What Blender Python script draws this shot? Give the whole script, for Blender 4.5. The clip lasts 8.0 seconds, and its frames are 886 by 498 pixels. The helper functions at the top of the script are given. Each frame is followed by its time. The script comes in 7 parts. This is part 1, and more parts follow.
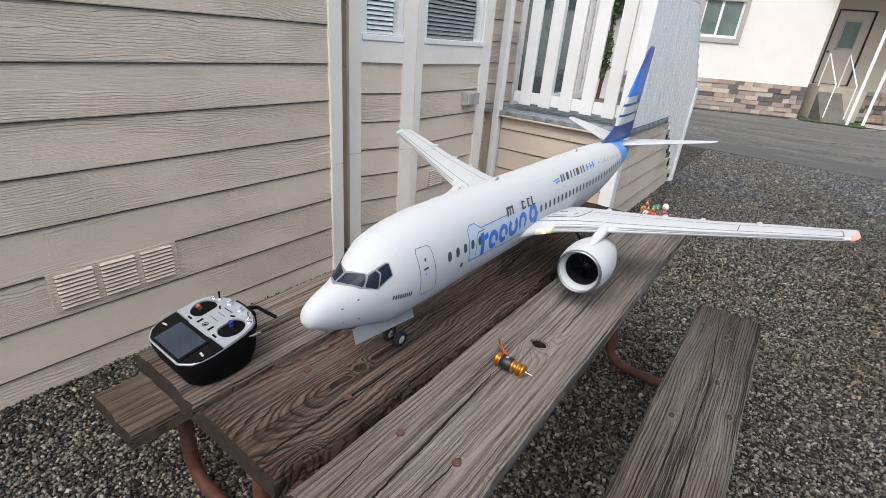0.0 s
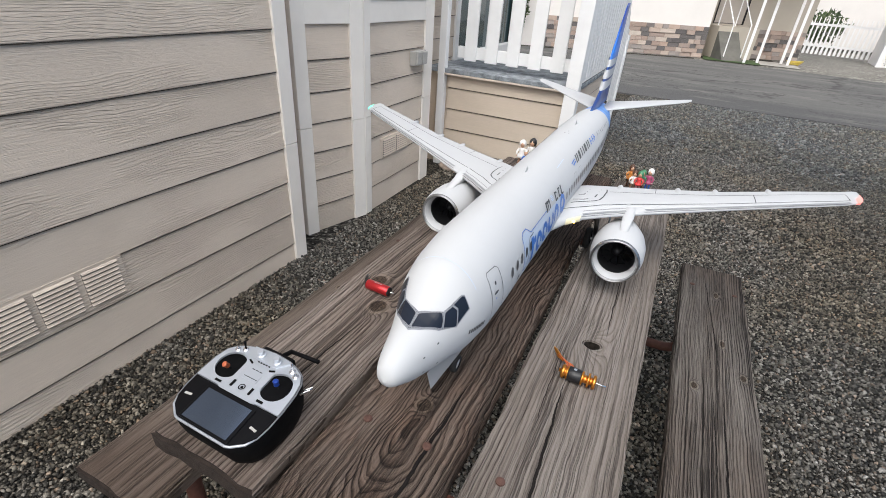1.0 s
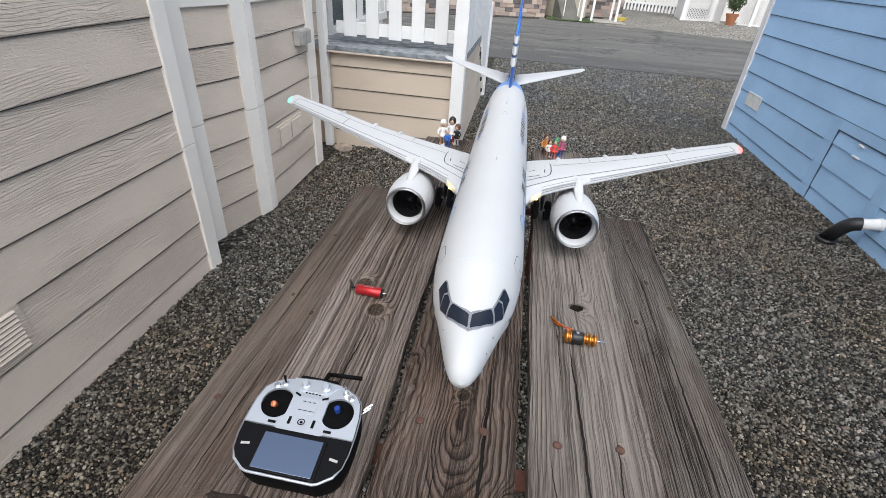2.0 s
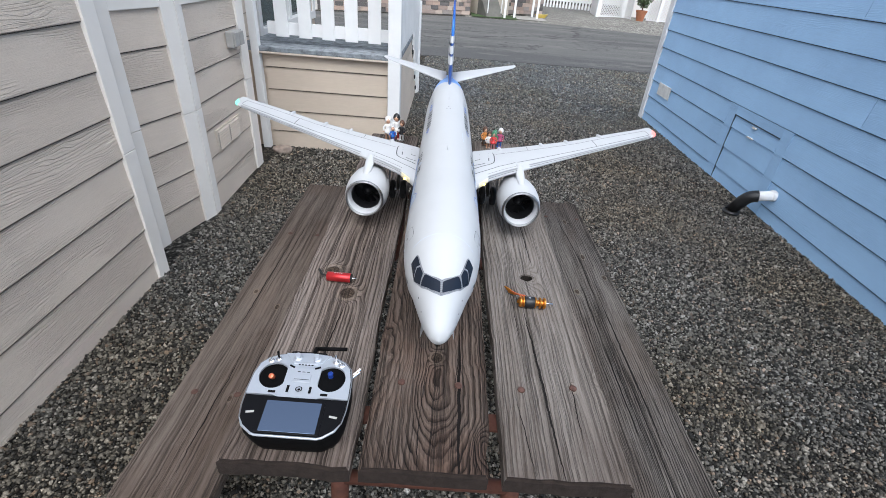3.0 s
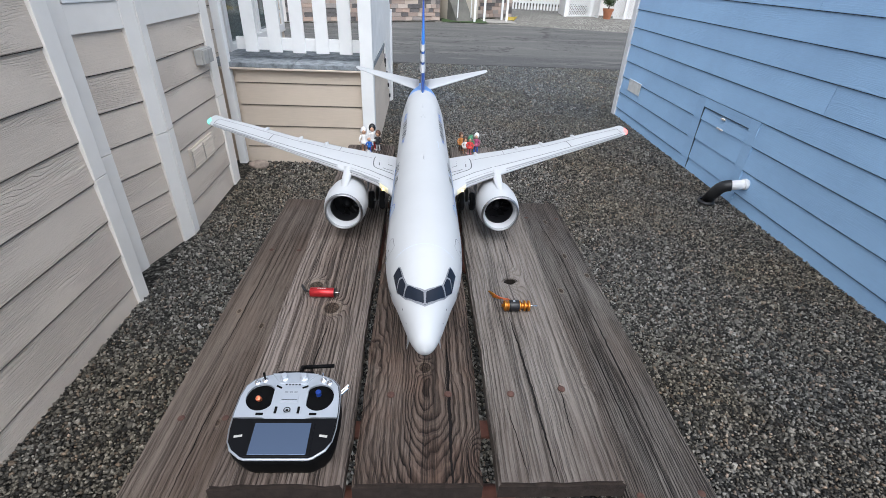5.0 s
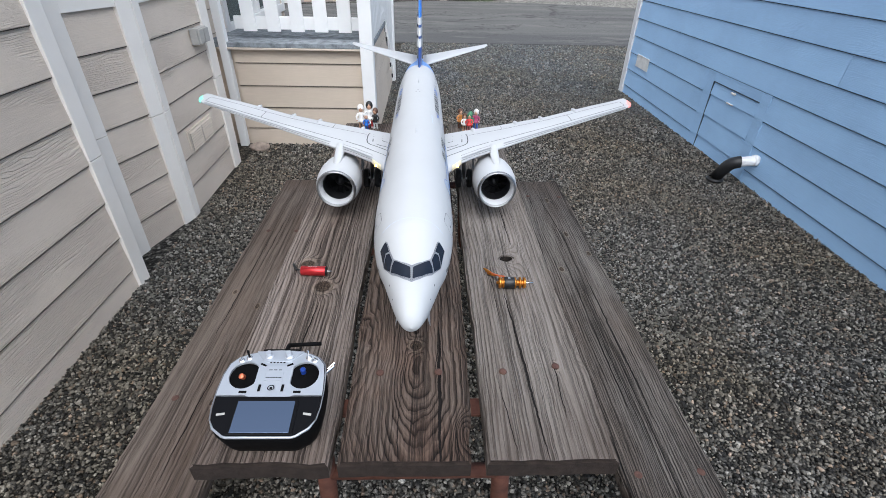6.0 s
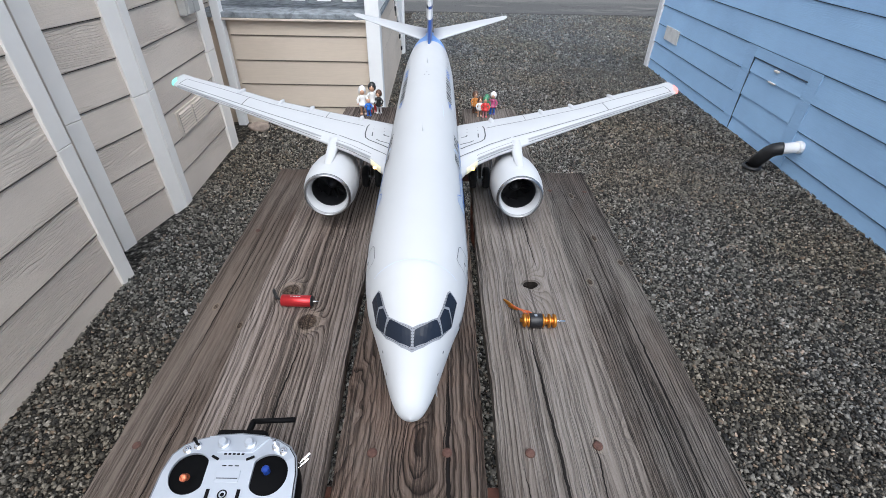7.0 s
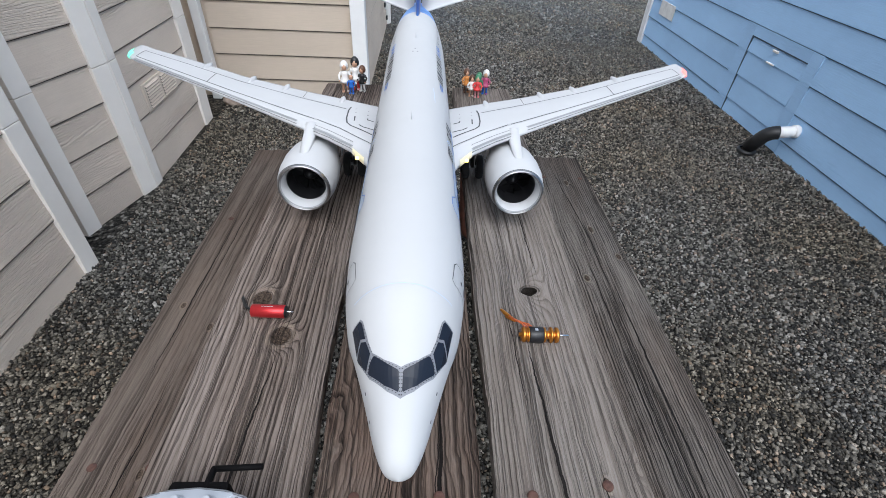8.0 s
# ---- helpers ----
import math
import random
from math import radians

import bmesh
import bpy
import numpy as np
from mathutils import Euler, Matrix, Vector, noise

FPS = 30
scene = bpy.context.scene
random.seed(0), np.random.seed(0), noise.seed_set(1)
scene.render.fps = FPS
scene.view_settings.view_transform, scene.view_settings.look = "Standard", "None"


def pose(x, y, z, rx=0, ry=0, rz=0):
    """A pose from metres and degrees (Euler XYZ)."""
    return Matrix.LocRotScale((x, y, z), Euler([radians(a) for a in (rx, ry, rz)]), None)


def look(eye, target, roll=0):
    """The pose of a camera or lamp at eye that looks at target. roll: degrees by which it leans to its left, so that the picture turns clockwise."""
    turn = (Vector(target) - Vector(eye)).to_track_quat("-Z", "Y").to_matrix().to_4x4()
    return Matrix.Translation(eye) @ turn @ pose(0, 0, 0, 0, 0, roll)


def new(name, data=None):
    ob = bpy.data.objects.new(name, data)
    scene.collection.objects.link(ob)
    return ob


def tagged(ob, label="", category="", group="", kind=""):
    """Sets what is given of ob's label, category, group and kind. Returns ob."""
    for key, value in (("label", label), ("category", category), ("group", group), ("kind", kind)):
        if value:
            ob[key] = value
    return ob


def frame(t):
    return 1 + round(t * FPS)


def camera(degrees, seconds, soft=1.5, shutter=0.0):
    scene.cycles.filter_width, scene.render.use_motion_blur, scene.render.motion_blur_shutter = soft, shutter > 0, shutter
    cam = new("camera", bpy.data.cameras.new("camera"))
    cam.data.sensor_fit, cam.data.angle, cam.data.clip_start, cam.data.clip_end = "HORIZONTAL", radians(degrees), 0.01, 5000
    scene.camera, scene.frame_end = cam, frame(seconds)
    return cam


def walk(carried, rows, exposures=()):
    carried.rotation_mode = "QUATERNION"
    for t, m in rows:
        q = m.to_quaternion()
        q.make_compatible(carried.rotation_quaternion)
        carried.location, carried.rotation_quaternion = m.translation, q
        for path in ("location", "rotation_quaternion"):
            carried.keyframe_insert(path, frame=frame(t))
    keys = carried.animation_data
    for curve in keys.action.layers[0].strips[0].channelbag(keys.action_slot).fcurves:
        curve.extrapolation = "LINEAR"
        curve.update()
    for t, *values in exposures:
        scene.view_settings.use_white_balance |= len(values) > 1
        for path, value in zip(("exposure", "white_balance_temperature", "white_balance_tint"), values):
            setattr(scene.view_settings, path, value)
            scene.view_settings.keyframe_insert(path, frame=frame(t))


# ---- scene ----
cam = camera(87.0, 8.0, soft=0.35)
PATH = [
    (0, (0.586, -0.28, 1.349), (-0.452, 1.212, 0.516), 4.9),
    (0.5, (0.428, -0.288, 1.354), (-0.498, 1.233, 0.444), 4.9),
    (1, (0.277, -0.281, 1.39), (-0.444, 1.303, 0.405), 4.3),
    (1.5, (0.124, -0.312, 1.423), (-0.345, 1.338, 0.395), 4.4),
    (2, (0.023, -0.365, 1.439), (-0.192, 1.317, 0.378), 4.3),
    (2.2, (0.026, -0.395, 1.449), (-0.113, 1.29, 0.381), 4.3),
    (3.3, (-0.029, -0.503, 1.474), (0.036, 1.201, 0.43), 4.8),
    (3.5, (-0.028, -0.499, 1.482), (0.05, 1.208, 0.443), 4.6),
    (4, (-0.027, -0.488, 1.483), (0.073, 1.228, 0.461), 3.9),
    (5.5, (0.003, -0.491, 1.462), (0.089, 1.208, 0.41), 1.9),
    (6, (0.029, -0.474, 1.443), (0.096, 1.2, 0.352), 1.4),
    (6.5, (0.062, -0.397, 1.429), (0.1, 1.244, 0.287), 1.1),
    (7, (0.032, -0.212, 1.41), (0.058, 1.401, 0.228), 1.3),
    (7.5, (0.019, -0.11, 1.393), (0.088, 1.471, 0.17), 2.4),
    (8, (0.021, -0.087, 1.391), (0.113, 1.46, 0.126), 3.2),
]
EXPOSURES = [(0, 0.54, 6400, 9), (1.3, 0.57, 6400, 9), (3.0, 0.60, 5900, 8), (5.5, 0.53, 5900, 8), (6.0, 0.58, 5900, 8), (6.5, 0.66, 5900, 8), (7.0, 0.62, 5900, 8), (8, 0.51, 5900, 8)]
walk(cam, [(t, look(eye, target, roll)) for t, eye, target, roll in PATH], EXPOSURES)

# ---- world and light: bright overcast sky ----
world = bpy.data.worlds.new("overcast_sky")
scene.world = world
world.use_nodes = True
wn = world.node_tree
sky = wn.nodes.new("ShaderNodeTexSky")
sky.sky_type = 'NISHITA'
sky.sun_disc = False
sky.sun_elevation = radians(56)
sky.sun_rotation = radians(186)
sky.air_density = 1.0
sky.dust_density = 6.0
sky.ozone_density = 1.0
hue = wn.nodes.new("ShaderNodeHueSaturation")
hue.inputs["Saturation"].default_value = 0.35
wn.links.new(sky.outputs[0], hue.inputs["Color"])
wn.links.new(hue.outputs[0], wn.nodes["Background"].inputs["Color"])
wn.nodes["Background"].inputs["Strength"].default_value = 0.15

sun = new("sun", bpy.data.lights.new("sun", 'SUN'))
sun.data.energy = 0.7
sun.data.angle = radians(30)
sun.data.color = (1.0, 0.97, 0.93)
sun.matrix_world = look((4.5, -3, 7), (0, 1, 0))

# ---- material helpers ----
def material(name, color=(0.5, 0.5, 0.5), rough=0.6, metal=0.0, spec=0.5):
    m = bpy.data.materials.new(name)
    m.use_nodes = True
    b = m.node_tree.nodes["Principled BSDF"]
    b.inputs["Base Color"].default_value = (*color, 1)
    b.inputs["Roughness"].default_value = rough
    b.inputs["Metallic"].default_value = metal
    b.inputs["Specular IOR Level"].default_value = spec
    return m


class Net:
    """Short hand for wiring nodes of one material."""
    def __init__(self, m):
        self.t = m.node_tree
        self.b = self.t.nodes["Principled BSDF"]

    def put(self, socket, value):
        if hasattr(value, "is_output"):
            self.t.links.new(value, socket)
        elif isinstance(value, (tuple, list)) and len(value) == 3 and socket.type == 'RGBA':
            socket.default_value = (*value, 1)
        else:
            socket.default_value = value

    def coord(self, kind="Object"):
        return self.t.nodes.new("ShaderNodeTexCoord").outputs[kind]

    def scaled(self, vec, scale, loc=(0, 0, 0)):
        n = self.t.nodes.new("ShaderNodeMapping")
        self.put(n.inputs["Vector"], vec)
        self.put(n.inputs["Scale"], scale)
        self.put(n.inputs["Location"], loc)
        return n.outputs[0]

    def shifted(self, vec, offset, amount):
        s = self.t.nodes.new("ShaderNodeVectorMath")
        s.operation = 'SCALE'
        self.put(s.inputs[0], (1.0, 1.7, 0.6))
        self.put(s.inputs["Scale"], self.math('MULTIPLY', offset, amount))
        a = self.t.nodes.new("ShaderNodeVectorMath")
        a.operation = 'ADD'
        self.put(a.inputs[0], vec)
        self.put(a.inputs[1], s.outputs[0])
        return a.outputs[0]

    def noise(self, vec, scale=5.0, detail=4.0, rough=0.55, dist=0.0):
        n = self.t.nodes.new("ShaderNodeTexNoise")
        self.put(n.inputs["Vector"], vec)
        for k, v in (("Scale", scale), ("Detail", detail), ("Roughness", rough), ("Distortion", dist)):
            self.put(n.inputs[k], v)
        return n.outputs["Fac"]

    def voronoi(self, vec, scale=5.0, feature='F1', out="Distance"):
        n = self.t.nodes.new("ShaderNodeTexVoronoi")
        n.feature = feature
        self.put(n.inputs["Vector"], vec)
        self.put(n.inputs["Scale"], scale)
        return n.outputs[out]

    def math(self, op, a, b=0.0, c=0.0):
        n = self.t.nodes.new("ShaderNodeMath")
        n.operation = op
        self.put(n.inputs[0], a)
        self.put(n.inputs[1], b)
        self.put(n.inputs[2], c)
        return n.outputs[0]

    def xyz(self, vec):
        n = self.t.nodes.new("ShaderNodeSeparateXYZ")
        self.put(n.inputs[0], vec)
        return n.outputs

    def ramp(self, fac, *stops):
        n = self.t.nodes.new("ShaderNodeValToRGB")
        e = n.color_ramp.elements
        while len(e) < len(stops):
            e.new(0.5)
        for k, (p, c) in zip(e, stops):
            k.position = p
            k.color = (*c, 1) if isinstance(c, (tuple, list)) else (c, c, c, 1)
        self.put(n.inputs[0], fac)
        return n.outputs[0]

    def mix(self, fac, a, b, mode='MIX'):
        n = self.t.nodes.new("ShaderNodeMix")
        n.data_type = 'RGBA'
        n.blend_type = mode
        self.put(n.inputs[0], fac)
        self.put(n.inputs[6], a)
        self.put(n.inputs[7], b)
        return n.outputs[2]

    def random(self):
        return self.t.nodes.new("ShaderNodeObjectInfo").outputs["Random"]

    def island(self):
        return self.t.nodes.new("ShaderNodeNewGeometry").outputs["Random Per Island"]

    def bump(self, height, strength=0.3, distance=0.01):
        n = self.t.nodes.new("ShaderNodeBump")
        self.put(n.inputs["Height"], height)
        n.inputs["Strength"].default_value = strength
        n.inputs["Distance"].default_value = distance
        self.put(self.b.inputs["Normal"], n.outputs[0])

    def color(self, v):
        self.put(self.b.inputs["Base Color"], v)

    def rough(self, v):
        self.put(self.b.inputs["Roughness"], v)


def siding_material(name, base, along, grain=0.5):
    """Painted lap siding with an embossed cedar grain that runs along one axis."""
    m = material(name, base, 0.62, spec=0.35)
    n = Net(m)
    v = n.shifted(n.coord(), n.random(), 9.0)
    st = (1.2, 1.2, 9) if along == 'xy' else (1.2, 9, 9)
    warp = n.noise(n.scaled(v, (0.9, 0.9, 4.0)), 2.2, 3, 0.5)
    z = n.xyz(v)[2]
    bands = n.math('SINE', n.math('ADD', n.math('MULTIPLY', z, 640.0), n.math('MULTIPLY', warp, 60.0)))
    patch = n.ramp(n.noise(n.scaled(v, (0.8, 0.8, 2.5)), 1.7, 2, 0.5), (0.45, 0.0), (0.56, 1.0))
    fine = n.noise(n.scaled(v, (4, 4, 160)), 3.0, 3, 0.6)
    wave = n.math('MULTIPLY', n.ramp(bands, (0.0, 0.0), (0.45, 1.0)), patch)
    h = n.math('ADD', n.math('MULTIPLY', wave, 1.0), n.math('MULTIPLY', fine, 0.5))
    n.bump(h, grain, 0.006)
    dirt = n.noise(v, 1.3, 5, 0.6)
    lo = tuple(c * 0.88 for c in base)
    hi = tuple(min(1, c * 1.07) for c in base)
    col = n.ramp(dirt, (0.3, lo), (0.7, hi))
    col = n.mix(0.14, col, n.ramp(fine, (0.36, tuple(c * 0.55 for c in base)), (0.66, hi)))
    n.color(col)
    return m


def paint_material(name, base, rough=0.5, dirt=0.12, scale=3.0, bump=0.05):
    m = material(name, base, rough, spec=0.4)
    n = Net(m)
    v = n.shifted(n.coord(), n.random(), 5.0)
    a = n.noise(v, scale, 5, 0.62)
    f = n.noise(v, scale * 30, 3, 0.6)
    col = n.ramp(a, (0.32, tuple(c * (1 - dirt) for c in base)), (0.62, base))
    n.color(col)
    n.rough(n.ramp(a, (0.3, min(1, rough + 0.1)), (0.7, rough)))
    n.bump(f, bump, 0.002)
    return m


M_BEIGE = siding_material("beige_siding_paint", (0.722, 0.625, 0.530), 'xy', 0.85)
M_DECKSIDE = siding_material("tan_siding_paint", (0.60, 0.51, 0.415), 'xy', 0.08)
M_BLUE = siding_material("blue_siding_paint", (0.42, 0.65, 0.96), 'xy', 0.28)
# dark colours that stand in for shadow lines under laps and round the hatch
M_LAP_SHADE = paint_material("lap_shadow_line", (0.085, 0.072, 0.06), 0.9, 0.4, 12.0)
M_BLUE_SHADE = paint_material("blue_shadow_line", (0.075, 0.105, 0.16), 0.9, 0.4, 12.0)
M_TRIM = paint_material("cream_trim_paint", (0.88, 0.835, 0.78), 0.5, 0.08)
M_WHITE = paint_material("white_rail_paint", (0.86, 0.86, 0.86), 0.45, 0.08)
M_FARWHITE = paint_material("white_stucco", (0.80, 0.77, 0.74), 0.8, 0.06, 1.0)
M_DECKFLOOR = paint_material("worn_grey_deck_paint", (0.30, 0.33, 0.36), 0.6, 0.65, 15.0, 0.3)
M_DARK = material("dark_interior", (0.02, 0.02, 0.022), 0.6)


def glass_material(name, tint, rough=0.05):
    m = material(name, tint, rough, spec=0.9)
    n = Net(m)
    f = n.noise(n.coord(), 2.0, 3, 0.5)
    n.color(n.ramp(f, (0.35, tuple(c * 0.7 for c in tint)), (0.65, tint)))
    return m


M_PANE = glass_material("dark_teal_glass", (0.035, 0.075, 0.085))
M_PANE_GREY = glass_material("grey_green_glass", (0.16, 0.22, 0.20))


def clear_glass(name):
    m = material(name, (0.9, 0.95, 0.95), 0.02, spec=0.6)
    b = m.node_tree.nodes["Principled BSDF"]
    b.inputs["Transmission Weight"].default_value = 1.0
    b.inputs["IOR"].default_value = 1.05
    return m


M_CLEAR = clear_glass("clear_window_glass")
M_BLIND = material("white_blind_slat", (0.62, 0.64, 0.66), 0.5)
M_BLIND_GREY = material("grey_blind_slat", (0.30, 0.31, 0.32), 0.5)


# weathered table wood: growth bands that wrap round knots
KNOTS = [  # centre x, y, pull, reach across, reach along, 1 for a tight dark knot
    (0.256, 0.636, 0.055, 0.030, 0.055, 0),
    (-0.243, 0.501, 0.075, 0.026, 0.030, 1),
    (-0.303, 0.598, 0.070, 0.026, 0.030, 1),
    (0.004, 0.285, 0.050, 0.016, 0.020, 1),
    (-0.085, 0.330, 0.040, 0.050, 0.150, 0),
    (0.304, 0.222, 0.020, 0.007, 0.014, 1),
    (0.100, 0.060, 0.050, 0.022, 0.040, 0),
    (0.559, 1.013, 0.045, 0.011, 0.018, 1),
    (0.699, 1.124, 0.045, 0.011, 0.018, 1),
    (0.643, 1.279, 0.030, 0.010, 0.024, 1),
    (0.628, 1.606, 0.030, 0.010, 0.024, 1),
    (0.359, 0.244, 0.025, 0.008, 0.018, 0),
    (-0.560, 0.790, 0.040, 0.009, 0.016, 1),
    (-0.662, 0.870, 0.040, 0.009, 0.014, 1),
    (-0.560, 0.385, 0.040, 0.007, 0.014, 1),
    (-0.268, 1.450, 0.050, 0.012, 0.016, 1),
]


CRACKS = [  # a split from x, y to x, y, half width
    (0.247, -0.03, 0.226, 0.52, 0.0024), (0.195, -0.01, 0.174, 0.20, 0.0010), (0.297, 0.08, 0.301, 0.26, 0.0012),
    (0.205, 0.30, 0.198, 0.62, 0.0009), (0.280, 0.65, 0.270, 1.05, 0.0012),
    (0.645, 0.20, 0.639, 1.05, 0.0026), (0.640, 1.00, 0.578, 1.85, 0.0016), (0.622, 0.50, 0.610, 1.08, 0.0011), (0.611, 1.03, 0.592, 1.45, 0.0010),
    (0.050, -0.06, 0.058, 0.40, 0.0030), (0.046, 0.16, 0.055, 0.36, 0.0010), (-0.023, -0.02, -0.027, 0.14, 0.0010), (-0.027, 0.10, -0.012, 0.32, 0.0008),
    (0.085, -0.02, 0.082, 0.10, 0.0010), (-0.075, -0.02, -0.078, 0.13, 0.0007),
    (-0.262, 0.02, -0.240, 0.48, 0.0019), (-0.600, 0.10, -0.590, 0.62, 0.0015), (-0.650, 0.55, -0.640, 1.35, 0.0018), (-0.625, 0.80, -0.612, 1.60, 0.0012), (-0.535, 0.30, -0.530, 0.75, 0.0010), (-0.330, 0.55, -0.320, 0.95, 0.0009), (-0.220, 0.70, -0.210, 1.10, 0.0011),
]


def wood_material(name, light, mid, dark, period=0.010, line=1.0, cracks=1.0, heart=None, warm=0.0, bleached=0.5, stained=0.55):
    """Weathered plank: raised late-wood lines that sway along the board and wrap round its knots."""
    m = material(name, mid, 0.85, spec=0.22)
    n = Net(m)
    v = n.coord()
    r = n.random()
    s = n.xyz(v)
    vv = n.shifted(v, r, 13.0)
    g = s[0]
    if heart:
        # flat-sawn board: arches below the heart of a branch, straight lines above it
        sw = n.math('SUBTRACT', n.noise(n.scaled(v, (9, 6, 9)), 1.0, 3, 0.55), 0.5)
        sw2 = n.math('SUBTRACT', n.noise(n.scaled(v, (13, 4, 13), (4, 7, 2)), 1.0, 3, 0.55), 0.5)
        ux = n.math('ADD', n.math('SUBTRACT', s[0], heart[0]), n.math('MULTIPLY', sw, 0.050))
        drop = n.math('ADD', n.math('SUBTRACT', heart[1], s[1]), n.math('MULTIPLY', sw2, 0.10))
        uy = n.math('MULTIPLY', n.math('SMOOTH_MAX', drop, 0.0, 0.08), 0.42)
        g = n.math('ADD', 0.31, n.math('SQRT', n.math('ADD', 0.0001, n.math('ADD', n.math('MULTIPLY', ux, ux), n.math('MULTIPLY', uy, uy)))))
    knot = 0.0
    for cx, cy, pull, rx, ry, tight in KNOTS:
        dx = n.math('MULTIPLY', n.math('SUBTRACT', s[0], cx), 1 / rx)
        dy = n.math('MULTIPLY', n.math('SUBTRACT', s[1], cy), 1 / ry)
        d2 = n.math('ADD', n.math('MULTIPLY', dx, dx), n.math('MULTIPLY', dy, dy))
        bell = n.math('POWER', 2.718, n.math('MULTIPLY', d2, -1.0))
        g = n.math('ADD', g, n.math('MULTIPLY', bell, pull))
        if tight:
            knot = n.math('MAXIMUM', knot, bell)
    sway = n.noise(n.scaled(vv, (2.6, 0.55, 2.6)), 1.6, 2, 0.5)
    ripple = n.noise(n.scaled(vv, (16, 3.4, 16)), 1.6, 3, 0.6)
    g2 = n.math('ADD', n.math('ADD', g, n.math('MULTIPLY', sway, 0.11)), n.math('MULTIPLY', ripple, 0.010))
    g2 = n.math('ADD', g2, n.math('MULTIPLY', n.noise(n.scaled(vv, (70, 22, 70)), 1.0, 3, 0.65), 0.0030))

    def noise1(w, scale, detail):
        q = n.t.nodes.new("ShaderNodeTexNoise")
        q.noise_dimensions = '1D'
        n.put(q.inputs["W"], w)
        q.inputs["Scale"].default_value = scale
        q.inputs["Detail"].default_value = detail
        return q.outputs["Fac"]
    seed = n.math('MULTIPLY', r, 3.0)
    g4 = n.math('ADD', g2, seed)
    g5 = n.math('ADD', g4, n.math('MULTIPLY', noise1(g4, 34.0, 2.0), 0.016))
    # one year's growth: pale early wood that ends in a narrow dark late-wood line
    year = n.math('FRACT', n.math('MULTIPLY', g5, 1 / period))
    ring = n.ramp(year, (0.0, 0.0), (0.05, 0.75), (0.30, 1.0), (0.62, 0.72), (0.86, 0.18), (0.95, 0.0))
    half = n.math('FRACT', n.math('MULTIPLY', g5, 2.63 / period))
    half = n.ramp(half, (0.0, 0.35), (0.15, 1.0), (0.6, 0.85), (1.0, 0.35))
    wide = noise1(g4, 30.0, 4.0)
    fibre = n.noise(n.scaled(vv, (330, 11, 330)), 1.0, 6, 0.8)
    pore = n.ramp(n.noise(n.scaled(vv, (260, 16, 260), (3, 1, 2)), 1.0, 4, 0.7), (0.34, 1.0), (0.46, 0.0))
    patchy = n.ramp(n.noise(n.scaled(vv, (9, 1.6, 9)), 1.5, 4, 0.6), (0.34, 0.40), (0.60, 1.0))
    depth = n.math('MULTIPLY', patchy, line)
    shade = n.math('MULTIPLY', n.math('SUBTRACT', 1.0, n.math('MULTIPLY', ring, n.math('ADD', 0.55, n.math('MULTIPLY', half, 0.45)))), depth)
    # checks: long dark splits that run nearly straight down the plank
    xs = n.math('ADD', n.math('MULTIPLY', s[0], 0.93), n.math('MULTIPLY', g2, 0.07))
    xs = n.math('ADD', n.math('ADD', xs, seed), n.math('MULTIPLY', n.noise(n.scaled(vv, (2, 2.5, 2)), 3.0, 4, 0.6), 0.012))
    lines2 = n.math('ABSOLUTE', n.math('SUBTRACT', noise1(n.math('ADD', xs, 5.0), 120.0, 1.0), 0.5))
    where2 = n.noise(n.scaled(vv, (40, 1.8, 40), (3, 5, 1)), 1.5, 3, 0.55)
    hair = n.math('MULTIPLY', n.ramp(lines2, (0.012, 0.85), (0.040, 0.0)), n.ramp(where2, (0.44, 0.0), (0.54, 1.0)))
    lines = n.math('ABSOLUTE', n.math('SUBTRACT', noise1(xs, 52.0, 2.0), 0.5))
    where = n.noise(n.scaled(vv, (20, 1.0, 20)), 1.5, 3, 0.55)
    check = n.math('MULTIPLY', n.ramp(lines, (0.007, 1.0), (0.020, 0.0)), n.ramp(where, (0.45, 0.0), (0.55, cracks)))
    check = n.math('MAXIMUM', check, n.math('MULTIPLY', hair, cracks))
    wander = n.math('MULTIPLY', n.math('SUBTRACT', n.noise(n.scaled(vv, (2, 14, 2)), 1.0, 5, 0.65), 0.5), 0.014)
    for x0, y0, x1, y1, halfw in CRACKS:
        along = n.math('MULTIPLY', n.math('SUBTRACT', s[1], y0), 1 / (y1 - y0))
        mid_x = n.math('ADD', n.math('ADD', n.math('MULTIPLY', along, x1 - x0), x0), wander)
        wide_here = n.math('MULTIPLY', n.math('MULTIPLY', along, n.math('SUBTRACT', 1.0, along)), halfw * 5)
        gap = n.math('SUBTRACT', wide_here, n.math('ABSOLUTE', n.math('SUBTRACT', s[0], mid_x)))
        check = n.math('MAXIMUM', check, n.math('MINIMUM', n.math('MAXIMUM', n.math('MULTIPLY', gap, 1500.0), 0.0), 1.0))
    tone = n.math('ADD', n.math('ADD', n.math('MULTIPLY', fibre, 0.76), n.math('MULTIPLY', wide, 0.24)), n.math('SUBTRACT', 0.38, n.math('MULTIPLY', shade, 0.62)))
    tone = n.math('SUBTRACT', tone, n.math('MULTIPLY', pore, 0.16))
    col = n.ramp(tone, (0.22, dark), (0.56, mid), (0.92, light))
    stain = n.noise(n.scaled(vv, (3.5, 0.9, 3.5)), 2.2, 5, 0.6)
    col = n.mix(n.ramp(stain, (0.42, 0.0), (0.68, stained)), col, n.mix(1.0, col, (0.62, 0.50, 0.43), 'MULTIPLY'))
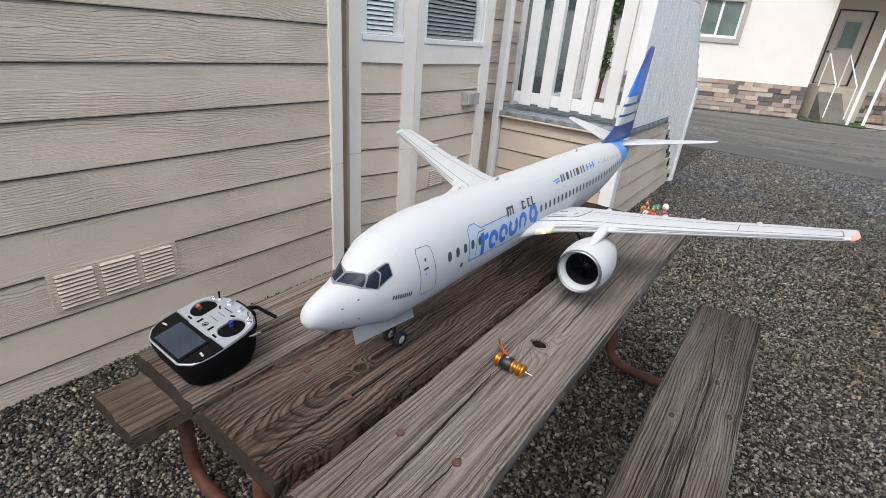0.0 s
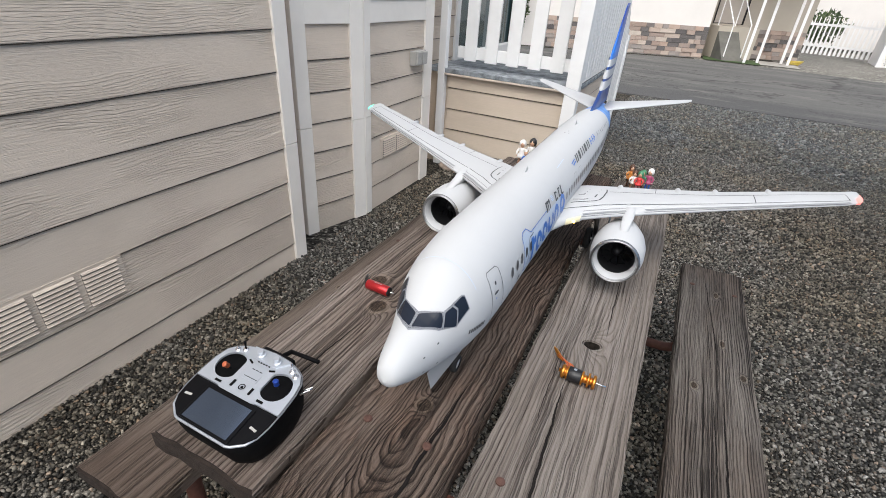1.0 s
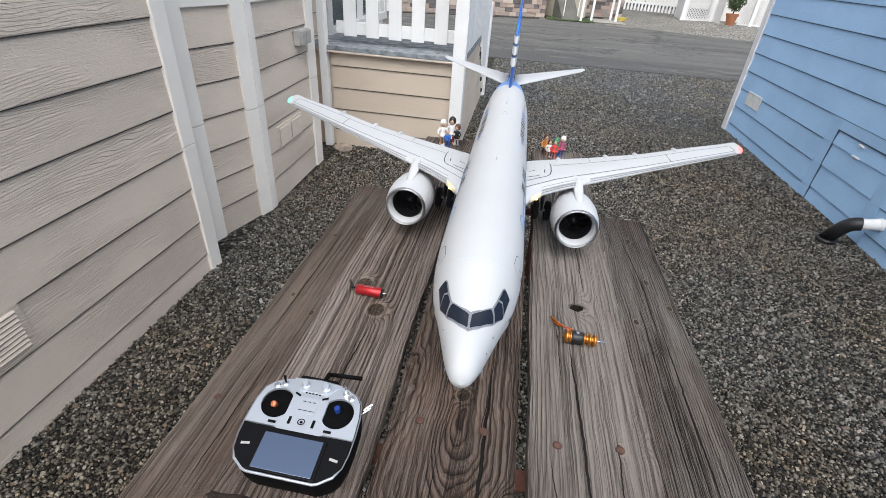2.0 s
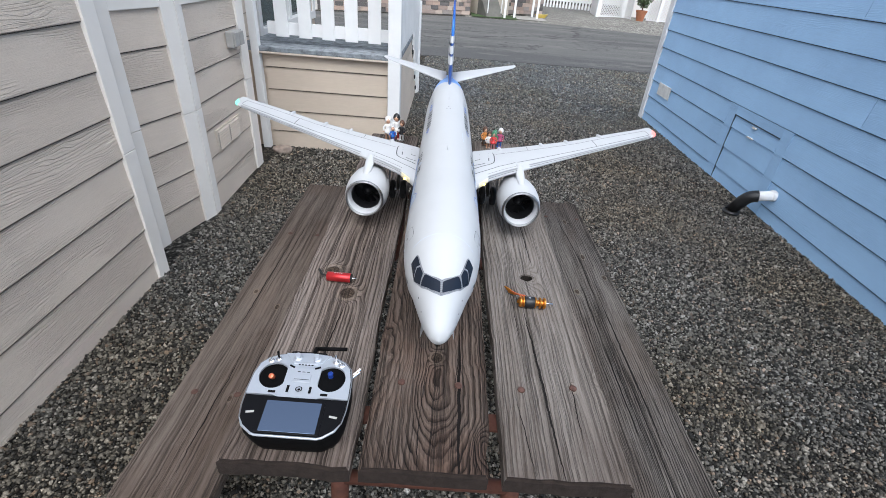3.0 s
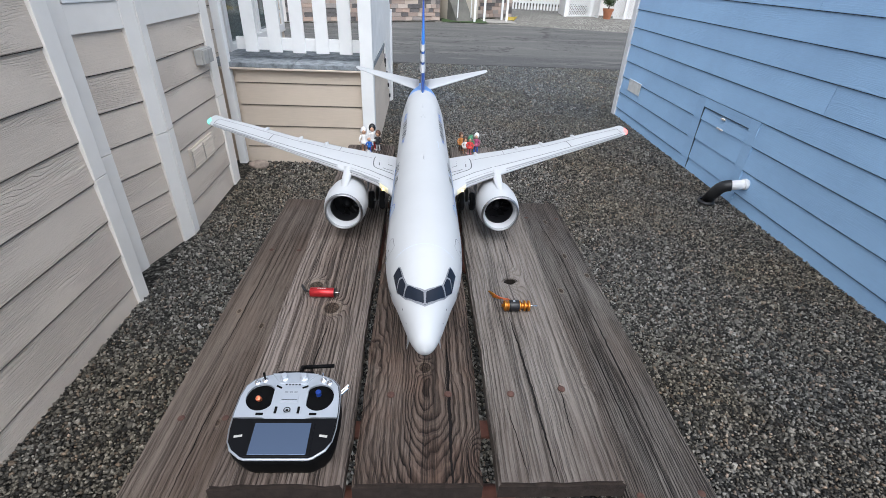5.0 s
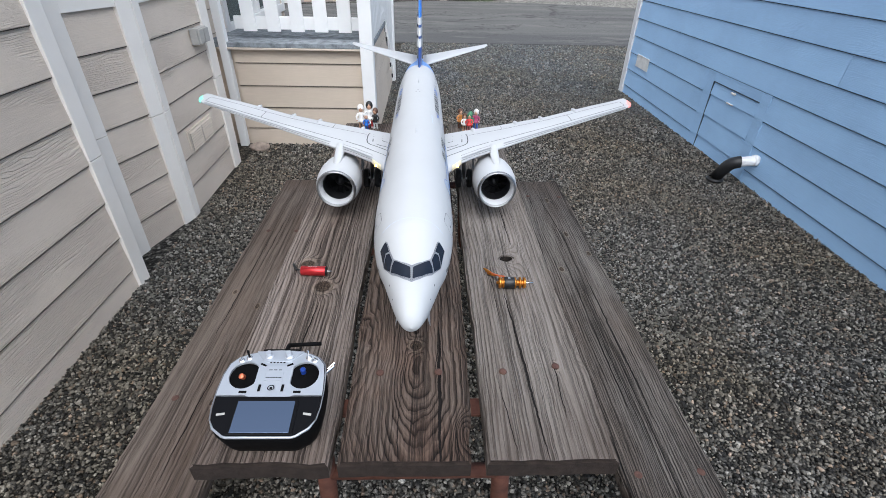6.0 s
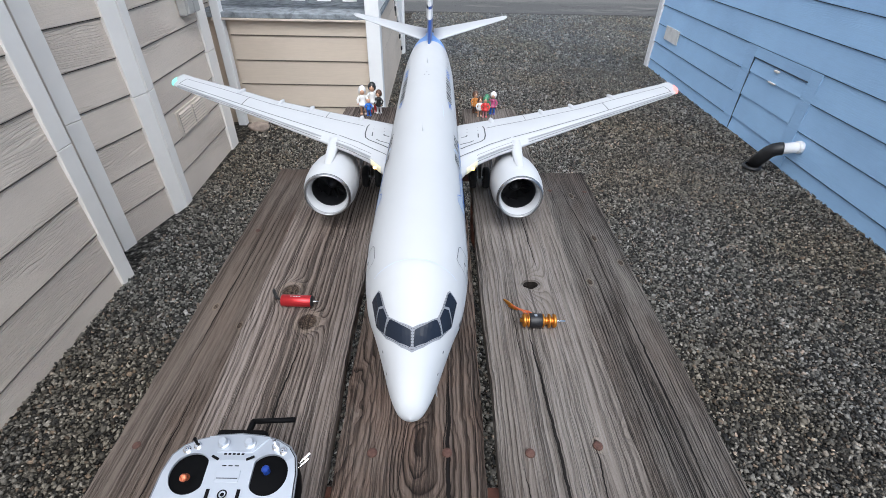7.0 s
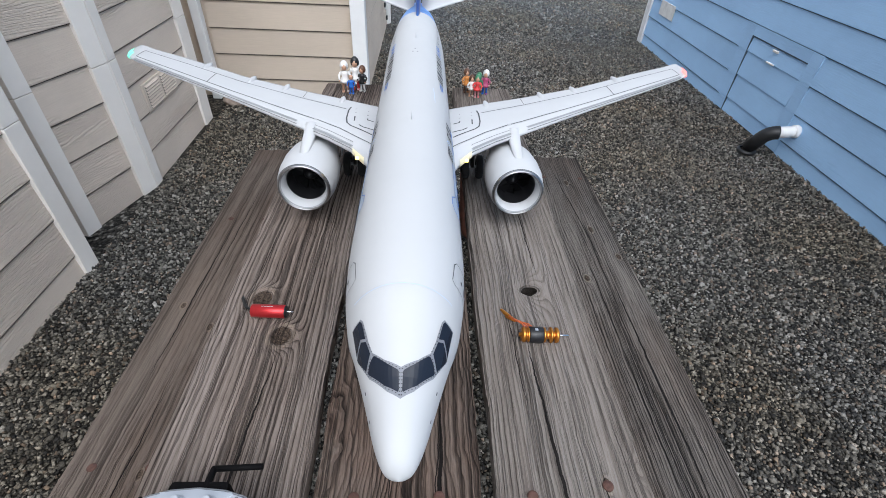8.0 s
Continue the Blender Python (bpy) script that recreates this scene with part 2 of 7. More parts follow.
    # boards get darker towards both ends, with a ragged edge from noise
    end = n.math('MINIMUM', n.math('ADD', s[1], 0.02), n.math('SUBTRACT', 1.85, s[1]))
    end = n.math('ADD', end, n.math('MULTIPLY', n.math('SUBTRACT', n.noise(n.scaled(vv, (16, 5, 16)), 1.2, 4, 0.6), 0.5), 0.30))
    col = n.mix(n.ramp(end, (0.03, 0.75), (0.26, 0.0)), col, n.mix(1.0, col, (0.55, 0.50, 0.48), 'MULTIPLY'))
    pale = n.ramp(n.noise(n.scaled(vv, (6, 1.3, 6)), 1.5, 5, 0.65), (0.48, 0.0), (0.68, bleached))
    col = n.mix(n.math('MULTIPLY', pale, ring), col, n.mix(1.0, light, (1.22, 1.24, 1.28), 'MULTIPLY'))
    if warm:
        # red-brown wood where the weather has worn the grey away
        raw = n.ramp(n.noise(n.scaled(v, (7, 5, 7), (1, 2, 0)), 1.3, 4, 0.6), (0.44, 0.0), (0.62, warm))
        col = n.mix(raw, col, n.mix(1.0, col, (1.35, 0.98, 0.80), 'MULTIPLY'))
    col = n.mix(n.ramp(knot, (0.24, 0.0), (0.36, 0.7), (0.47, 0.7), (0.54, 0.0)), col, n.mix(1.0, light, (1.12, 1.06, 0.96), 'MULTIPLY'))
    core = n.mix(n.ramp(n.noise(v, 260.0, 3, 0.7), (0.40, 0.0), (0.62, 1.0)), (0.030, 0.020, 0.014), (0.115, 0.082, 0.058))
    col = n.mix(n.ramp(knot, (0.54, 0.0), (0.62, 0.92)), col, core)
    col = n.mix(n.math('MULTIPLY', check, 0.97), col, (0.006, 0.0045, 0.004))
    n.color(col)
    h = n.math('ADD', n.math('MULTIPLY', shade, -1.1), n.math('ADD', n.math('MULTIPLY', fibre, 0.55), n.math('MULTIPLY', check, -2.4)))
    n.bump(h, 1.0, 0.0028)
    n.rough(n.ramp(fibre, (0.3, 0.94), (0.7, 0.76)))
    return m


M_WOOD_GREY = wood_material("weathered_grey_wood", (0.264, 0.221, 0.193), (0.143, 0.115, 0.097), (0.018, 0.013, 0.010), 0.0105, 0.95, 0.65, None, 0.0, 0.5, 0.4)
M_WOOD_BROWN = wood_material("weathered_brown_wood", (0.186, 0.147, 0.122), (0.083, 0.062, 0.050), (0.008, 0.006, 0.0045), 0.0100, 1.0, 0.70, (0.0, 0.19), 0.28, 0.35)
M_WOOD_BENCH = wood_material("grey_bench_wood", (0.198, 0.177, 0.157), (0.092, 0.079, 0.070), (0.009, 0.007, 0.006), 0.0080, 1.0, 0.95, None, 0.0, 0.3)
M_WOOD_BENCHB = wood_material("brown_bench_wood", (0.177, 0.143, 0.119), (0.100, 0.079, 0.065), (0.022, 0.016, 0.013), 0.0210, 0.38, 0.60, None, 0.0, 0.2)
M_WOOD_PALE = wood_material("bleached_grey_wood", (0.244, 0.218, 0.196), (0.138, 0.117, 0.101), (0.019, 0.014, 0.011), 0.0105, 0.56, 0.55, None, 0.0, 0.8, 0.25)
# end grain darkened further: the shade on the board ends is in this colour
M_WOOD_END = paint_material("shaded_end_grain", (0.034, 0.023, 0.018), 0.9, 0.5, 45.0, 0.8)

M_RUST = paint_material("rusty_brown_steel", (0.105, 0.040, 0.026), 0.6, 0.45, 25.0, 0.3)
M_BOLT = paint_material("rusted_bolt_head", (0.11, 0.055, 0.042), 0.7, 0.5, 60.0, 0.3)


def gravel_material():
    m = material("grey_gravel_stone", (0.2, 0.2, 0.19), 0.75, spec=0.4)
    n = Net(m)
    i = n.island()
    v = n.coord()
    col = n.ramp(i, (0.0, (0.011, 0.0105, 0.010)), (0.26, (0.038, 0.037, 0.035)), (0.52, (0.118, 0.113, 0.103)),
                 (0.80, (0.192, 0.184, 0.168)), (0.95, (0.30, 0.29, 0.27)), (1.0, (0.42, 0.41, 0.39)))
    # bluer towards the lane, and contrast lost with distance is put into the colour
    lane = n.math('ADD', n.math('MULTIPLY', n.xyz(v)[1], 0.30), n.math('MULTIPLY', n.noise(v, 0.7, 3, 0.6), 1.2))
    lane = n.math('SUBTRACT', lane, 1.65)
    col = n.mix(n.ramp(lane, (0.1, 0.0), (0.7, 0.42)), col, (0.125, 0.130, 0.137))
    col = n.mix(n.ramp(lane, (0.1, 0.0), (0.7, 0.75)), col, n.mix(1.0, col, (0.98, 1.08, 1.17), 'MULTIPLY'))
    big = n.noise(v, 0.9, 4, 0.6)
    col = n.mix(n.ramp(big, (0.42, 0.15), (0.62, 0.9)), col, n.mix(1.0, col, (1.02, 0.91, 0.74), 'MULTIPLY'))
    col = n.mix(n.ramp(n.math('FRACT', n.math('MULTIPLY', i, 37.0)), (0.86, 0.0), (0.90, 0.6)), col, n.mix(1.0, col, (1.20, 0.88, 0.68), 'MULTIPLY'))
    f = n.noise(v, 160.0, 4, 0.6)
    col = n.mix(0.8, col, n.ramp(f, (0.3, 0.55), (0.7, 1.3)), 'MULTIPLY')
    n.color(col)
    n.bump(f, 0.3, 0.003)
    return m


def ground_material():
    m = material("gravel_bed", (0.15, 0.148, 0.14), 0.9, spec=0.2)
    n = Net(m)
    v = n.coord()
    warp = n.shifted(v, n.noise(v, 30.0, 2, 0.5), 0.02)
    cell = n.voronoi(warp, 62.0, 'F1', "Color")
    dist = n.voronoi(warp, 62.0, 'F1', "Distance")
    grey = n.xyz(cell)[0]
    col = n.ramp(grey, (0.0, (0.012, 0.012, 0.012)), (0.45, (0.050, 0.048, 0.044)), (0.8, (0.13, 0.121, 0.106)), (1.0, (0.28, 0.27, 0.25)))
    # shade between the stones of the bed is multiplied into the colour
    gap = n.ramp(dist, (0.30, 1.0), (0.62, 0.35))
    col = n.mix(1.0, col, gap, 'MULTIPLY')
    big = n.noise(v, 0.8, 5, 0.6)
    col = n.mix(n.ramp(big, (0.42, 0.0), (0.62, 0.6)), col, n.mix(1.0, col, (0.95, 0.82, 0.62), 'MULTIPLY'))
    n.color(col)
    n.bump(n.math('SUBTRACT', 1.0, dist), 1.0, 0.012)
    return m


def asphalt_material():
    m = material("worn_asphalt", (0.12, 0.12, 0.118), 0.88, spec=0.3)
    n = Net(m)
    v = n.coord()
    f = n.noise(v, 90.0, 4, 0.7)
    a = n.noise(n.scaled(v, (0.12, 0.9, 1)), 1.6, 5, 0.6)
    col = n.ramp(a, (0.36, (0.062, 0.062, 0.061)), (0.50, (0.108, 0.106, 0.101)), (0.66, (0.155, 0.150, 0.141)))
    # a newer, darker strip of paving along the yard
    y = n.math('ADD', n.xyz(v)[1], n.math('MULTIPLY', n.noise(n.scaled(v, (0.25, 1, 1)), 1.0, 4, 0.6), 0.9))
    col = n.mix(n.ramp(n.math('SUBTRACT', y, 9.6), (0.30, 0.80), (0.75, 0.0)), col, (0.052, 0.053, 0.055))
    col = n.mix(0.35, col, n.ramp(f, (0.35, 0.04), (0.65, 0.20)))
    # sealed cracks that wander along and across the lane
    wob = n.noise(n.scaled(v, (0.5, 0.5, 1)), 1.4, 5, 0.7)
    cell = n.voronoi(n.shifted(n.scaled(v, (0.16, 0.55, 1)), wob, 1.1), 1.3, 'DISTANCE_TO_EDGE')
    col = n.mix(n.ramp(cell, (0.004, 0.7), (0.018, 0.0)), col, (0.030, 0.030, 0.030))
    patch = n.noise(n.scaled(v, (0.45, 1.3, 1)), 1.7, 5, 0.65)
    col = n.mix(n.ramp(patch, (0.56, 0.0), (0.66, 0.5)), col, (0.20, 0.19, 0.175))
    n.color(col)
    n.bump(f, 0.4, 0.005)
    return m


M_GRAVEL = gravel_material()
M_GROUND = ground_material()
M_ASPHALT = asphalt_material()
M_FOAM = paint_material("white_painted_foam", (0.525, 0.535, 0.55), 0.5, 0.02, 6.0, 0.03)

M_FOAM.node_tree.nodes["Principled BSDF"].inputs["Specular IOR Level"].default_value = 0.18

# ---- mesh helpers ----
def link(name, bm, mat, parent=None, label="", smooth=False):
    me = bpy.data.meshes.new(name)
    if smooth:
        for f in bm.faces:
            f.smooth = True
    bm.to_mesh(me)
    bm.free()
    me.materials.append(mat)
    ob = new(name, me)
    ob.parent = parent
    if label:
        ob["label"] = label
    return ob


def part(name, bm, mat, parent, label="", smooth=False):
    return link(name, bm, mat, parent, label, smooth)


def thing(name, label, category, group="", kind="", at=(0, 0, 0)):
    ob = new(name)
    ob.location = at
    ob.empty_display_size = 0.05
    return tagged(ob, label, category, group, kind)


def add_box(bm, lo, hi, bevel=0.0, m=None):
    vs = [bm.verts.new((x, y, z)) for z in (lo[2], hi[2]) for y in (lo[1], hi[1]) for x in (lo[0], hi[0])]
    fs = [bm.faces.new([vs[i] for i in q]) for q in ((0, 2, 3, 1), (4, 5, 7, 6), (0, 1, 5, 4), (2, 6, 7, 3), (0, 4, 6, 2), (1, 3, 7, 5))]
    if bevel:
        es = list({e for f in fs for e in f.edges})
        out = bmesh.ops.bevel(bm, geom=es, offset=bevel, segments=2, affect='EDGES', profile=0.6)
        vs = list({v for f in out["faces"] for v in f.verts} | {v for v in vs if v.is_valid})
    if m is not None:
        bmesh.ops.transform(bm, matrix=m, verts=[v for v in vs if v.is_valid])
    return vs


def box(lo, hi, bevel=0.0, m=None):
    bm = bmesh.new()
    add_box(bm, lo, hi, bevel, m)
    return bm


def add_tube(bm, pts, r, seg=12, closed_ends=True):
    """A round tube along a line of points."""
    pts = [Vector(p) for p in pts]
    rs = r if isinstance(r, (list, tuple)) else [r] * len(pts)
    rings = []
    up = None
    for i, p in enumerate(pts):
        d = (pts[min(i + 1, len(pts) - 1)] - pts[max(i - 1, 0)]).normalized()
        if up is None:
            up = Vector((0, 0, 1)) if abs(d.z) < 0.9 else Vector((1, 0, 0))
        a = d.cross(up).normalized()
        b = a.cross(d).normalized()
        up = b
        rings.append([bm.verts.new(p + rs[i] * (math.cos(2 * math.pi * k / seg) * a + math.sin(2 * math.pi * k / seg) * b)) for k in range(seg)])
    for r0, r1 in zip(rings, rings[1:]):
        for k in range(seg):
            bm.faces.new((r0[k], r0[(k + 1) % seg], r1[(k + 1) % seg], r1[k]))
    if closed_ends:
        bm.faces.new(rings[0][::-1])
        bm.faces.new(rings[-1])
    bmesh.ops.recalc_face_normals(bm, faces=bm.faces)


def tube(pts, r, seg=12):
    bm = bmesh.new()
    add_tube(bm, pts, r, seg)
    return bm


def bend(points, radius, n=6):
    """A polyline with its inner corners rounded."""
    P = [Vector(p) for p in points]
    out = [P[0]]
    for a, b, c in zip(P, P[1:], P[2:]):
        u, w = (a - b).normalized(), (c - b).normalized()
        s, e = b + u * radius, b + w * radius
        for k in range(n + 1):
            t = k / n
            out.append((1 - t) ** 2 * s + 2 * t * (1 - t) * b + t * t * e)
    out.append(P[-1])
    return out


def add_lathe(bm, profile, origin=(0, 0, 0), axis='y', seg=32, cap=False):
    """Turns (along, radius) pairs round an axis."""
    o = Vector(origin)
    rings = []
    for a, r in profile:
        ring = []
        for k in range(seg):
            c, s = math.cos(2 * math.pi * k / seg) * r, math.sin(2 * math.pi * k / seg) * r
            ring.append(bm.verts.new(o + Vector({'y': (c, a, s), 'x': (a, c, s), 'z': (c, s, a)}[axis])))
        rings.append(ring)
    for r0, r1 in zip(rings, rings[1:]):
        for k in range(seg):
            bm.faces.new((r0[k], r0[(k + 1) % seg], r1[(k + 1) % seg], r1[k]))
    if cap:
        bm.faces.new(rings[0][::-1])
        bm.faces.new(rings[-1])
    bmesh.ops.recalc_face_normals(bm, faces=bm.faces)


def lathe(profile, origin=(0, 0, 0), axis='y', seg=32, cap=False):
    bm = bmesh.new()
    add_lathe(bm, profile, origin, axis, seg, cap)
    return bm


# ---- setting: walls, ground, road ----
GZ = -0.02          # top of the gravel


def run_frame(p0, p1):
    """Frame with x along p0 to p1, y into the wall, z up."""
    d = Vector((p1[0] - p0[0], p1[1] - p0[1], 0))
    return Matrix.Translation((p0[0], p0[1], 0)) @ Matrix.Rotation(math.atan2(d.y, d.x), 4, 'Z'), d.length


def lap_siding(wall, p0, p1, first, pitch, top, mat, bottom=None, skip=None):
    """Lap boards on the face p0 to p1 (outside on the right hand when walking)."""
    m, ln = run_frame(p0, p1)
    z = first
    low = bottom if bottom is not None else GZ - 0.1
    rows = [(low, first)] if first - low > 0.01 else []
    while z < top - 0.005:
        rows.append((z, min(z + pitch, top)))
        z += pitch
    cache = {}
    for a, b in rows:
        for s, e in (skip(a, b, ln) if skip else [(0, ln)]):
            key = (round(b - a, 4), round(s, 4), round(e, 4), a > low + 0.001)
            if key not in cache:
                bm = bmesh.new()
                h = b - a
                prof = [(-0.0135, 0.0), (-0.0150, 0.003), (-0.004, h + 0.012), (0.006, h + 0.012), (0.006, 0.0)]
                L = [bm.verts.new((s + 0.0005, y, z0)) for y, z0 in prof]
                R = [bm.verts.new((e - 0.0005, y, z0)) for y, z0 in prof]
                for i in range(5):
                    bm.faces.new((L[i], R[i], R[(i + 1) % 5], L[(i + 1) % 5]))
                bm.faces.new(L[::-1])
                bm.faces.new(R)
                # dark bead that stands in for the shadow line below the lip
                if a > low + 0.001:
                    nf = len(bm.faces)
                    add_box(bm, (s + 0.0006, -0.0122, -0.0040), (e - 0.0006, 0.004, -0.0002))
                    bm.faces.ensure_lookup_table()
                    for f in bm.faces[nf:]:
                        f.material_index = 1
                bmesh.ops.recalc_face_normals(bm, faces=bm.faces)
                me = bpy.data.meshes.new("board")
                bm.to_mesh(me)
                bm.free()
                me.materials.append(mat)
                me.materials.append(M_BLUE_SHADE if mat == M_BLUE else M_LAP_SHADE)
                cache[key] = me
            ob = new("board", cache[key])
            ob.parent = wall
            ob.matrix_basis = m @ Matrix.Translation((0, 0, a))


def wall_core(name, p0, p1, z0, z1, thick, mat, label, holes=()):
    """A wall with thickness; holes are (s0, s1, z0, z1) along its run."""
    m, ln = run_frame(p0, p1)
    bm = bmesh.new()
    ss = sorted({0, ln, *[h for q in holes for h in q[:2]]})
    for s, e in zip(ss, ss[1:]):
        zs = [z0, z1]
        cut = [q for q in holes if q[0] <= s + 1e-6 and q[1] >= e - 1e-6]
        spans = [(z0, z1)]
        for q in cut:
            spans = [(z0, q[2]), (q[3], z1)]
        for a, b in spans:
            if b - a > 0.001:
                add_box(bm, (s, 0.008, a), (e, thick, b))
    bmesh.ops.transform(bm, matrix=m, verts=bm.verts)
    return tagged(link(name, bm, mat), label, "wall", kind="structure")


def trim_board(p0, p1, s0, s1, z0, z1, proud=0.024, mat=None, name="trim", depth=0.02, parent=None):
    m, ln = run_frame(p0, p1)
    bm = box((s0, -proud, z0), (s1, depth, z1), 0.003, m)
    ob = link(name, bm, mat or M_TRIM, parent)
    if parent is None:
        tagged(ob, "cream painted wooden trim board on the house wall", "trim", kind="structure")
    return ob


def sheet(name, x0, x1, y0, y1, z, mat, label, category, nx=1, ny=1):
    bm = bmesh.new()
    g = [[bm.verts.new((x0 + (x1 - x0) * i / nx, y0 + (y1 - y0) * j / ny, z)) for i in range(nx + 1)] for j in range(ny + 1)]
    for j in range(ny):
        for i in range(nx):
            bm.faces.new((g[j][i], g[j][i + 1], g[j + 1][i + 1], g[j + 1][i]))
    return tagged(link(name, bm, mat), label, category, kind="structure")


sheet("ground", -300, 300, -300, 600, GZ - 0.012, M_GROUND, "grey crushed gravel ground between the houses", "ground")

ROAD = bmesh.new()
for pts in ([(-60, 8.45), (60, 8.45), (60, 13.5), (7.0, 14.6), (3.4, 15.6), (0.5, 15.9), (-2.0, 14.85), (-9.0, 11.6), (-16.0, 8.6), (-60, 8.55)],):
    lo = [ROAD.verts.new((x, y, GZ - 0.05)) for x, y in pts]
    hi = [ROAD.verts.new((x, y, GZ + 0.012)) for x, y in pts]
    ROAD.faces.new(hi)
    for i in range(len(pts)):
        j = (i + 1) % len(pts)
        ROAD.faces.new((lo[i], lo[j], hi[j], hi[i]))
tagged(link("road", ROAD, M_ASPHALT), "worn grey asphalt lane past the yard", "road", kind="structure")

# house with beige siding: long wall, angled bay, wall behind the deck
A0, A1 = (-1.43, -4.0), (-1.43, 1.50)
wall_a = wall_core("wall_beige_long", A0, A1, -0.1, 2.6, 0.15, M_BEIGE, "beige lap siding wall with embossed wood grain")
lap_siding(wall_a, A0, (-1.43, 1.435), 0.076, 0.182, 2.6, M_BEIGE)
trim_board(A0, A1, 5.432, 5.515, -0.1, 0.635, name="trim_corner_low")
trim_board(A0, A1, 5.432, 5.515, 0.637, 2.6, name="trim_corner_high")

JOG = -1.66
wall_core("wall_beige_return", (-1.455, 1.502), (JOG, 1.502), -0.1, 2.6, 0.02, M_BEIGE, "short beige return wall at the house corner")
B0, B1, B2, B3 = (-1.5727, 1.703), (-1.455, 2.155), (-1.475, 3.06), (-1.66, 3.22)
PITCH_B, FIRST_B = 0.170, 0.14
wall_back = wall_core("wall_beige_back", (JOG, 1.50), (JOG, 1.80), -0.1, 2.6, 0.15, M_BEIGE, "beige siding wall strip beside the bay")
lap_siding(wall_back, (JOG, 1.50), (JOG, 1.80), FIRST_B, PITCH_B, 2.6, M_BEIGE)


def bay_side(name, p0, p1, label, win, lt, rt, blind, win_name):
    """One face of the bay, seen from outside with its run from near to far."""
    m, ln = run_frame(p0, p1)
    hole = (lt, ln - rt, 1.285, 2.3)
    w = wall_core(name, p0, p1, -0.1, 2.6, 0.12, M_BEIGE, label, [hole] if win else [])
    lap_siding(w, p0, p1, FIRST_B, PITCH_B, 1.165, M_BEIGE)
    for s0, s1 in ((0.0, lt), (ln - rt, ln)):
        trim_board(p0, p1, s0, s1, -0.1, 0.63, name="trim_bay_low")
        trim_board(p0, p1, s0, s1, 0.632, 2.6, name="trim_bay_high")
    trim_board(p0, p1, lt, ln - rt, 1.165, 1.285, proud=0.022, name="trim_bay_band")
    trim_board(p0, p1, lt, ln - rt, 2.3, 2.6, proud=0.022, name="trim_bay_head")
    if win:
        wd = thing(win_name, "white framed window with closed horizontal blinds", "window", kind="structure")
        wd.matrix_basis = m
        a, b = lt + 0.004, ln - rt - 0.004
        for nm, lo, hi in (("window_sill", (a, -0.03, 1.286), (b, 0.05, 1.318)), ("window_frame", (a, -0.012, 1.318), (a + 0.035, 0.05, 2.28)),
                           ("window_frame", (b - 0.035, -0.012, 1.318), (b, 0.05, 2.28)), ("window_frame", (a, -0.012, 2.245), (b, 0.05, 2.297))):
            part(nm, box(lo, hi, 0.004), M_WHITE, wd)
        pane = part("pane", box((a + 0.035, 0.012, 1.318), (b - 0.035, 0.016, 2.245)), M_CLEAR, wd)
        pane.visible_shadow = False
        me = None
        for k in range(36):
            z = 1.33 + k * 0.0255
            if me is None:
                bm = box((a + 0.04, -0.012, -0.0012), (b - 0.04, 0.012, 0.0012), 0, Matrix.Rotation(radians(58), 4, 'X'))
                s = part("slat", bm, blind, wd)
                me = s.data
            else:
                s = new("slat", me)
                s.parent = wd
            s.location = (0, 0.04, z)
        part("backing", box((a, 0.07, 1.29), (b, 0.075, 2.29)), M_DARK, wd)
    return w


bay_side("wall_bay_near", B0, B1, "narrow angled bay wall with beige siding", True, 0.081, 0.095, M_BLIND, "window_1")
bay_side("wall_bay_front", B1, B2, "bay front wall with beige siding", True, 0.065, 0.125, M_BLIND_GREY, "window_2")
bay_side("wall_bay_far", B2, B3, "far angled bay wall with beige siding", False, 0.03, 0.03, M_BLIND, "window_3")

# wall behind the deck with a sliding glass door
wall_porch = wall_core("wall_beige_porch", (JOG - 0.02, 3.2), (JOG - 0.02, 5.50), -0.1, 3.0, 0.15, M_BEIGE, "beige siding wall behind the raised deck",
                       [(0.75, 2.45, 0.80, 2.75)])
lap_siding(wall_porch, (JOG - 0.02, 3.2), (JOG - 0.02, 5.46), FIRST_B, PITCH_B, 3.0, M_BEIGE,
           skip=lambda a, b, ln: [(0, 0.68), (2.52, ln)] if b > 0.8 and a < 2.75 else [(0, ln)])
slider = thing("sliding_door", "white framed sliding glass door with dark teal panes", "door", kind="structure", at=(JOG - 0.02, 3.2, 0))
slider.rotation_euler = (0, 0, radians(90))
for nm, lo, hi, mt in (("door_frame", (0.68, -0.03, 0.76), (0.76, 0.1, 2.8), M_WHITE), ("door_frame", (2.44, -0.03, 0.76), (2.52, 0.1, 2.8), M_WHITE),
                       ("door_frame", (0.76, -0.03, 2.70), (2.44, 0.1, 2.8), M_WHITE), ("door_frame", (0.76, -0.03, 0.76), (2.44, 0.1, 0.84), M_WHITE),
                       ("stile", (1.56, -0.02, 0.84), (1.64, 0.06, 2.70), M_WHITE), ("pane", (0.76, 0.02, 0.84), (1.56, 0.03, 2.70), M_PANE),
                       ("pane", (1.64, 0.04, 0.84), (2.44, 0.05, 2.70), M_PANE)):
    part(nm, box(lo, hi, 0.004), mt, slider)

trim_board((JOG - 0.02, 3.2), (JOG - 0.02, 5.56), 2.26, 2.36, -0.1, 3.0, proud=0.024, mat=M_WHITE, name="trim_porch_corner")

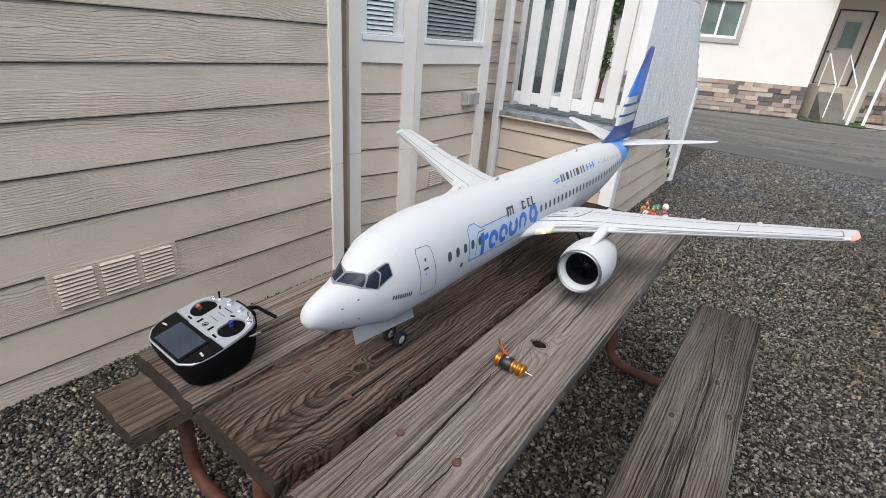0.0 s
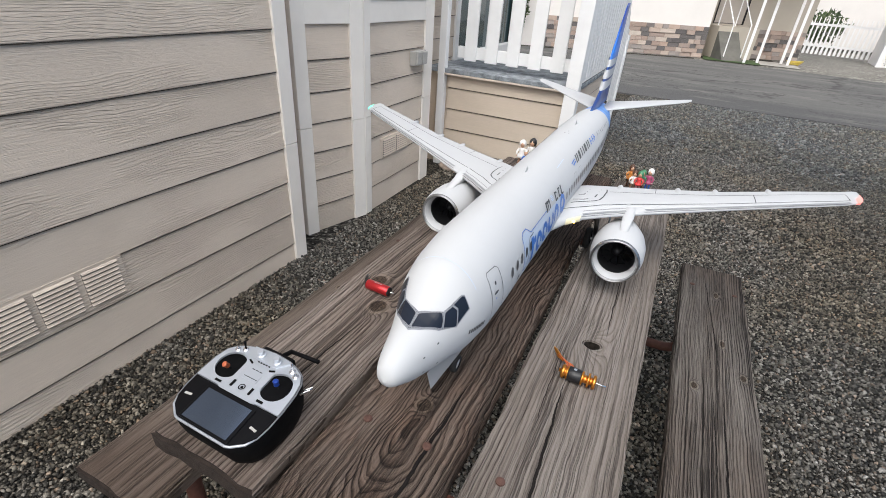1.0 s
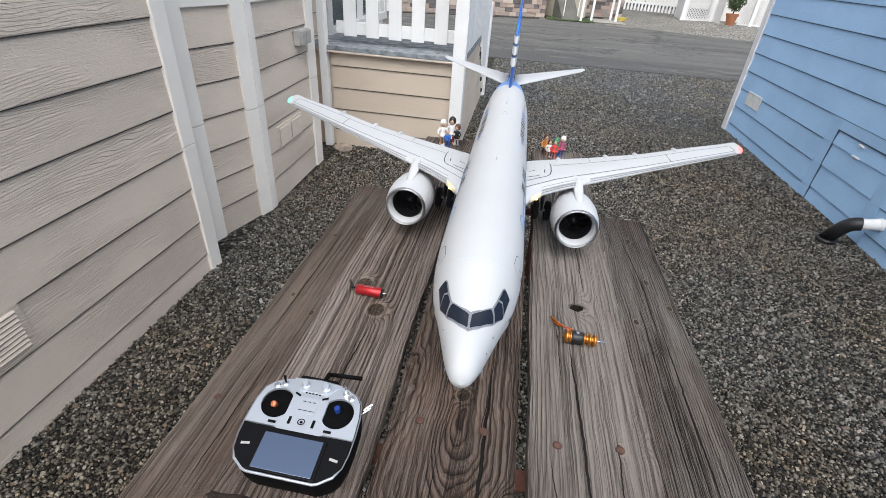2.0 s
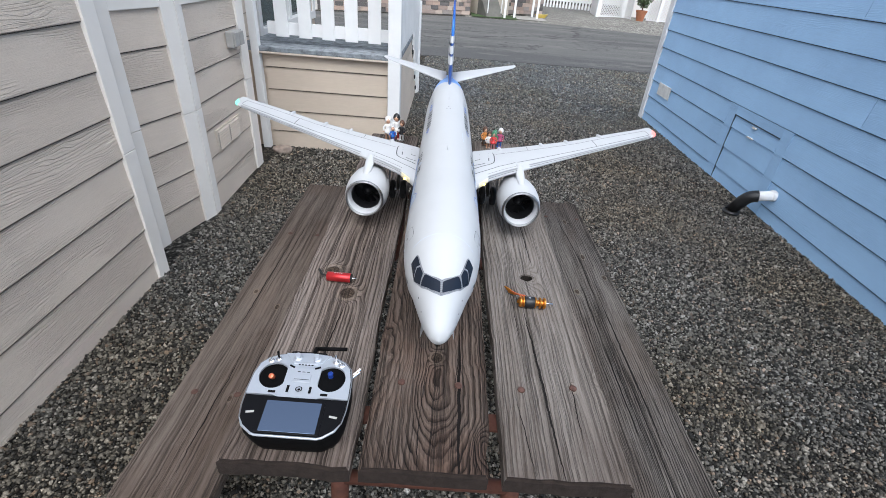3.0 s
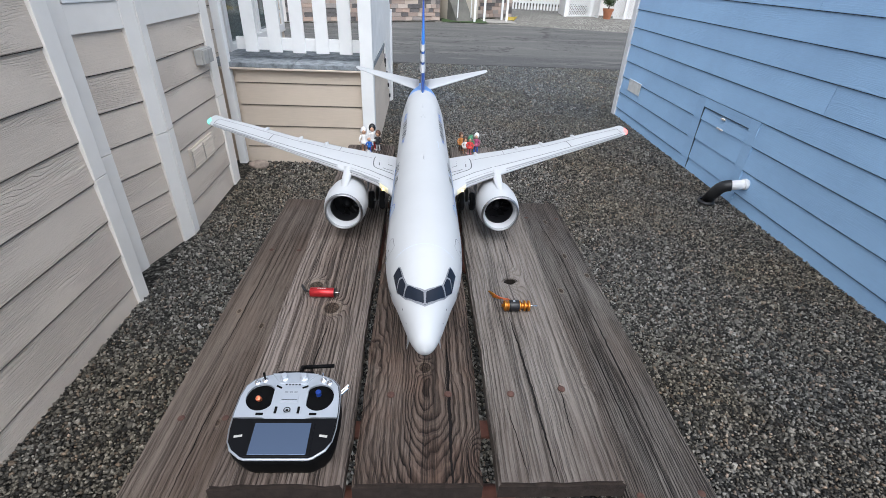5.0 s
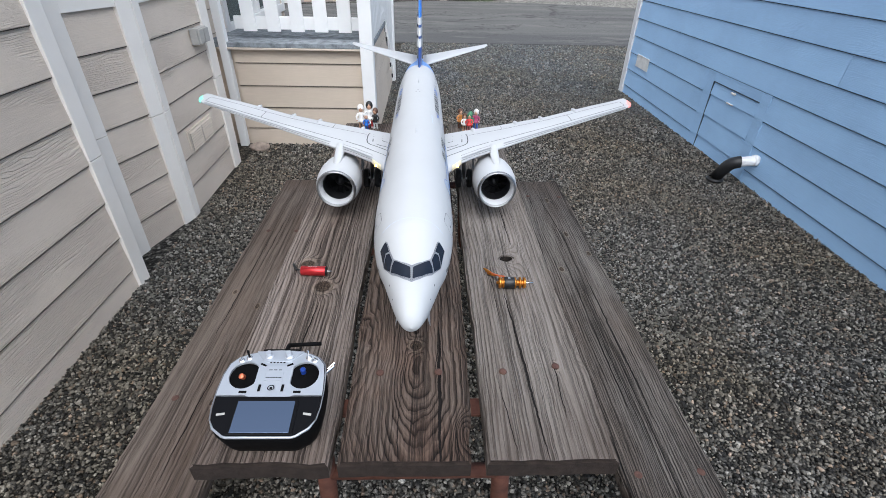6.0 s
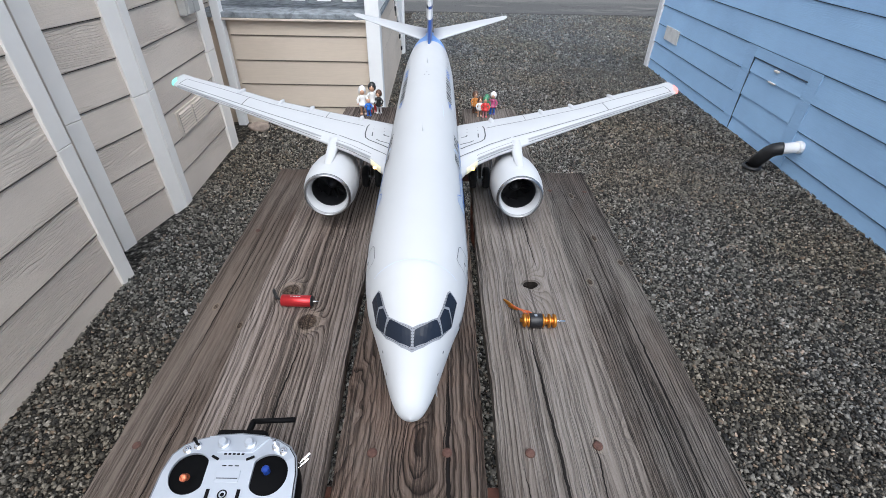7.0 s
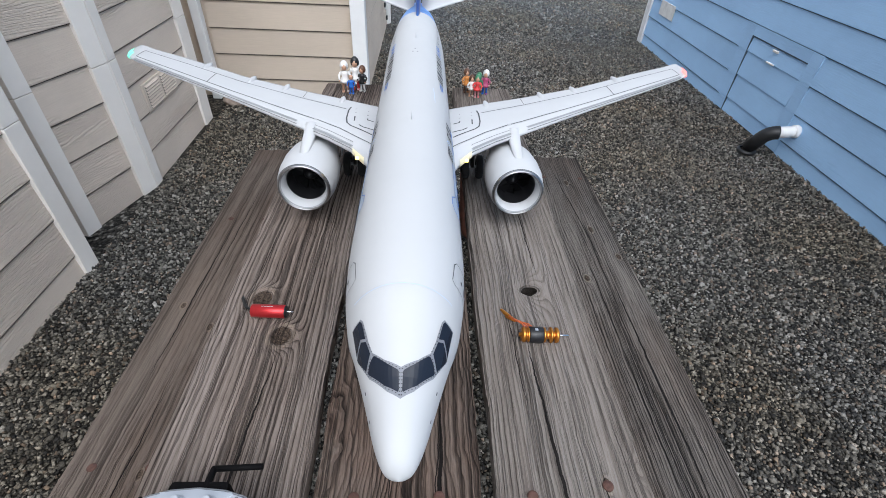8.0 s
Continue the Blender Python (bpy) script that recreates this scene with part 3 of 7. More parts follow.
# raised deck with picket rail and stairs
DX0, DX1, DY0, DY1, DZ = -1.68, -0.43, 3.45, 4.75, 0.788
RY = 3.60     # line of the rail
deck = thing("deck", "raised deck with tan siding skirt and grey painted floor", "deck", kind="structure")
part("skirt_core", box((DX0, DY0 + 0.012, -0.1), (DX1 - 0.012, DY1, DZ - 0.03)), M_DECKSIDE, deck)
lap_siding(deck, (DX0 + 0.20, DY0), (DX1 - 0.06, DY0), 0.115, 0.174, DZ - 0.035, M_DECKSIDE)
lap_siding(deck, (DX1, DY0 + 0.09), (DX1, DY1 + 1.05), 0.115, 0.174, DZ - 0.035, M_BEIGE,
           skip=lambda a, b, ln: [(0, min(ln, DY1 - DY0 - 0.09 + max(0.0, (DZ - 0.06 - (a + b) / 2) / 0.77)))])
for x0, x1 in ((DX0, -1.02), (-1.018, DX1 + 0.03)):
    part("floor_panel", box((x0, DY0 - 0.045, DZ - 0.035), (x1, DY1, DZ), 0.006), M_DECKFLOOR, deck, "worn blue-grey painted floor panel")
part("edge_strip", box((DX0 + 0.1, DY0 - 0.05, DZ - 0.050), (DX1 + 0.03, DY0 - 0.018, DZ - 0.036), 0.003), M_BEIGE, deck)
for x, wd in ((DX0 + 0.112, 0.062), (DX1 - 0.065, 0.10)):
    part("corner_post", box((x, DY0 - 0.052, -0.1), (x + wd, DY0 - 0.052 + wd, 2.55), 0.006), M_WHITE, deck, "white painted corner post")
for i in range(4):
    part("stair_tread", box((DX0 + 0.1, DY1 + 0.25 * i, DZ - 0.19 * (i + 1) - 0.035), (DX1 - 0.03, DY1 + 0.25 * i + 0.28, DZ - 0.19 * (i + 1)), 0.005), M_DECKFLOOR, deck)
for i in range(5):
    bm = box((DX1 - 0.02, DY1 - 0.03 + 0.22 * i, DZ - 0.05 - 0.175 * i), (DX1 + 0.024, DY1 + 0.02 + 0.22 * i, DZ - 0.008 - 0.175 * i), 0.006)
    part("tread_nosing", bm, M_DARK, deck, "dark rubber tread nosing")

rail = thing("picket_rail", "white painted wooden picket railing round the deck", "railing", kind="structure")
part("bottom_rail", box((DX0 + 0.19, RY, DZ + 0.068), (DX1 - 0.05, RY + 0.04, DZ + 0.160), 0.004), M_WHITE, rail)
part("top_rail", box((DX0 + 0.19, RY - 0.02, DZ + 0.98), (DX1 - 0.05, RY + 0.06, DZ + 1.03), 0.004), M_WHITE, rail)
pk = part("picket", box((0, -0.022, 0), (0.102, 0, 0.94), 0.003), M_WHITE, rail)
pk.location = (-1.418, RY, DZ + 0.055)
for i in range(1, 5):
    q = new("picket", pk.data)
    q.parent = rail
    q.location = (-1.418 + 0.1855 * i, RY, DZ + 0.055)
part("top_rail", box((DX1 - 0.03, DY0 + 0.05, DZ + 0.98), (DX1 + 0.03, DY1, DZ + 1.03), 0.004), M_WHITE, rail)
y = DY0 + 0.075
pk2 = box((0, 0, 0), (0.022, 0.098, 0.96), 0.003)
pm = part("picket", pk2, M_WHITE, rail)
pm.location = (DX1 + 0.008, y, DZ + 0.015)
while y < DY1 + 0.9:
    y += 0.118
    q = new("picket", pm.data)
    q.parent = rail
    drop = max(0.0, (y - DY1) * 0.77)
    q.location = (DX1 + 0.008, y, DZ + 0.015 - drop)
    if drop > 0.1:
        q.scale = (1, 1, 1.02)
part("newel_post", box((DX1 - 0.03, DY1 + 0.95, -0.1), (DX1 + 0.05, DY1 + 1.03, 1.03), 0.005), M_WHITE, rail)
hand = bmesh.new()
add_box(hand, (DX1 - 0.03, 0, -0.04), (DX1 + 0.03, 1.27, 0), 0.004, Matrix.Translation((0, DY1, DZ + 1.02)) @ Matrix.Rotation(-math.atan(0.77), 4, 'X'))
part("stair_rail", hand, M_WHITE, rail)

# blue house
BX = 2.43
wall_b = wall_core("wall_blue", (BX, 5.42), (BX, -4.0), -0.1, 2.5, 0.15, M_BLUE, "light blue painted lap siding wall")
HY0, HY1 = 2.75, 3.61     # hatch
lap_siding(wall_b, (BX, 5.33), (BX, -4.0), 0.072, 0.181, 2.5, M_BLUE,
           skip=lambda a, b, ln: [(0, 5.33 - HY1), (5.33 - HY0, ln)] if b < 0.63 else [(0, 3.07), (3.072, 6.73), (6.732, ln)] if 0.85 < (a + b) / 2 < 1.0 else [(0, 2.70), (2.702, 6.36), (6.362, ln)] if 1.3 < (a + b) / 2 < 1.55 else [(0, 4.5), (4.502, ln)])
trim_board((BX, 5.42), (BX, -4.0), -0.012, 0.085, -0.1, 2.5, proud=0.026, mat=M_WHITE, name="trim_blue_corner")
hatch = thing("crawlspace_hatch", "blue painted access hatch low in the siding", "hatch", kind="structure", at=(BX, HY1, 0))
hatch.rotation_euler = (0, 0, radians(-90))
HW = HY1 - HY0
for lo, hi in (((0, -0.0130, -0.02), (0.112, 0.01, 0.612)), ((HW - 0.105, -0.0130, -0.02), (HW, 0.01, 0.612)), ((0.112, -0.0125, 0.540), (HW - 0.105, 0.01, 0.612))):
    part("frame", box(lo, hi, 0.001), M_BLUE, hatch)
# dark backing and added strips give the door gap its shade by colour
part("gap_backing", box((0.113, 0.0, -0.02), (HW - 0.106, 0.006, 0.539)), M_BLUE_SHADE, hatch, "dark gap round the hatch door")
for lo, hi in (((0.1125, -0.0125, -0.02), (0.1215, 0.0, 0.539)), ((0.122, -0.0120, 0.5315), (HW - 0.106, 0.0, 0.5395))):
    part("seal", box(lo, hi), M_BLUE_SHADE, hatch, "dark strip for the shaded gap along the hatch door")
for a, b in ((-0.02, 0.080), (0.084, 0.258), (0.262, 0.430), (0.434, 0.530)):
    bm = box((0.122, -0.013, a), (HW - 0.109, -0.001, b), 0.002)
    for v in bm.verts:
        if v.co.z > (a + b) / 2 and v.co.y < -0.005:
            v.co.y += 0.009
    part("board", bm, M_BLUE, hatch)
# thin pale strips added for two bare worn spots on the door
part("latch", box((0.405, -0.022, 0.508), (0.455, -0.006, 0.522), 0.003), M_TRIM, hatch, "pale worn spot in the hatch paint")
part("latch", box((0.390, -0.024, 0.430), (0.470, -0.010, 0.440), 0.003), M_TRIM, hatch, "pale worn spot in the hatch paint")

# small fittings on the walls
def louvre_vent(p0, p1, s0, s1, z0, z1, groups, label):
    """A vent plate with louvre slats in side by side groups."""
    m, ln = run_frame(p0, p1)
    v = thing("wall_vent", label, "vent", kind="structure")
    v.matrix_basis = m
    part("flange", box((s0, -0.0170, z0), (s1, -0.006, z1), 0.002), M_BEIGE, v)
    gw = (s1 - s0 - 0.02) / groups
    for g in range(groups):
        a = s0 + 0.01 + g * gw + 0.012
        b = s0 + 0.01 + (g + 1) * gw - 0.012
        # darker plate on the flange stands in for the shade behind the slats
        part("recess", box((a, -0.0185, z0 + 0.014), (b, -0.0165, z1 - 0.014)), M_SHADE, v)
        n = max(4, int((z1 - z0 - 0.03) / 0.0140))
        base = None
        for k in range(n):
            if base is None:
                bm = box((a, -0.006, -0.001), (b, 0.006, 0.001), 0, Matrix.Rotation(radians(40), 4, 'X'))
                sl = part("slat", bm, M_BEIGE, v)
                base = sl.data
            else:
                sl = new("slat", base)
                sl.parent = v
            sl.location = (0, -0.0215, z0 + 0.02 + k * (z1 - z0 - 0.036) / (n - 1))
    return v


M_SHADE = material("vent_slat_shade", (0.30, 0.27, 0.235), 0.8)
louvre_vent((-1.43, 0.0), (-1.43, 1.0), 0.09, 0.55, 0.278, 0.445, 3, "beige louvred crawlspace vent in the siding")
louvre_vent(B1, B2, 0.20, 0.575, 0.305, 0.448, 2, "small beige louvred vent low on the bay wall")

outlet = thing("outlet_box", "grey weatherproof outlet box with two flip covers", "outlet box")
outlet.matrix_basis = run_frame(B1, B2)[0]
M_OUTLET = paint_material("grey_metal_box", (0.42, 0.41, 0.39), 0.5, 0.15, 20.0)
part("box_body", box((0.575, -0.060, 0.88), (0.735, -0.012, 0.975), 0.006), M_OUTLET, outlet)
for a in (0.582, 0.660):
    part("cover", box((a, -0.074, 0.886), (a + 0.068, -0.060, 0.969), 0.005), M_OUTLET, outlet)

plate = thing("wall_plate", "peeling cream access plate on the blue siding", "plate", kind="structure", at=(BX, 5.105, 0))
plate.rotation_euler = (0, 0, radians(-90))
part("cover_plate", box((0.0, -0.022, 0.325), (0.325, -0.014, 0.455), 0.003), paint_material("peeling_cream_paint", (0.82, 0.82, 0.80), 0.7, 0.18, 14.0), plate)

pipe = thing("drain_pipe", "white pipe stub with a black corrugated elbow", "pipe")
part("stub", tube([(BX + 0.01, 2.655, 0.180), (2.29, 2.675, 0.155)], 0.036, 20), M_WHITE, pipe, "white plastic pipe stub", True)
part("collar", tube([(BX - 0.012, 2.656, 0.178), (BX - 0.035, 2.658, 0.175)], 0.041, 20), M_WHITE, pipe, "", True)
M_RUBBER = material("black_rubber_hose", (0.015, 0.015, 0.016), 0.45)
elbow = bend([(2.315, 2.672, 0.158), (2.262, 2.690, 0.148), (2.225, 2.755, 0.005)], 0.055, 14)
rr = [0.042 + (0.0025 if i % 2 else 0) for i in range(len(elbow))]
bm = bmesh.new()
add_tube(bm, elbow, rr, 20)
part("elbow", bm, M_RUBBER, pipe, "black ribbed rubber elbow", True)
part("foot_ring", lathe([(0.0, 0.046), (0.0, 0.060), (0.012, 0.062), (0.022, 0.055), (0.024, 0.046)], (2.224, 2.756, GZ - 0.005), 'z', 24), M_RUBBER, pipe, "", True)

rock = bmesh.new()
bmesh.ops.create_icosphere(rock, subdivisions=3, radius=1.0)
for v in rock.verts:
    k = 1 + 0.25 * noise.noise(v.co * 1.7) + 0.08 * noise.noise(v.co * 5)
    v.co = Vector((v.co.x * 0.085 * k, v.co.y * 0.06 * k, v.co.z * 0.042 * k))
rk = link("rock", rock, paint_material("tan_rock", (0.36, 0.29, 0.24), 0.85, 0.4, 20.0, 0.4), None, "", True)
rk.location = (-1.37, 3.31, GZ + 0.012)
tagged(rk, "tan field stone lying in the gravel by the deck", "rock")

# ---- across the lane ----
F0, F1 = Vector((-9.0, 12.25)), Vector((0.55, 16.62))
fm, fl = run_frame(F0, F1)
M_STONE = material("ledge_stone", (0.33, 0.27, 0.23), 0.85)
sn = Net(M_STONE)
sn.color(sn.mix(0.12, sn.ramp(sn.random(), (0.0, (0.07, 0.062, 0.062)), (0.28, (0.13, 0.115, 0.11)), (0.36, (0.36, 0.26, 0.21)), (0.6, (0.30, 0.27, 0.25)), (0.75, (0.46, 0.33, 0.26)), (1.0, (0.55, 0.48, 0.42))),
                sn.ramp(sn.noise(sn.coord(), 9.0, 4, 0.6), (0.3, 0.1), (0.7, 0.5))))
sn.bump(sn.noise(sn.coord(), 14.0, 4, 0.6), 0.5, 0.02)
M_CREAM = paint_material("cream_entry_paint", (0.50, 0.45, 0.38), 0.7, 0.08, 1.0)
M_RAMP = paint_material("grey_stair_paint", (0.15, 0.145, 0.13), 0.8, 0.3, 3.0)
M_TURF = paint_material("green_turf_mat", (0.06, 0.10, 0.035), 0.95, 0.4, 40.0, 0.6)
M_CONCRETE = paint_material("pale_concrete", (0.40, 0.38, 0.35), 0.9, 0.25, 3.0, 0.3)
far_house = wall_core("wall_far_house", F0, F1, -0.1, 4.2, 0.3, M_FARWHITE, "white stucco house front with a stone base", [(7.33, 8.33, 1.86, 2.75)])
stone_shapes = {}


def stone_base(owner, m, s_from, s_to, top, seed):
    rnd = random.Random(seed)
    rows = round(top / 0.119)
    h = top / rows
    for row in range(rows):
        s = s_from
        first = True
        while s < s_to - 0.02:
            w = rnd.choice((0.17, 0.24, 0.33, 0.45))
            if first and row % 2:
                w *= 0.6
            first = False
            w = round(min(w, s_to - s), 2)
            if s_to - s - w < 0.08:
                w = round(s_to - s, 3)
            d = rnd.choice((0.012, 0.022, 0.034))
            key = (w, d, round(h, 4))
            if key not in stone_shapes:
                bm = box((0.0015, -d, 0.0015), (w - 0.0015, 0.01, h - 0.0015), 0.009)
                me = bpy.data.meshes.new("stone")
                bm.to_mesh(me)
                bm.free()
                me.materials.append(M_STONE)
                stone_shapes[key] = me
            o = new("stone", stone_shapes[key])
            o.parent = owner
            o.matrix_basis = m @ Matrix.Translation((s, 0, GZ + row * h))
            s += w


stone_base(far_house, fm, 5.6, fl, 0.83, 4)
fw = thing("far_window", "white framed slider window in the stucco house", "window", kind="structure")
fw.matrix_basis = fm
M_CASING = paint_material("grey_window_casing", (0.42, 0.41, 0.40), 0.6, 0.1)
for nm, lo, hi, mt in (("casing", (7.22, -0.03, 1.73), (8.44, 0.0, 1.85), M_CASING), ("casing", (7.22, -0.03, 2.75), (8.44, 0.0, 2.87), M_CASING),
                       ("casing", (7.22, -0.03, 1.85), (7.33, 0.0, 2.75), M_CASING), ("casing", (8.33, -0.03, 1.85), (8.44, 0.0, 2.75), M_CASING),
                       ("sash", (7.33, 0.02, 1.86), (7.38, 0.08, 2.75), M_WHITE), ("sash", (8.28, 0.02, 1.86), (8.33, 0.08, 2.75), M_WHITE),
                       ("sash", (7.76, 0.02, 1.86), (7.82, 0.08, 2.75), M_WHITE), ("sash", (7.38, 0.02, 1.86), (8.28, 0.08, 1.92), M_WHITE),
                       ("pane", (7.38, 0.05, 1.92), (7.76, 0.06, 2.75), M_PANE_GREY), ("pane", (7.82, 0.05, 1.92), (8.28, 0.06, 2.75), M_PANE_GREY)):
    part(nm, box(lo, hi, 0.004), mt, fw)

# recessed entry with door, stoop, posts
E0, E1 = Vector((0.45, 17.6)), Vector((3.3, 18.93))
em, el = run_frame(E0, E1)
entry = wall_core("wall_far_entry", E0, E1, -0.1, 3.4, 0.3, M_CREAM, "cream entry wall with a stone base under a porch", [(0.18, 1.11, 0.90, 2.83)])
stone_base(entry, em, 1.15, el, 0.83, 9)
wall_core("wall_far_return", (0.55, 16.62), (0.42, 17.60), -0.1, 4.2, 0.1, M_FARWHITE, "side of the stucco house")
fd = thing("entry_door", "tan front door with a leaded glass pane", "door", kind="structure")
fd.matrix_basis = em
M_DOOR = paint_material("tan_door_paint", (0.52, 0.47, 0.42), 0.5, 0.06)
part("door_leaf", box((0.21, 0.03, 0.92), (1.08, 0.08, 2.80), 0.006), M_DOOR, fd)
for lo, hi in (((0.18, -0.02, 0.90), (0.21, 0.08, 2.83)), ((1.08, -0.02, 0.90), (1.11, 0.08, 2.83)), ((0.21, -0.02, 2.80), (1.08, 0.08, 2.83))):
    part("door_frame", box(lo, hi, 0.003), M_DARK, fd)
part("glass_frame", box((0.42, 0.014, 1.82), (0.88, 0.03, 2.58), 0.006), M_CASING, fd)
part("pane", box((0.46, 0.006, 1.87), (0.84, 0.014, 2.53), 0.003), M_PANE_GREY, fd)
part("door_handle", lathe([(0, 0.0), (0, 0.03), (0.04, 0.03), (0.05, 0.0)], (0.28, 0.0, 1.75), 'y', 12), M_DARK, fd)
stoop = thing("stoop", "cream painted entry stoop with a turf mat", "steps", kind="structure")
stoop.matrix_basis = em
part("landing", box((0.05, -0.75, -0.1), (1.25, 0.0, 0.86), 0.01), M_CREAM, stoop)
wedge = bmesh.new()
vs0 = [wedge.verts.new(p) for p in ((0.05, -0.76, 0.72), (0.05, -0.76, -0.1), (0.05, -1.55, -0.1))]
vs1 = [wedge.verts.new((x + 0.6, y, z)) for x, y, z in ((0.05, -0.76, 0.72), (0.05, -0.76, -0.1), (0.05, -1.55, -0.1))]
wedge.faces.new(vs0)
wedge.faces.new(vs1[::-1])
for i in range(3):
    wedge.faces.new((vs0[i], vs1[i], vs1[(i + 1) % 3], vs0[(i + 1) % 3]))
bmesh.ops.recalc_face_normals(wedge, faces=wedge.faces)
part("ramp", wedge, M_RAMP, stoop, "dark grey stair side")
for x in (0.12, 0.62):
    part("hand_rail", tube([(x, -1.35, GZ), (x, -1.35, 0.95), (x, -0.5, 1.70), (x, -0.5, 0.86)], 0.017, 8), M_WHITE, stoop)
sheet("turf_mat", 0.62, 2.1, 16.05, 17.3, GZ + 0.02, M_TURF, "green artificial turf strip by the entry", "turf")
sheet("concrete_pad", 2.0, 3.1, 16.35, 17.6, GZ + 0.016, M_CONCRETE, "pale concrete pad under the porch", "pavement")
for x, y, h in ((1.68, 16.33, 3.4), (2.04, 16.75, 1.75), (2.84, 17.05, 3.4), (2.72, 17.4, 1.75)):
    o = link("porch_post", box((x - 0.034, y - 0.034, GZ - 0.05), (x + 0.034, y + 0.034, h), 0.006), M_WHITE)
    tagged(o, "slim white painted porch post", "post", "porch posts")
roof = link("porch_roof", box((0.2, 16.2, 3.4), (3.6, 19.2, 3.6), 0.01), M_FARWHITE)
tagged(roof, "flat white porch roof", "roof", kind="structure")
flag = bmesh.new()
M_FLAGR, M_FLAGW = material("red_cloth", (0.55, 0.05, 0.06), 0.8), material("white_cloth", (0.75, 0.73, 0.72), 0.8)
n = 9
cols = [[flag.verts.new((1.86 + 0.26 * i / n + 0.03 * math.sin(j * 1.3), 16.55 + 0.05 * math.sin(i * 1.1 + j), 2.58 - 0.09 * j - 0.22 * (i / n))) for j in range(9)] for i in range(n + 1)]
for i in range(n):
    for j in range(8):
        f = flag.faces.new((cols[i][j], cols[i + 1][j], cols[i + 1][j + 1], cols[i][j + 1]))
        f.material_index = i % 2
bmesh.ops.solidify(flag, geom=flag.faces[:], thickness=0.004)
fo = link("flag", flag, M_FLAGR)
part("flag_staff", tube([(1.68, 16.38, 2.28), (1.86, 16.52, 2.62)], 0.012, 8), M_WHITE, fo)
fo.data.materials.append(M_FLAGW)
tagged(fo, "small red and white striped cloth flag hanging from the porch", "flag")
hose = link("garden_hose", tube([(3.02 + 0.12 * math.cos(a * 0.7) * (1 + 0.03 * a), 17.3 + 0.12 * math.sin(a * 0.7), GZ + 0.03 + 0.004 * a) for a in range(28)], 0.016, 8),
            material("yellow_hose", (0.60, 0.45, 0.08), 0.5), None, "", True)
tagged(hose, "coiled yellow garden hose on the ground", "hose")

M_SHOULDER = material("pale_gravel_shoulder", (0.24, 0.225, 0.20), 0.95)
sg = Net(M_SHOULDER)
sg.color(sg.mix(sg.ramp(sg.noise(sg.coord(), 1.1, 5, 0.65), (0.45, 0.0), (0.62, 0.55)), sg.ramp(sg.noise(sg.coord(), 22.0, 4, 0.75), (0.40, (0.035, 0.033, 0.030)), (0.5, (0.16, 0.15, 0.13)), (0.58, (0.46, 0.44, 0.40))), (0.145, 0.135, 0.115)))
sg.bump(sg.noise(sg.coord(), 22.0, 4, 0.75), 0.8, 0.03)
sh = bmesh.new()
sh.faces.new([sh.verts.new((x, y, GZ - 0.004)) for x, y in ((0.4, 15.85), (3.4, 15.5), (7.0, 14.5), (40.0, 13.6), (40.0, 26.0), (2.6, 26.0), (2.6, 17.2), (0.4, 16.5))])
tagged(link("shoulder", sh, M_SHOULDER), "pale tan gravel shoulder beyond the lane", "ground", kind="structure")

# picket fence, shed wall, lattice and potted bush
fence = thing("picket_fence", "white picket fence at the end of the drive", "fence", kind="structure")
fence.matrix_basis = run_frame((3.5, 22.5), (5.85, 22.0))[0]
part("rail", box((0, 0.0, 0.30), (2.4, 0.04, 0.38)), M_WHITE, fence)
part("rail", box((0, 0.0, 0.98), (2.4, 0.04, 1.06)), M_WHITE, fence)
pk = bmesh.new()
add_box(pk, (-0.04, -0.025, 0.05), (0.04, 0.0, 1.2))
tip = [v for v in pk.verts if v.co.z > 1.1]
for v in tip:
    v.co.x *= 0.35
    v.co.z += 0.06
po = part("picket", pk, M_WHITE, fence)
po.location = (0.05, 0, 0)
for i in range(1, 18):
    q = new("picket", po.data)
    q.parent = fence
    q.location = (0.05 + i * 0.135, 0, 0)
wall_core("wall_shed", (5.86, 22.0), (5.70, 20.3), -0.1, 3.0, 0.15, M_FARWHITE, "pale shed wall beside the picket fence")
wall_core("wall_far_behind", (2.0, 30.0), (22.0, 27.0), -0.1, 3.2, 0.3, M_FARWHITE, "pale house wall farther up the park")
wall_core("wall_far_right", (7.0, 21.6), (13.5, 20.4), -0.1, 3.2, 0.3, M_FARWHITE, "pale house wall behind the potted bush")


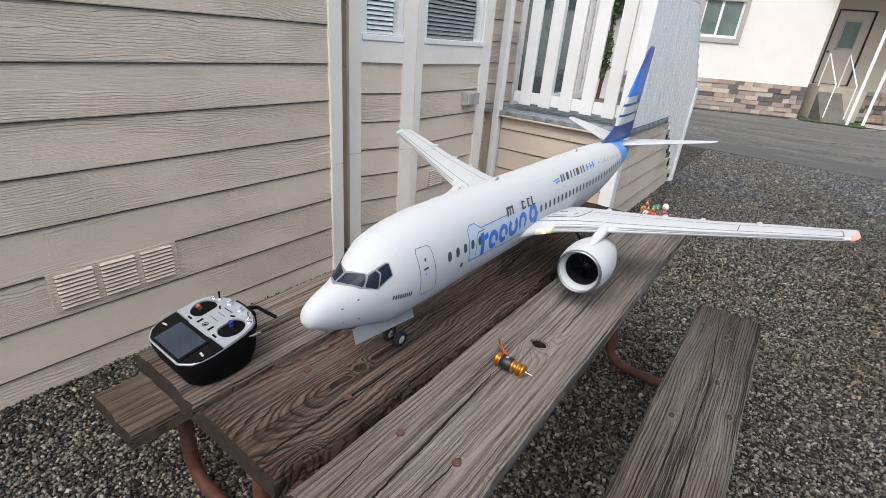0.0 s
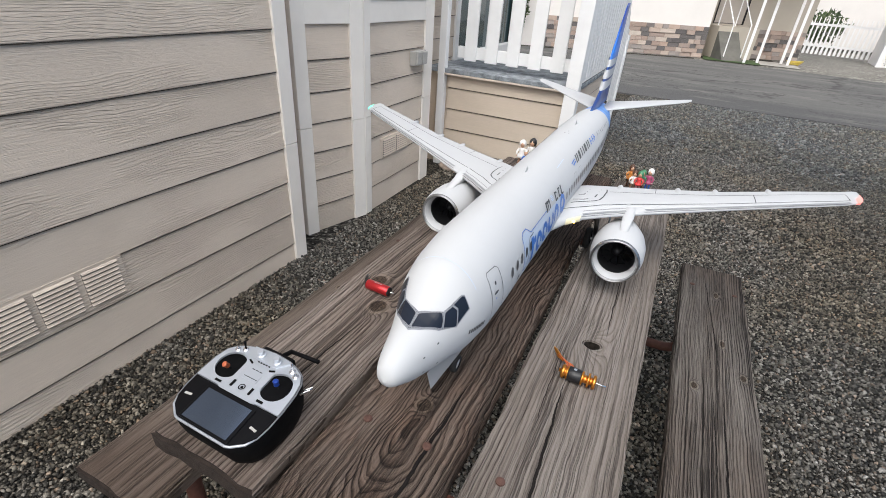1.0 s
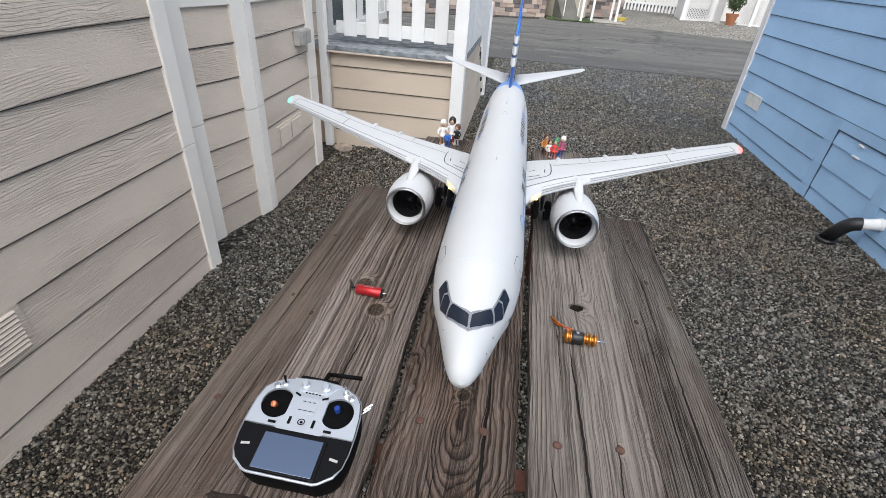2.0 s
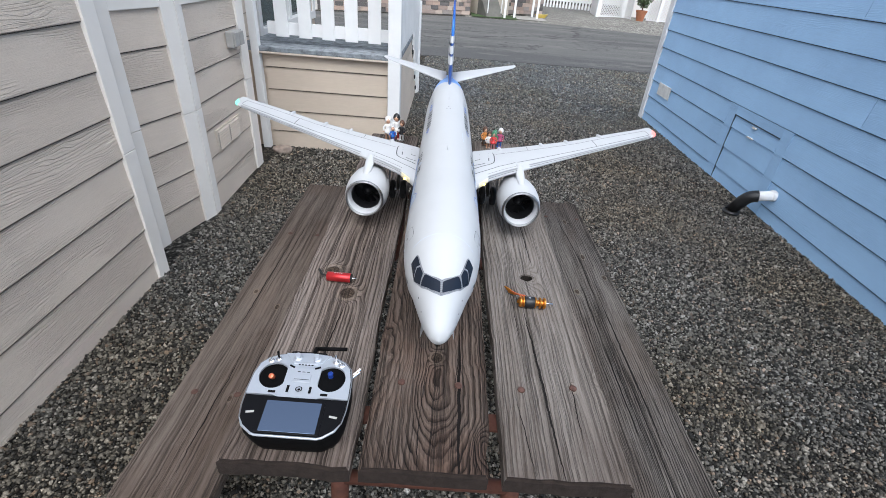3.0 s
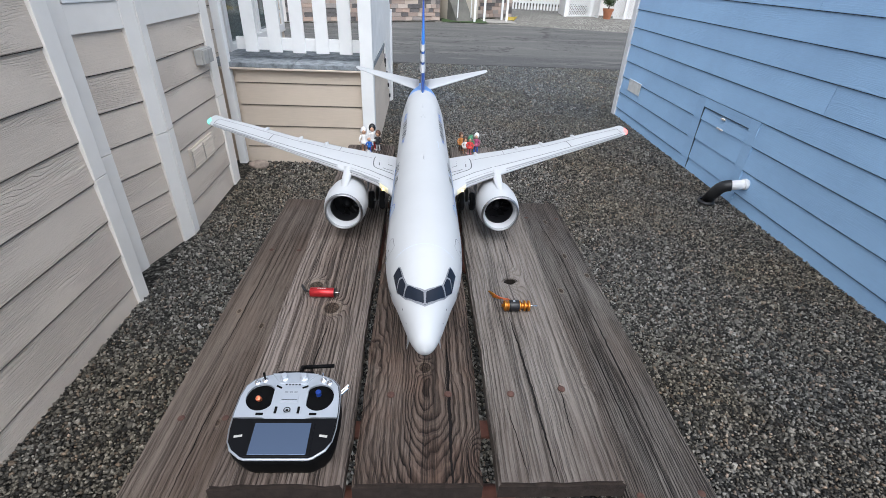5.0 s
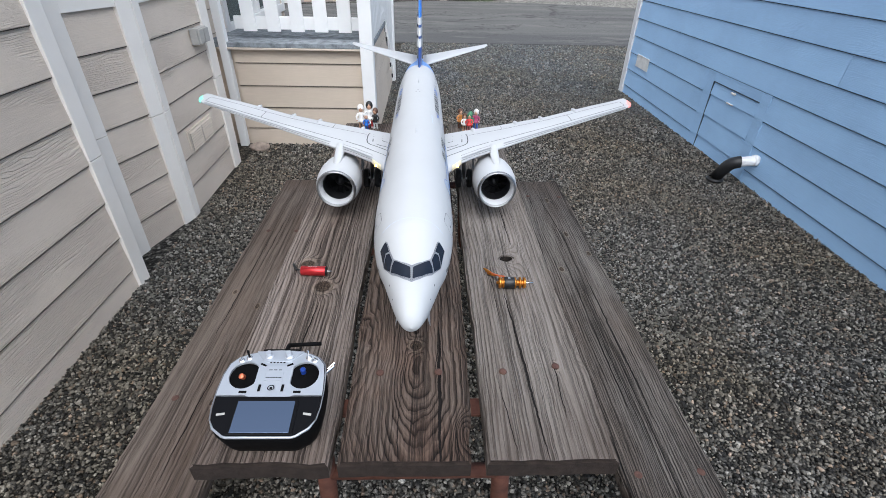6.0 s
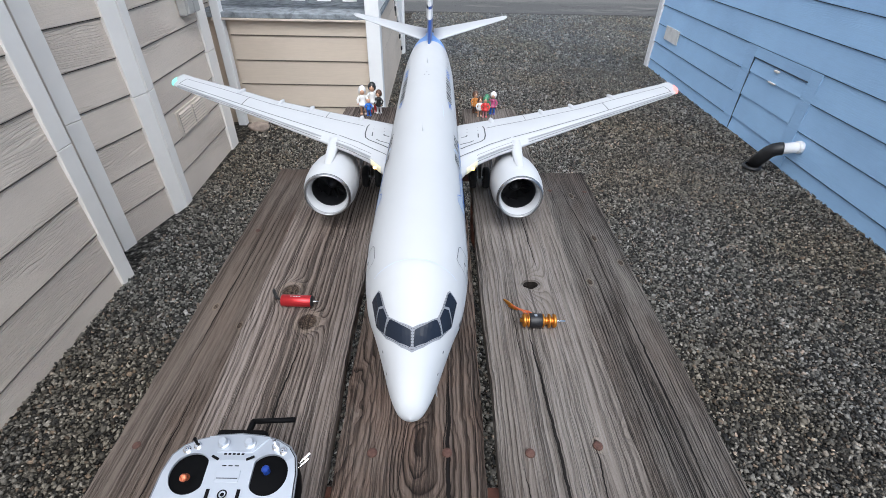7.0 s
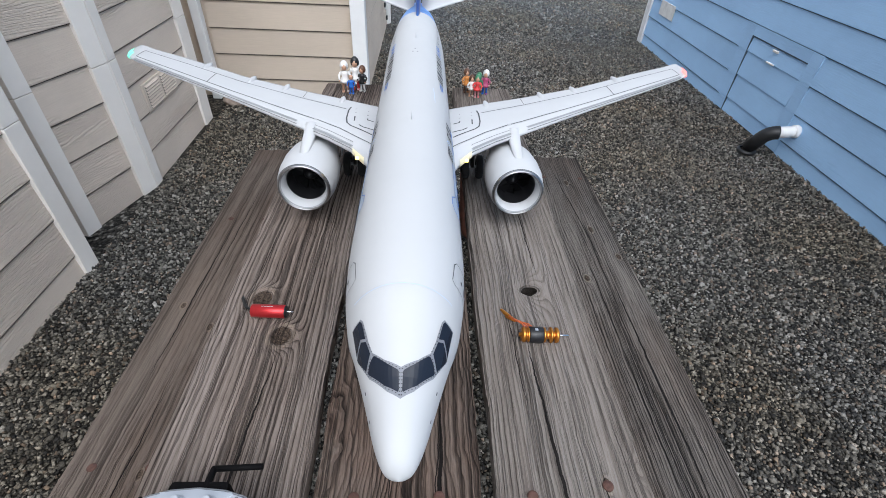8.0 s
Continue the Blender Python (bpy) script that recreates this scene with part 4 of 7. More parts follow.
def lattice_panel(p0, p1, z0, z1):
    m, ln = run_frame(p0, p1)
    lt = thing("lattice_panel", "white wooden lattice panel", "lattice", "lattice panels")
    lt.matrix_basis = m
    for lo, hi in (((0, -0.03, z0), (ln, 0.0, z0 + 0.06)), ((0, -0.03, z1 - 0.06), (ln, 0.0, z1)), ((0, -0.03, z0 + 0.06), (0.06, 0, z1 - 0.06)), ((ln - 0.06, -0.03, z0 + 0.06), (ln, 0, z1 - 0.06))):
        part("frame", box(lo, hi), M_WHITE, lt)
    bm = bmesh.new()
    h = z1 - z0 - 0.12
    for sgn, y in ((1, -0.02), (-1, -0.012)):
        a = -h
        while a < ln:
            lo, hi = max(a, 0.06), min(a + h, ln - 0.06)
            if hi - lo > 0.03:
                za, zb = (lo - a, hi - a) if sgn > 0 else (h - (lo - a), h - (hi - a))
                p, q = Vector((lo, y, z0 + 0.06 + za)), Vector((hi, y, z0 + 0.06 + zb))
                d = (q - p).normalized()
                w = Vector((-d.z, 0, d.x)) * 0.022
                for yy in (0,):
                    vs = [bm.verts.new(v) for v in (p - w, q - w, q + w, p + w)]
                    bm.faces.new(vs)
            a += 0.12
    bmesh.ops.solidify(bm, geom=bm.faces[:], thickness=0.007)
    part("slats", bm, M_WHITE, lt)
    return lt


lattice_panel((5.74, 20.28), (6.85, 20.75), GZ, 0.95)
lattice_panel((6.95, 20.75), (7.05, 20.15), GZ, 0.85)
lattice_panel((7.65, 20.2), (9.6, 20.0), GZ, 1.15)
for x, y in ((5.70, 20.25), (6.90, 20.75), (8.0, 19.9)):
    o = link("porch_post", box((x - 0.05, y - 0.05, GZ - 0.05), (x + 0.05, y + 0.05, 3.0), 0.008), M_WHITE)
    tagged(o, "slim white painted porch post", "post", "porch posts")
pot = thing("potted_bush", "dense green bush in a terracotta pot", "potted plant", at=(7.25, 19.75, GZ))
pot.scale = (0.76, 0.76, 0.80)
part("pot", lathe([(0, 0.0), (0, 0.17), (0.36, 0.24), (0.36, 0.27), (0.46, 0.28), (0.46, 0.24), (0.38, 0.22), (0.38, 0.0)], (0, 0, 0), 'z', 24), paint_material("terracotta", (0.42, 0.17, 0.09), 0.8, 0.25, 6.0), pot, "terracotta pot")
M_BUSHLEAF = material("dark_green_leaf", (0.05, 0.08, 0.03), 0.6)
bl = Net(M_BUSHLEAF)
bl.color(bl.ramp(bl.island(), (0.0, (0.025, 0.045, 0.018)), (0.6, (0.06, 0.10, 0.035)), (1.0, (0.12, 0.16, 0.06))))
part("stem", tube([(0, 0, 0.36), (0.02, 0.0, 0.7), (0.0, 0.02, 1.1)], [0.035, 0.03, 0.015], 8), M_RUST, pot)


def leaf_cloud(bm, center, radii, count, size, rnd):
    for _ in range(count):
        while True:
            p = Vector((rnd.uniform(-1, 1), rnd.uniform(-1, 1), rnd.uniform(-1, 1)))
            if 0.35 < p.length < 1:
                break
        lump = 0.75 + 0.35 * noise.noise(p * 2.2 + Vector(center))
        c = Vector(center) + Vector((p.x * radii[0], p.y * radii[1], p.z * radii[2])) * lump
        e = Euler((rnd.uniform(0, 6.28), rnd.uniform(0, 6.28), rnd.uniform(0, 6.28))).to_matrix()
        s = size * rnd.uniform(0.6, 1.3)
        vs = [bm.verts.new(c + e @ Vector(v) * s) for v in ((-0.5, 0, 0), (0, -0.22, 0.05), (0.5, 0, 0), (0, 0.22, 0.05))]
        bm.faces.new(vs)


rnd = random.Random(11)
crown = bmesh.new()
leaf_cloud(crown, (0, 0, 1.05), (0.50, 0.50, 0.62), 1500, 0.12, rnd)
part("crown", crown, M_BUSHLEAF, pot, "dense crown of small dark leaves")
shrub = bmesh.new()
leaf_cloud(shrub, (4.6, 24.5, 0.9), (1.0, 0.6, 0.8), 900, 0.16, rnd)
tree = thing("slender_tree", "slender dark leafed tree before the stucco house", "tree", at=(-4.30, 14.0, GZ))
part("trunk", tube([(0, 0, -0.05), (0.03, 0.0, 0.9), (-0.02, 0.03, 2.0), (0.02, 0, 3.0)], [0.06, 0.05, 0.04, 0.02], 8), M_RUST, tree)
leafy = bmesh.new()
leaf_cloud(leafy, (0, 0, 1.2), (0.22, 0.22, 1.0), 500, 0.13, rnd)
leaf_cloud(leafy, (0.05, 0, 2.7), (0.42, 0.42, 0.9), 900, 0.14, rnd)
part("crown", leafy, M_BUSHLEAF, tree)
so = link("hedge", shrub, M_BUSHLEAF)
tagged(so, "dark green hedge behind the picket fence", "hedge", kind="stuff")

# ---- picnic table: steel tube frame, thick weathered planks ----
TZ = 0.69
TL = 1.83


def plank_mesh(x0, x1, y0, y1, z0, z1, holes=(), seed=0, wear=0.0055, chips=()):
    """A thick plank with worn, slightly wavy edges and round through holes (x, y, r)."""
    bm = bmesh.new()
    nse = 96
    def wob(t, k):
        return wear * (noise.noise(Vector((t * 3.1, k * 7.3 + seed, 0.0))) + 0.6 * noise.noise(Vector((t * 13.0, k * 3.3 + seed, 4.0))) + 0.3 * noise.noise(Vector((t * 41.0, k * 5.1 + seed, 2.0))))
    def bite(y):
        return sum(d * math.exp(-((y - c) / w) ** 2) for c, w, d in chips)
    pts = [(x0 + wob(y0 + (y1 - y0) * i / nse, 1), y0 + (y1 - y0) * i / nse) for i in range(nse + 1)]
    pts += [(x0 + (x1 - x0) * i / 8, y1 + wob(i, 2)) for i in range(1, 8)]
    pts += [(x1 + wob(y0 + (y1 - y0) * i / nse, 3) - bite(y0 + (y1 - y0) * i / nse), y0 + (y1 - y0) * i / nse) for i in range(nse, -1, -1)]
    pts += [(x0 + (x1 - x0) * i / 8, y0 + wob(i, 4)) for i in range(7, 0, -1)]
    loops = [pts]
    for hx, hy, hr in holes:
        loops.append([(hx + hr * (1 + 0.22 * math.sin(2 * a + 1)) * math.cos(a), hy + hr * 0.8 * (1 + 0.12 * math.sin(3 * a)) * math.sin(a))
                      for a in [2 * math.pi * k / 20 for k in range(20)]])
    edges = []
    for lp in loops:
        vs = [bm.verts.new((x, y, z0)) for x, y in lp]
        edges += [bm.edges.new((vs[i], vs[(i + 1) % len(vs)])) for i in range(len(vs))]
    fill = bmesh.ops.triangle_fill(bm, edges=edges, use_beauty=True)
    faces = [f for f in fill["geom"] if isinstance(f, bmesh.types.BMFace)]
    shut = [f for f in faces if any(math.hypot(f.calc_center_median().x - hx, f.calc_center_median().y - hy) < hr * 0.72 for hx, hy, hr in holes)]
    faces = [f for f in faces if f not in shut]
    bmesh.ops.delete(bm, geom=shut, context='FACES_ONLY')
    ext = bmesh.ops.extrude_face_region(bm, geom=faces)
    bmesh.ops.translate(bm, vec=(0, 0, z1 - z0), verts=[v for v in ext["geom"] if isinstance(v, bmesh.types.BMVert)])
    bmesh.ops.recalc_face_normals(bm, faces=bm.faces)
    rim = [e for e in bm.edges if len(e.link_faces) == 2 and abs(e.calc_face_angle(0) - math.pi / 2) < 0.6 and all(v.co.z > z1 - 1e-4 for v in e.verts)]
    bmesh.ops.bevel(bm, geom=rim, offset=0.005, segments=2, affect='EDGES')
    bm.normal_update()
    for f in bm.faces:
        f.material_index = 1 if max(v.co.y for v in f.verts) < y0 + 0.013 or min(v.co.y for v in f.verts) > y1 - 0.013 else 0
    return bm


table = thing("picnic_table", "weathered wooden picnic table on a brown steel tube frame", "picnic table")
for i, (x0, wide, mt, holes, sd) in enumerate(((-0.377, 0.234, M_WOOD_GREY, (), 3), (-0.1275, 0.2445, M_WOOD_BROWN, (), 8), (0.1365, 0.231, M_WOOD_PALE, ((0.256, 0.634, 0.0150),), 15))):
    o = part("table_board", plank_mesh(x0, x0 + wide, 0, TL, TZ - 0.038, TZ, holes, sd, chips=((0.045, 0.030, 0.012), (0.005, 0.012, 0.010)) if i == 1 else ()), mt, table,
         ("grey weathered plank", "brown plank with swirling grain round a knot", "grey weathered plank with a knot hole")[i])
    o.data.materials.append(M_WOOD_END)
for x0, x1, mt, sd, lb in ((-0.722, -0.487, M_WOOD_BENCHB, 21, "brown bench plank, smoother on top"), (0.497, 0.732, M_WOOD_BENCH, 27, "grey cracked bench plank")):
    o = part("bench_board", plank_mesh(x0, x1, -0.02, 1.832, 0.342, 0.38, (), sd), mt, table, lb)
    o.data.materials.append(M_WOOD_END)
for yy in (0.15, TL - 0.15):
    part("cross_plate", box((-0.34, yy - 0.02, TZ - 0.046), (0.34, yy + 0.02, TZ - 0.0385), 0.001), M_RUST, table)
    part("cross_tube", tube([(-0.20, yy, 0.425), (0.20, yy, 0.425)], 0.017, 12), M_RUST, table, "rusty red cross tube", True)
    for sx in (-1, 1):
        pts = bend([(sx * 0.60, yy, 0.342), (sx * 0.60, yy, 0.012), (sx * 0.22, yy, 0.012), (sx * 0.19, yy, TZ - 0.044)], 0.10, 8)
        part("leg", tube(pts, 0.021, 14), M_RUST, table, "", True)
        part("bench_plate", box((sx * 0.61 - 0.10, yy - 0.02, 0.334), (sx * 0.61 + 0.10, yy + 0.02, 0.3415), 0.001), M_RUST, table)
part("brace", tube([(0.0, 0.15, 0.630), (0.0, TL - 0.15, 0.630)], 0.014, 12), M_RUST, table)
for x, y in ((-0.069, 0.205), (0.053, 0.206), (0.189, 0.206), (0.304, 0.220)):
    bm = lathe([(0.0, 0.0), (0.0010, 0.0085), (0.0034, 0.0078), (0.0048, 0.005), (0.0053, 0.0)][::-1], (0, 0, 0), 'z', 14)
    o = part("bolt", bm, M_BOLT, table, "rusted round bolt head")
    o.location = (x, y, TZ + 0.0002)
for x, ys in ((0.540, (0.16, 1.652)), (0.697, (0.165, 1.645)), (-0.545, (0.4, 1.3)), (-0.665, (0.4, 1.3))):
    for y in ys:
        bm = lathe([(0.0, 0.0), (0.0005, 0.010), (0.0018, 0.008), (0.0022, 0.0)][::-1], (0, 0, 0), 'z', 14)
        o = part("bolt", bm, M_BOLT, table)
        o.location = (x, y, 0.3802)
# black lining added to give the knot hole its shade by colour
M_KNOT = paint_material("knot_hole_shade", (0.018, 0.013, 0.010), 0.9, 0.5, 120.0, 0.6)
bm = lathe([(-0.0012, 0.0148), (-0.010, 0.0142), (-0.026, 0.0125), (-0.030, 0.0)], (0, 0, 0), 'z', 20)
for v in bm.verts:
    a = math.atan2(v.co.y, v.co.x)
    v.co.x *= 1 + 0.22 * math.sin(2 * a + 1)
    v.co.y *= 0.80 * (1 + 0.12 * math.sin(3 * a))
    v.co.z = min(v.co.z, 0.0006)
o = part("knot_hole_lining", bm, M_KNOT, table, "knot hole with a black lining for its shade")
o.location = (0.256, 0.634, TZ)

# ---- model airliner ----
plane = thing("model_airplane", "white twin engine model jet airliner with blue tail", "model airplane", at=(0.0, 0.159, TZ))
plane.rotation_euler = (0, 0, radians(0.3))

BODY_S = [0, 0.006, 0.018, 0.04, 0.07, 0.10, 0.135, 0.18, 0.24, 0.32, 0.5, 0.9, 1.15, 1.3, 1.45, 1.6, 1.72, 1.80, 1.825]
BODY_T = [0.172, 0.192, 0.206, 0.221, 0.236, 0.255, 0.283, 0.299, 0.310, 0.3165, 0.3175, 0.3175, 0.3175, 0.317, 0.314, 0.304, 0.295, 0.286, 0.278]
BODY_B = [0.172, 0.158, 0.149, 0.134, 0.120, 0.110, 0.104, 0.100, 0.099, 0.101, 0.1023, 0.1023, 0.103, 0.117, 0.146, 0.186, 0.217, 0.243, 0.253]
BODY_W = [0.0, 0.0155, 0.0245, 0.0345, 0.045, 0.055, 0.066, 0.078, 0.0865, 0.0895, 0.0895, 0.0895, 0.0895, 0.088, 0.080, 0.066, 0.043, 0.024, 0.010]


def smooth_at(xs, ys, x):
    """Monotone cubic interpolation."""
    x = min(max(x, xs[0]), xs[-1])
    i = min(max(int(np.searchsorted(xs, x) - 1), 0), len(xs) - 2)
    d = [(ys[k + 1] - ys[k]) / (xs[k + 1] - xs[k]) for k in range(len(xs) - 1)]
    def slope(k):
        if k == 0:
            return d[0]
        if k == len(xs) - 1:
            return d[-1]
        return 0 if d[k - 1] * d[k] <= 0 else 2 * d[k - 1] * d[k] / (d[k - 1] + d[k])
    h = xs[i + 1] - xs[i]
    t = (x - xs[i]) / h
    return ((2 * t ** 3 - 3 * t ** 2 + 1) * ys[i] + (t ** 3 - 2 * t ** 2 + t) * h * slope(i) + (-2 * t ** 3 + 3 * t ** 2) * ys[i + 1] + (t ** 3 - t ** 2) * h * slope(i + 1))


def hull(s, th, off=0.0):
    """Point of the hull at station s and angle th from the crown (positive to +x), off metres proud."""
    t, b, w = (smooth_at(BODY_S, a, s) for a in (BODY_T, BODY_B, BODY_W))
    u, k = max(0.0, 1 - s / 0.16), max(0.0, 1 - s / 0.12)
    w *= 1 - 0.275 * u * (1 - u)
    zc, h = (t + b) / 2 + 0.005 * u * u, (t - b) / 2 * (1 - 0.525 * u * (1 - u))
    return Vector(((w + off) * math.sin(th), s - 0.0105 * k * k, zc + (h + off) * math.cos(th)))


def hull_band(s0, s1, n, seg=64):
    bm = bmesh.new()
    st = [s0 + (s1 - s0) * (1 - math.cos(math.pi * k / n * 0.5)) if s0 == 0 else s0 + (s1 - s0) * k / n for k in range(n + 1)]
    rings = []
    for s in st:
        rings.append([bm.verts.new(hull(s, 2 * math.pi * k / seg)) for k in range(seg)] if s > 0 else [bm.verts.new(hull(0, 0))])
    for a, b in zip(rings, rings[1:]):
        for k in range(seg):
            j = (k + 1) % seg
            if len(a) == 1:
                bm.faces.new((a[0], b[j], b[k]))
            else:
                bm.faces.new((a[k], a[j], b[j], b[k]))
    return bm


bm = hull_band(0, 0.4, 44)
part("fuselage", bm, M_FOAM, plane, "glossy white foam fuselage", True)
part("fuselage_aft", hull_band(0.4, 1.53, 56), M_FOAM, plane, "", True)

M_TAILBLUE = material("bright_blue_paint", (0.03, 0.16, 0.62), 0.35)
tb = Net(M_TAILBLUE)
zz = tb.xyz(tb.coord())
grad = tb.math('ADD', tb.math('MULTIPLY', zz[2], 2.0), tb.math('MULTIPLY', tb.noise(tb.coord(), 9.0, 2, 0.5), 0.25))
tb.color(tb.ramp(tb.math('SUBTRACT', grad, 0.5), (0.18, (0.10, 0.28, 0.68)), (0.27, (0.02, 0.06, 0.24)), (0.50, (0.010, 0.035, 0.17)), (0.63, (0.02, 0.20, 0.75)), (0.90, (0.015, 0.06, 0.34))))
M_CONEBLUE = paint_material("mid_blue_paint", (0.13, 0.32, 0.74), 0.4, 0.25, 9.0)
part("tail_cone", hull_band(1.53, 1.825, 18), M_CONEBLUE, plane, "blue painted tail cone", True)
tailcap = lathe([(0, 0.008), (0.012, 0.006), (0.014, 0.0)], (0, 1.824, 0.2475), 'y', 14)
part("tail_light", tailcap, M_FOAM, plane)


def foil(chord, thick, n=14):
    """Closed aerofoil outline: (along, up), from the trailing edge over the top to the nose and back."""
    def yt(x):
        return 5 * thick * (0.2969 * math.sqrt(x) - 0.126 * x - 0.3516 * x * x + 0.2843 * x ** 3 - 0.1015 * x ** 4)
    xs = [0.5 * (1 + math.cos(math.pi * k / n)) for k in range(n + 1)]
    return [(chord * x, chord * (yt(x) * 1.15 + 0.002)) for x in xs] + [(chord * x, chord * (-yt(x) * 0.75 - 0.002)) for x in xs[-2::-1]]


def loft(sections, cap=True):
    bm = bmesh.new()
    rings = [[bm.verts.new(p) for p in sec] for sec in sections]
    n = len(rings[0])
    for a, b in zip(rings, rings[1:]):
        for k in range(n):
            bm.faces.new((a[k], a[(k + 1) % n], b[(k + 1) % n], b[k]))
    if cap:
        bm.faces.new(rings[0])
        bm.faces.new(rings[-1][::-1])
    bmesh.ops.recalc_face_normals(bm, faces=bm.faces)
    return bm


# span station x, leading edge s, trailing edge s, height z, thickness
WING = [(0.04, 0.610, 1.005, 0.166, 0.11), (0.085, 0.650, 1.008, 0.174, 0.115), (0.105, 0.688, 1.012, 0.1785, 0.12), (0.143, 0.738, 1.020, 0.183, 0.118), (0.20, 0.783, 1.035, 0.188, 0.11), (0.30, 0.845, 1.058, 0.197, 0.105),
        (0.48, 0.952, 1.110, 0.214, 0.10), (0.66, 1.052, 1.190, 0.232, 0.095), (0.78, 1.122, 1.238, 0.243, 0.09), (0.815, 1.148, 1.255, 0.247, 0.08), (0.828, 1.182, 1.256, 0.248, 0.05)]


def wing_row(x):
    xs = [w[0] for w in WING]
    return [float(np.interp(x, xs, [w[i] for w in WING])) for i in (1, 2, 3, 4)]


def wing_top(x, f, off=0.0006):
    le, te, z, t = wing_row(abs(x))
    c = te - le
    up = c * (5 * t * (0.2969 * math.sqrt(f) - 0.126 * f - 0.3516 * f * f + 0.2843 * f ** 3 - 0.1015 * f ** 4) * 1.15 + 0.002)
    return Vector((x, le + c * f, z + up + off))


def strip(path, width, normal_up=Vector((0, 0, 1))):
    """A thin raised ribbon along 3D points."""
    bm = bmesh.new()
    L, R = [], []
    for i, p in enumerate(path):
        d = (path[min(i + 1, len(path) - 1)] - path[max(i - 1, 0)]).normalized()
        nrm = normal_up(p) if callable(normal_up) else normal_up
        a = d.cross(nrm).normalized() * width / 2
        L.append(bm.verts.new(p + a))
        R.append(bm.verts.new(p - a))
    for i in range(len(path) - 1):
        bm.faces.new((L[i], R[i], R[i + 1], L[i + 1]))
    return bm


M_LINE = material("dark_panel_line", (0.06, 0.065, 0.07), 0.6)
M_GREYLINE = material("grey_panel_line", (0.30, 0.31, 0.32), 0.6)
M_LIP = material("bare_metal_lip", (0.42, 0.42, 0.43), 0.30, 1.0)
M_BLACK = material("black_plastic", (0.012, 0.012, 0.014), 0.4)
M_TYRE = paint_material("black_rubber_tyre", (0.02, 0.02, 0.021), 0.8, 0.2, 60.0, 0.1)


def emitter(name, color, strength):
    m = material(name, color, 0.3)
    b = m.node_tree.nodes["Principled BSDF"]
    b.inputs["Emission Color"].default_value = (*color, 1)
    b.inputs["Emission Strength"].default_value = strength
    return m


M_RED = emitter("red_tip_light", (1.0, 0.22, 0.18), 0.8)
M_GREEN = emitter("green_tip_light", (0.22, 0.85, 0.58), 0.5)
M_LAMP = emitter("warm_landing_light", (1.0, 0.62, 0.12), 5.0)
M_LAMPLENS = emitter("pale_lamp_lens", (0.74, 0.68, 0.46), 0.05)
M_SLAT = material("grey_slat_gap", (0.17, 0.17, 0.18), 0.6)

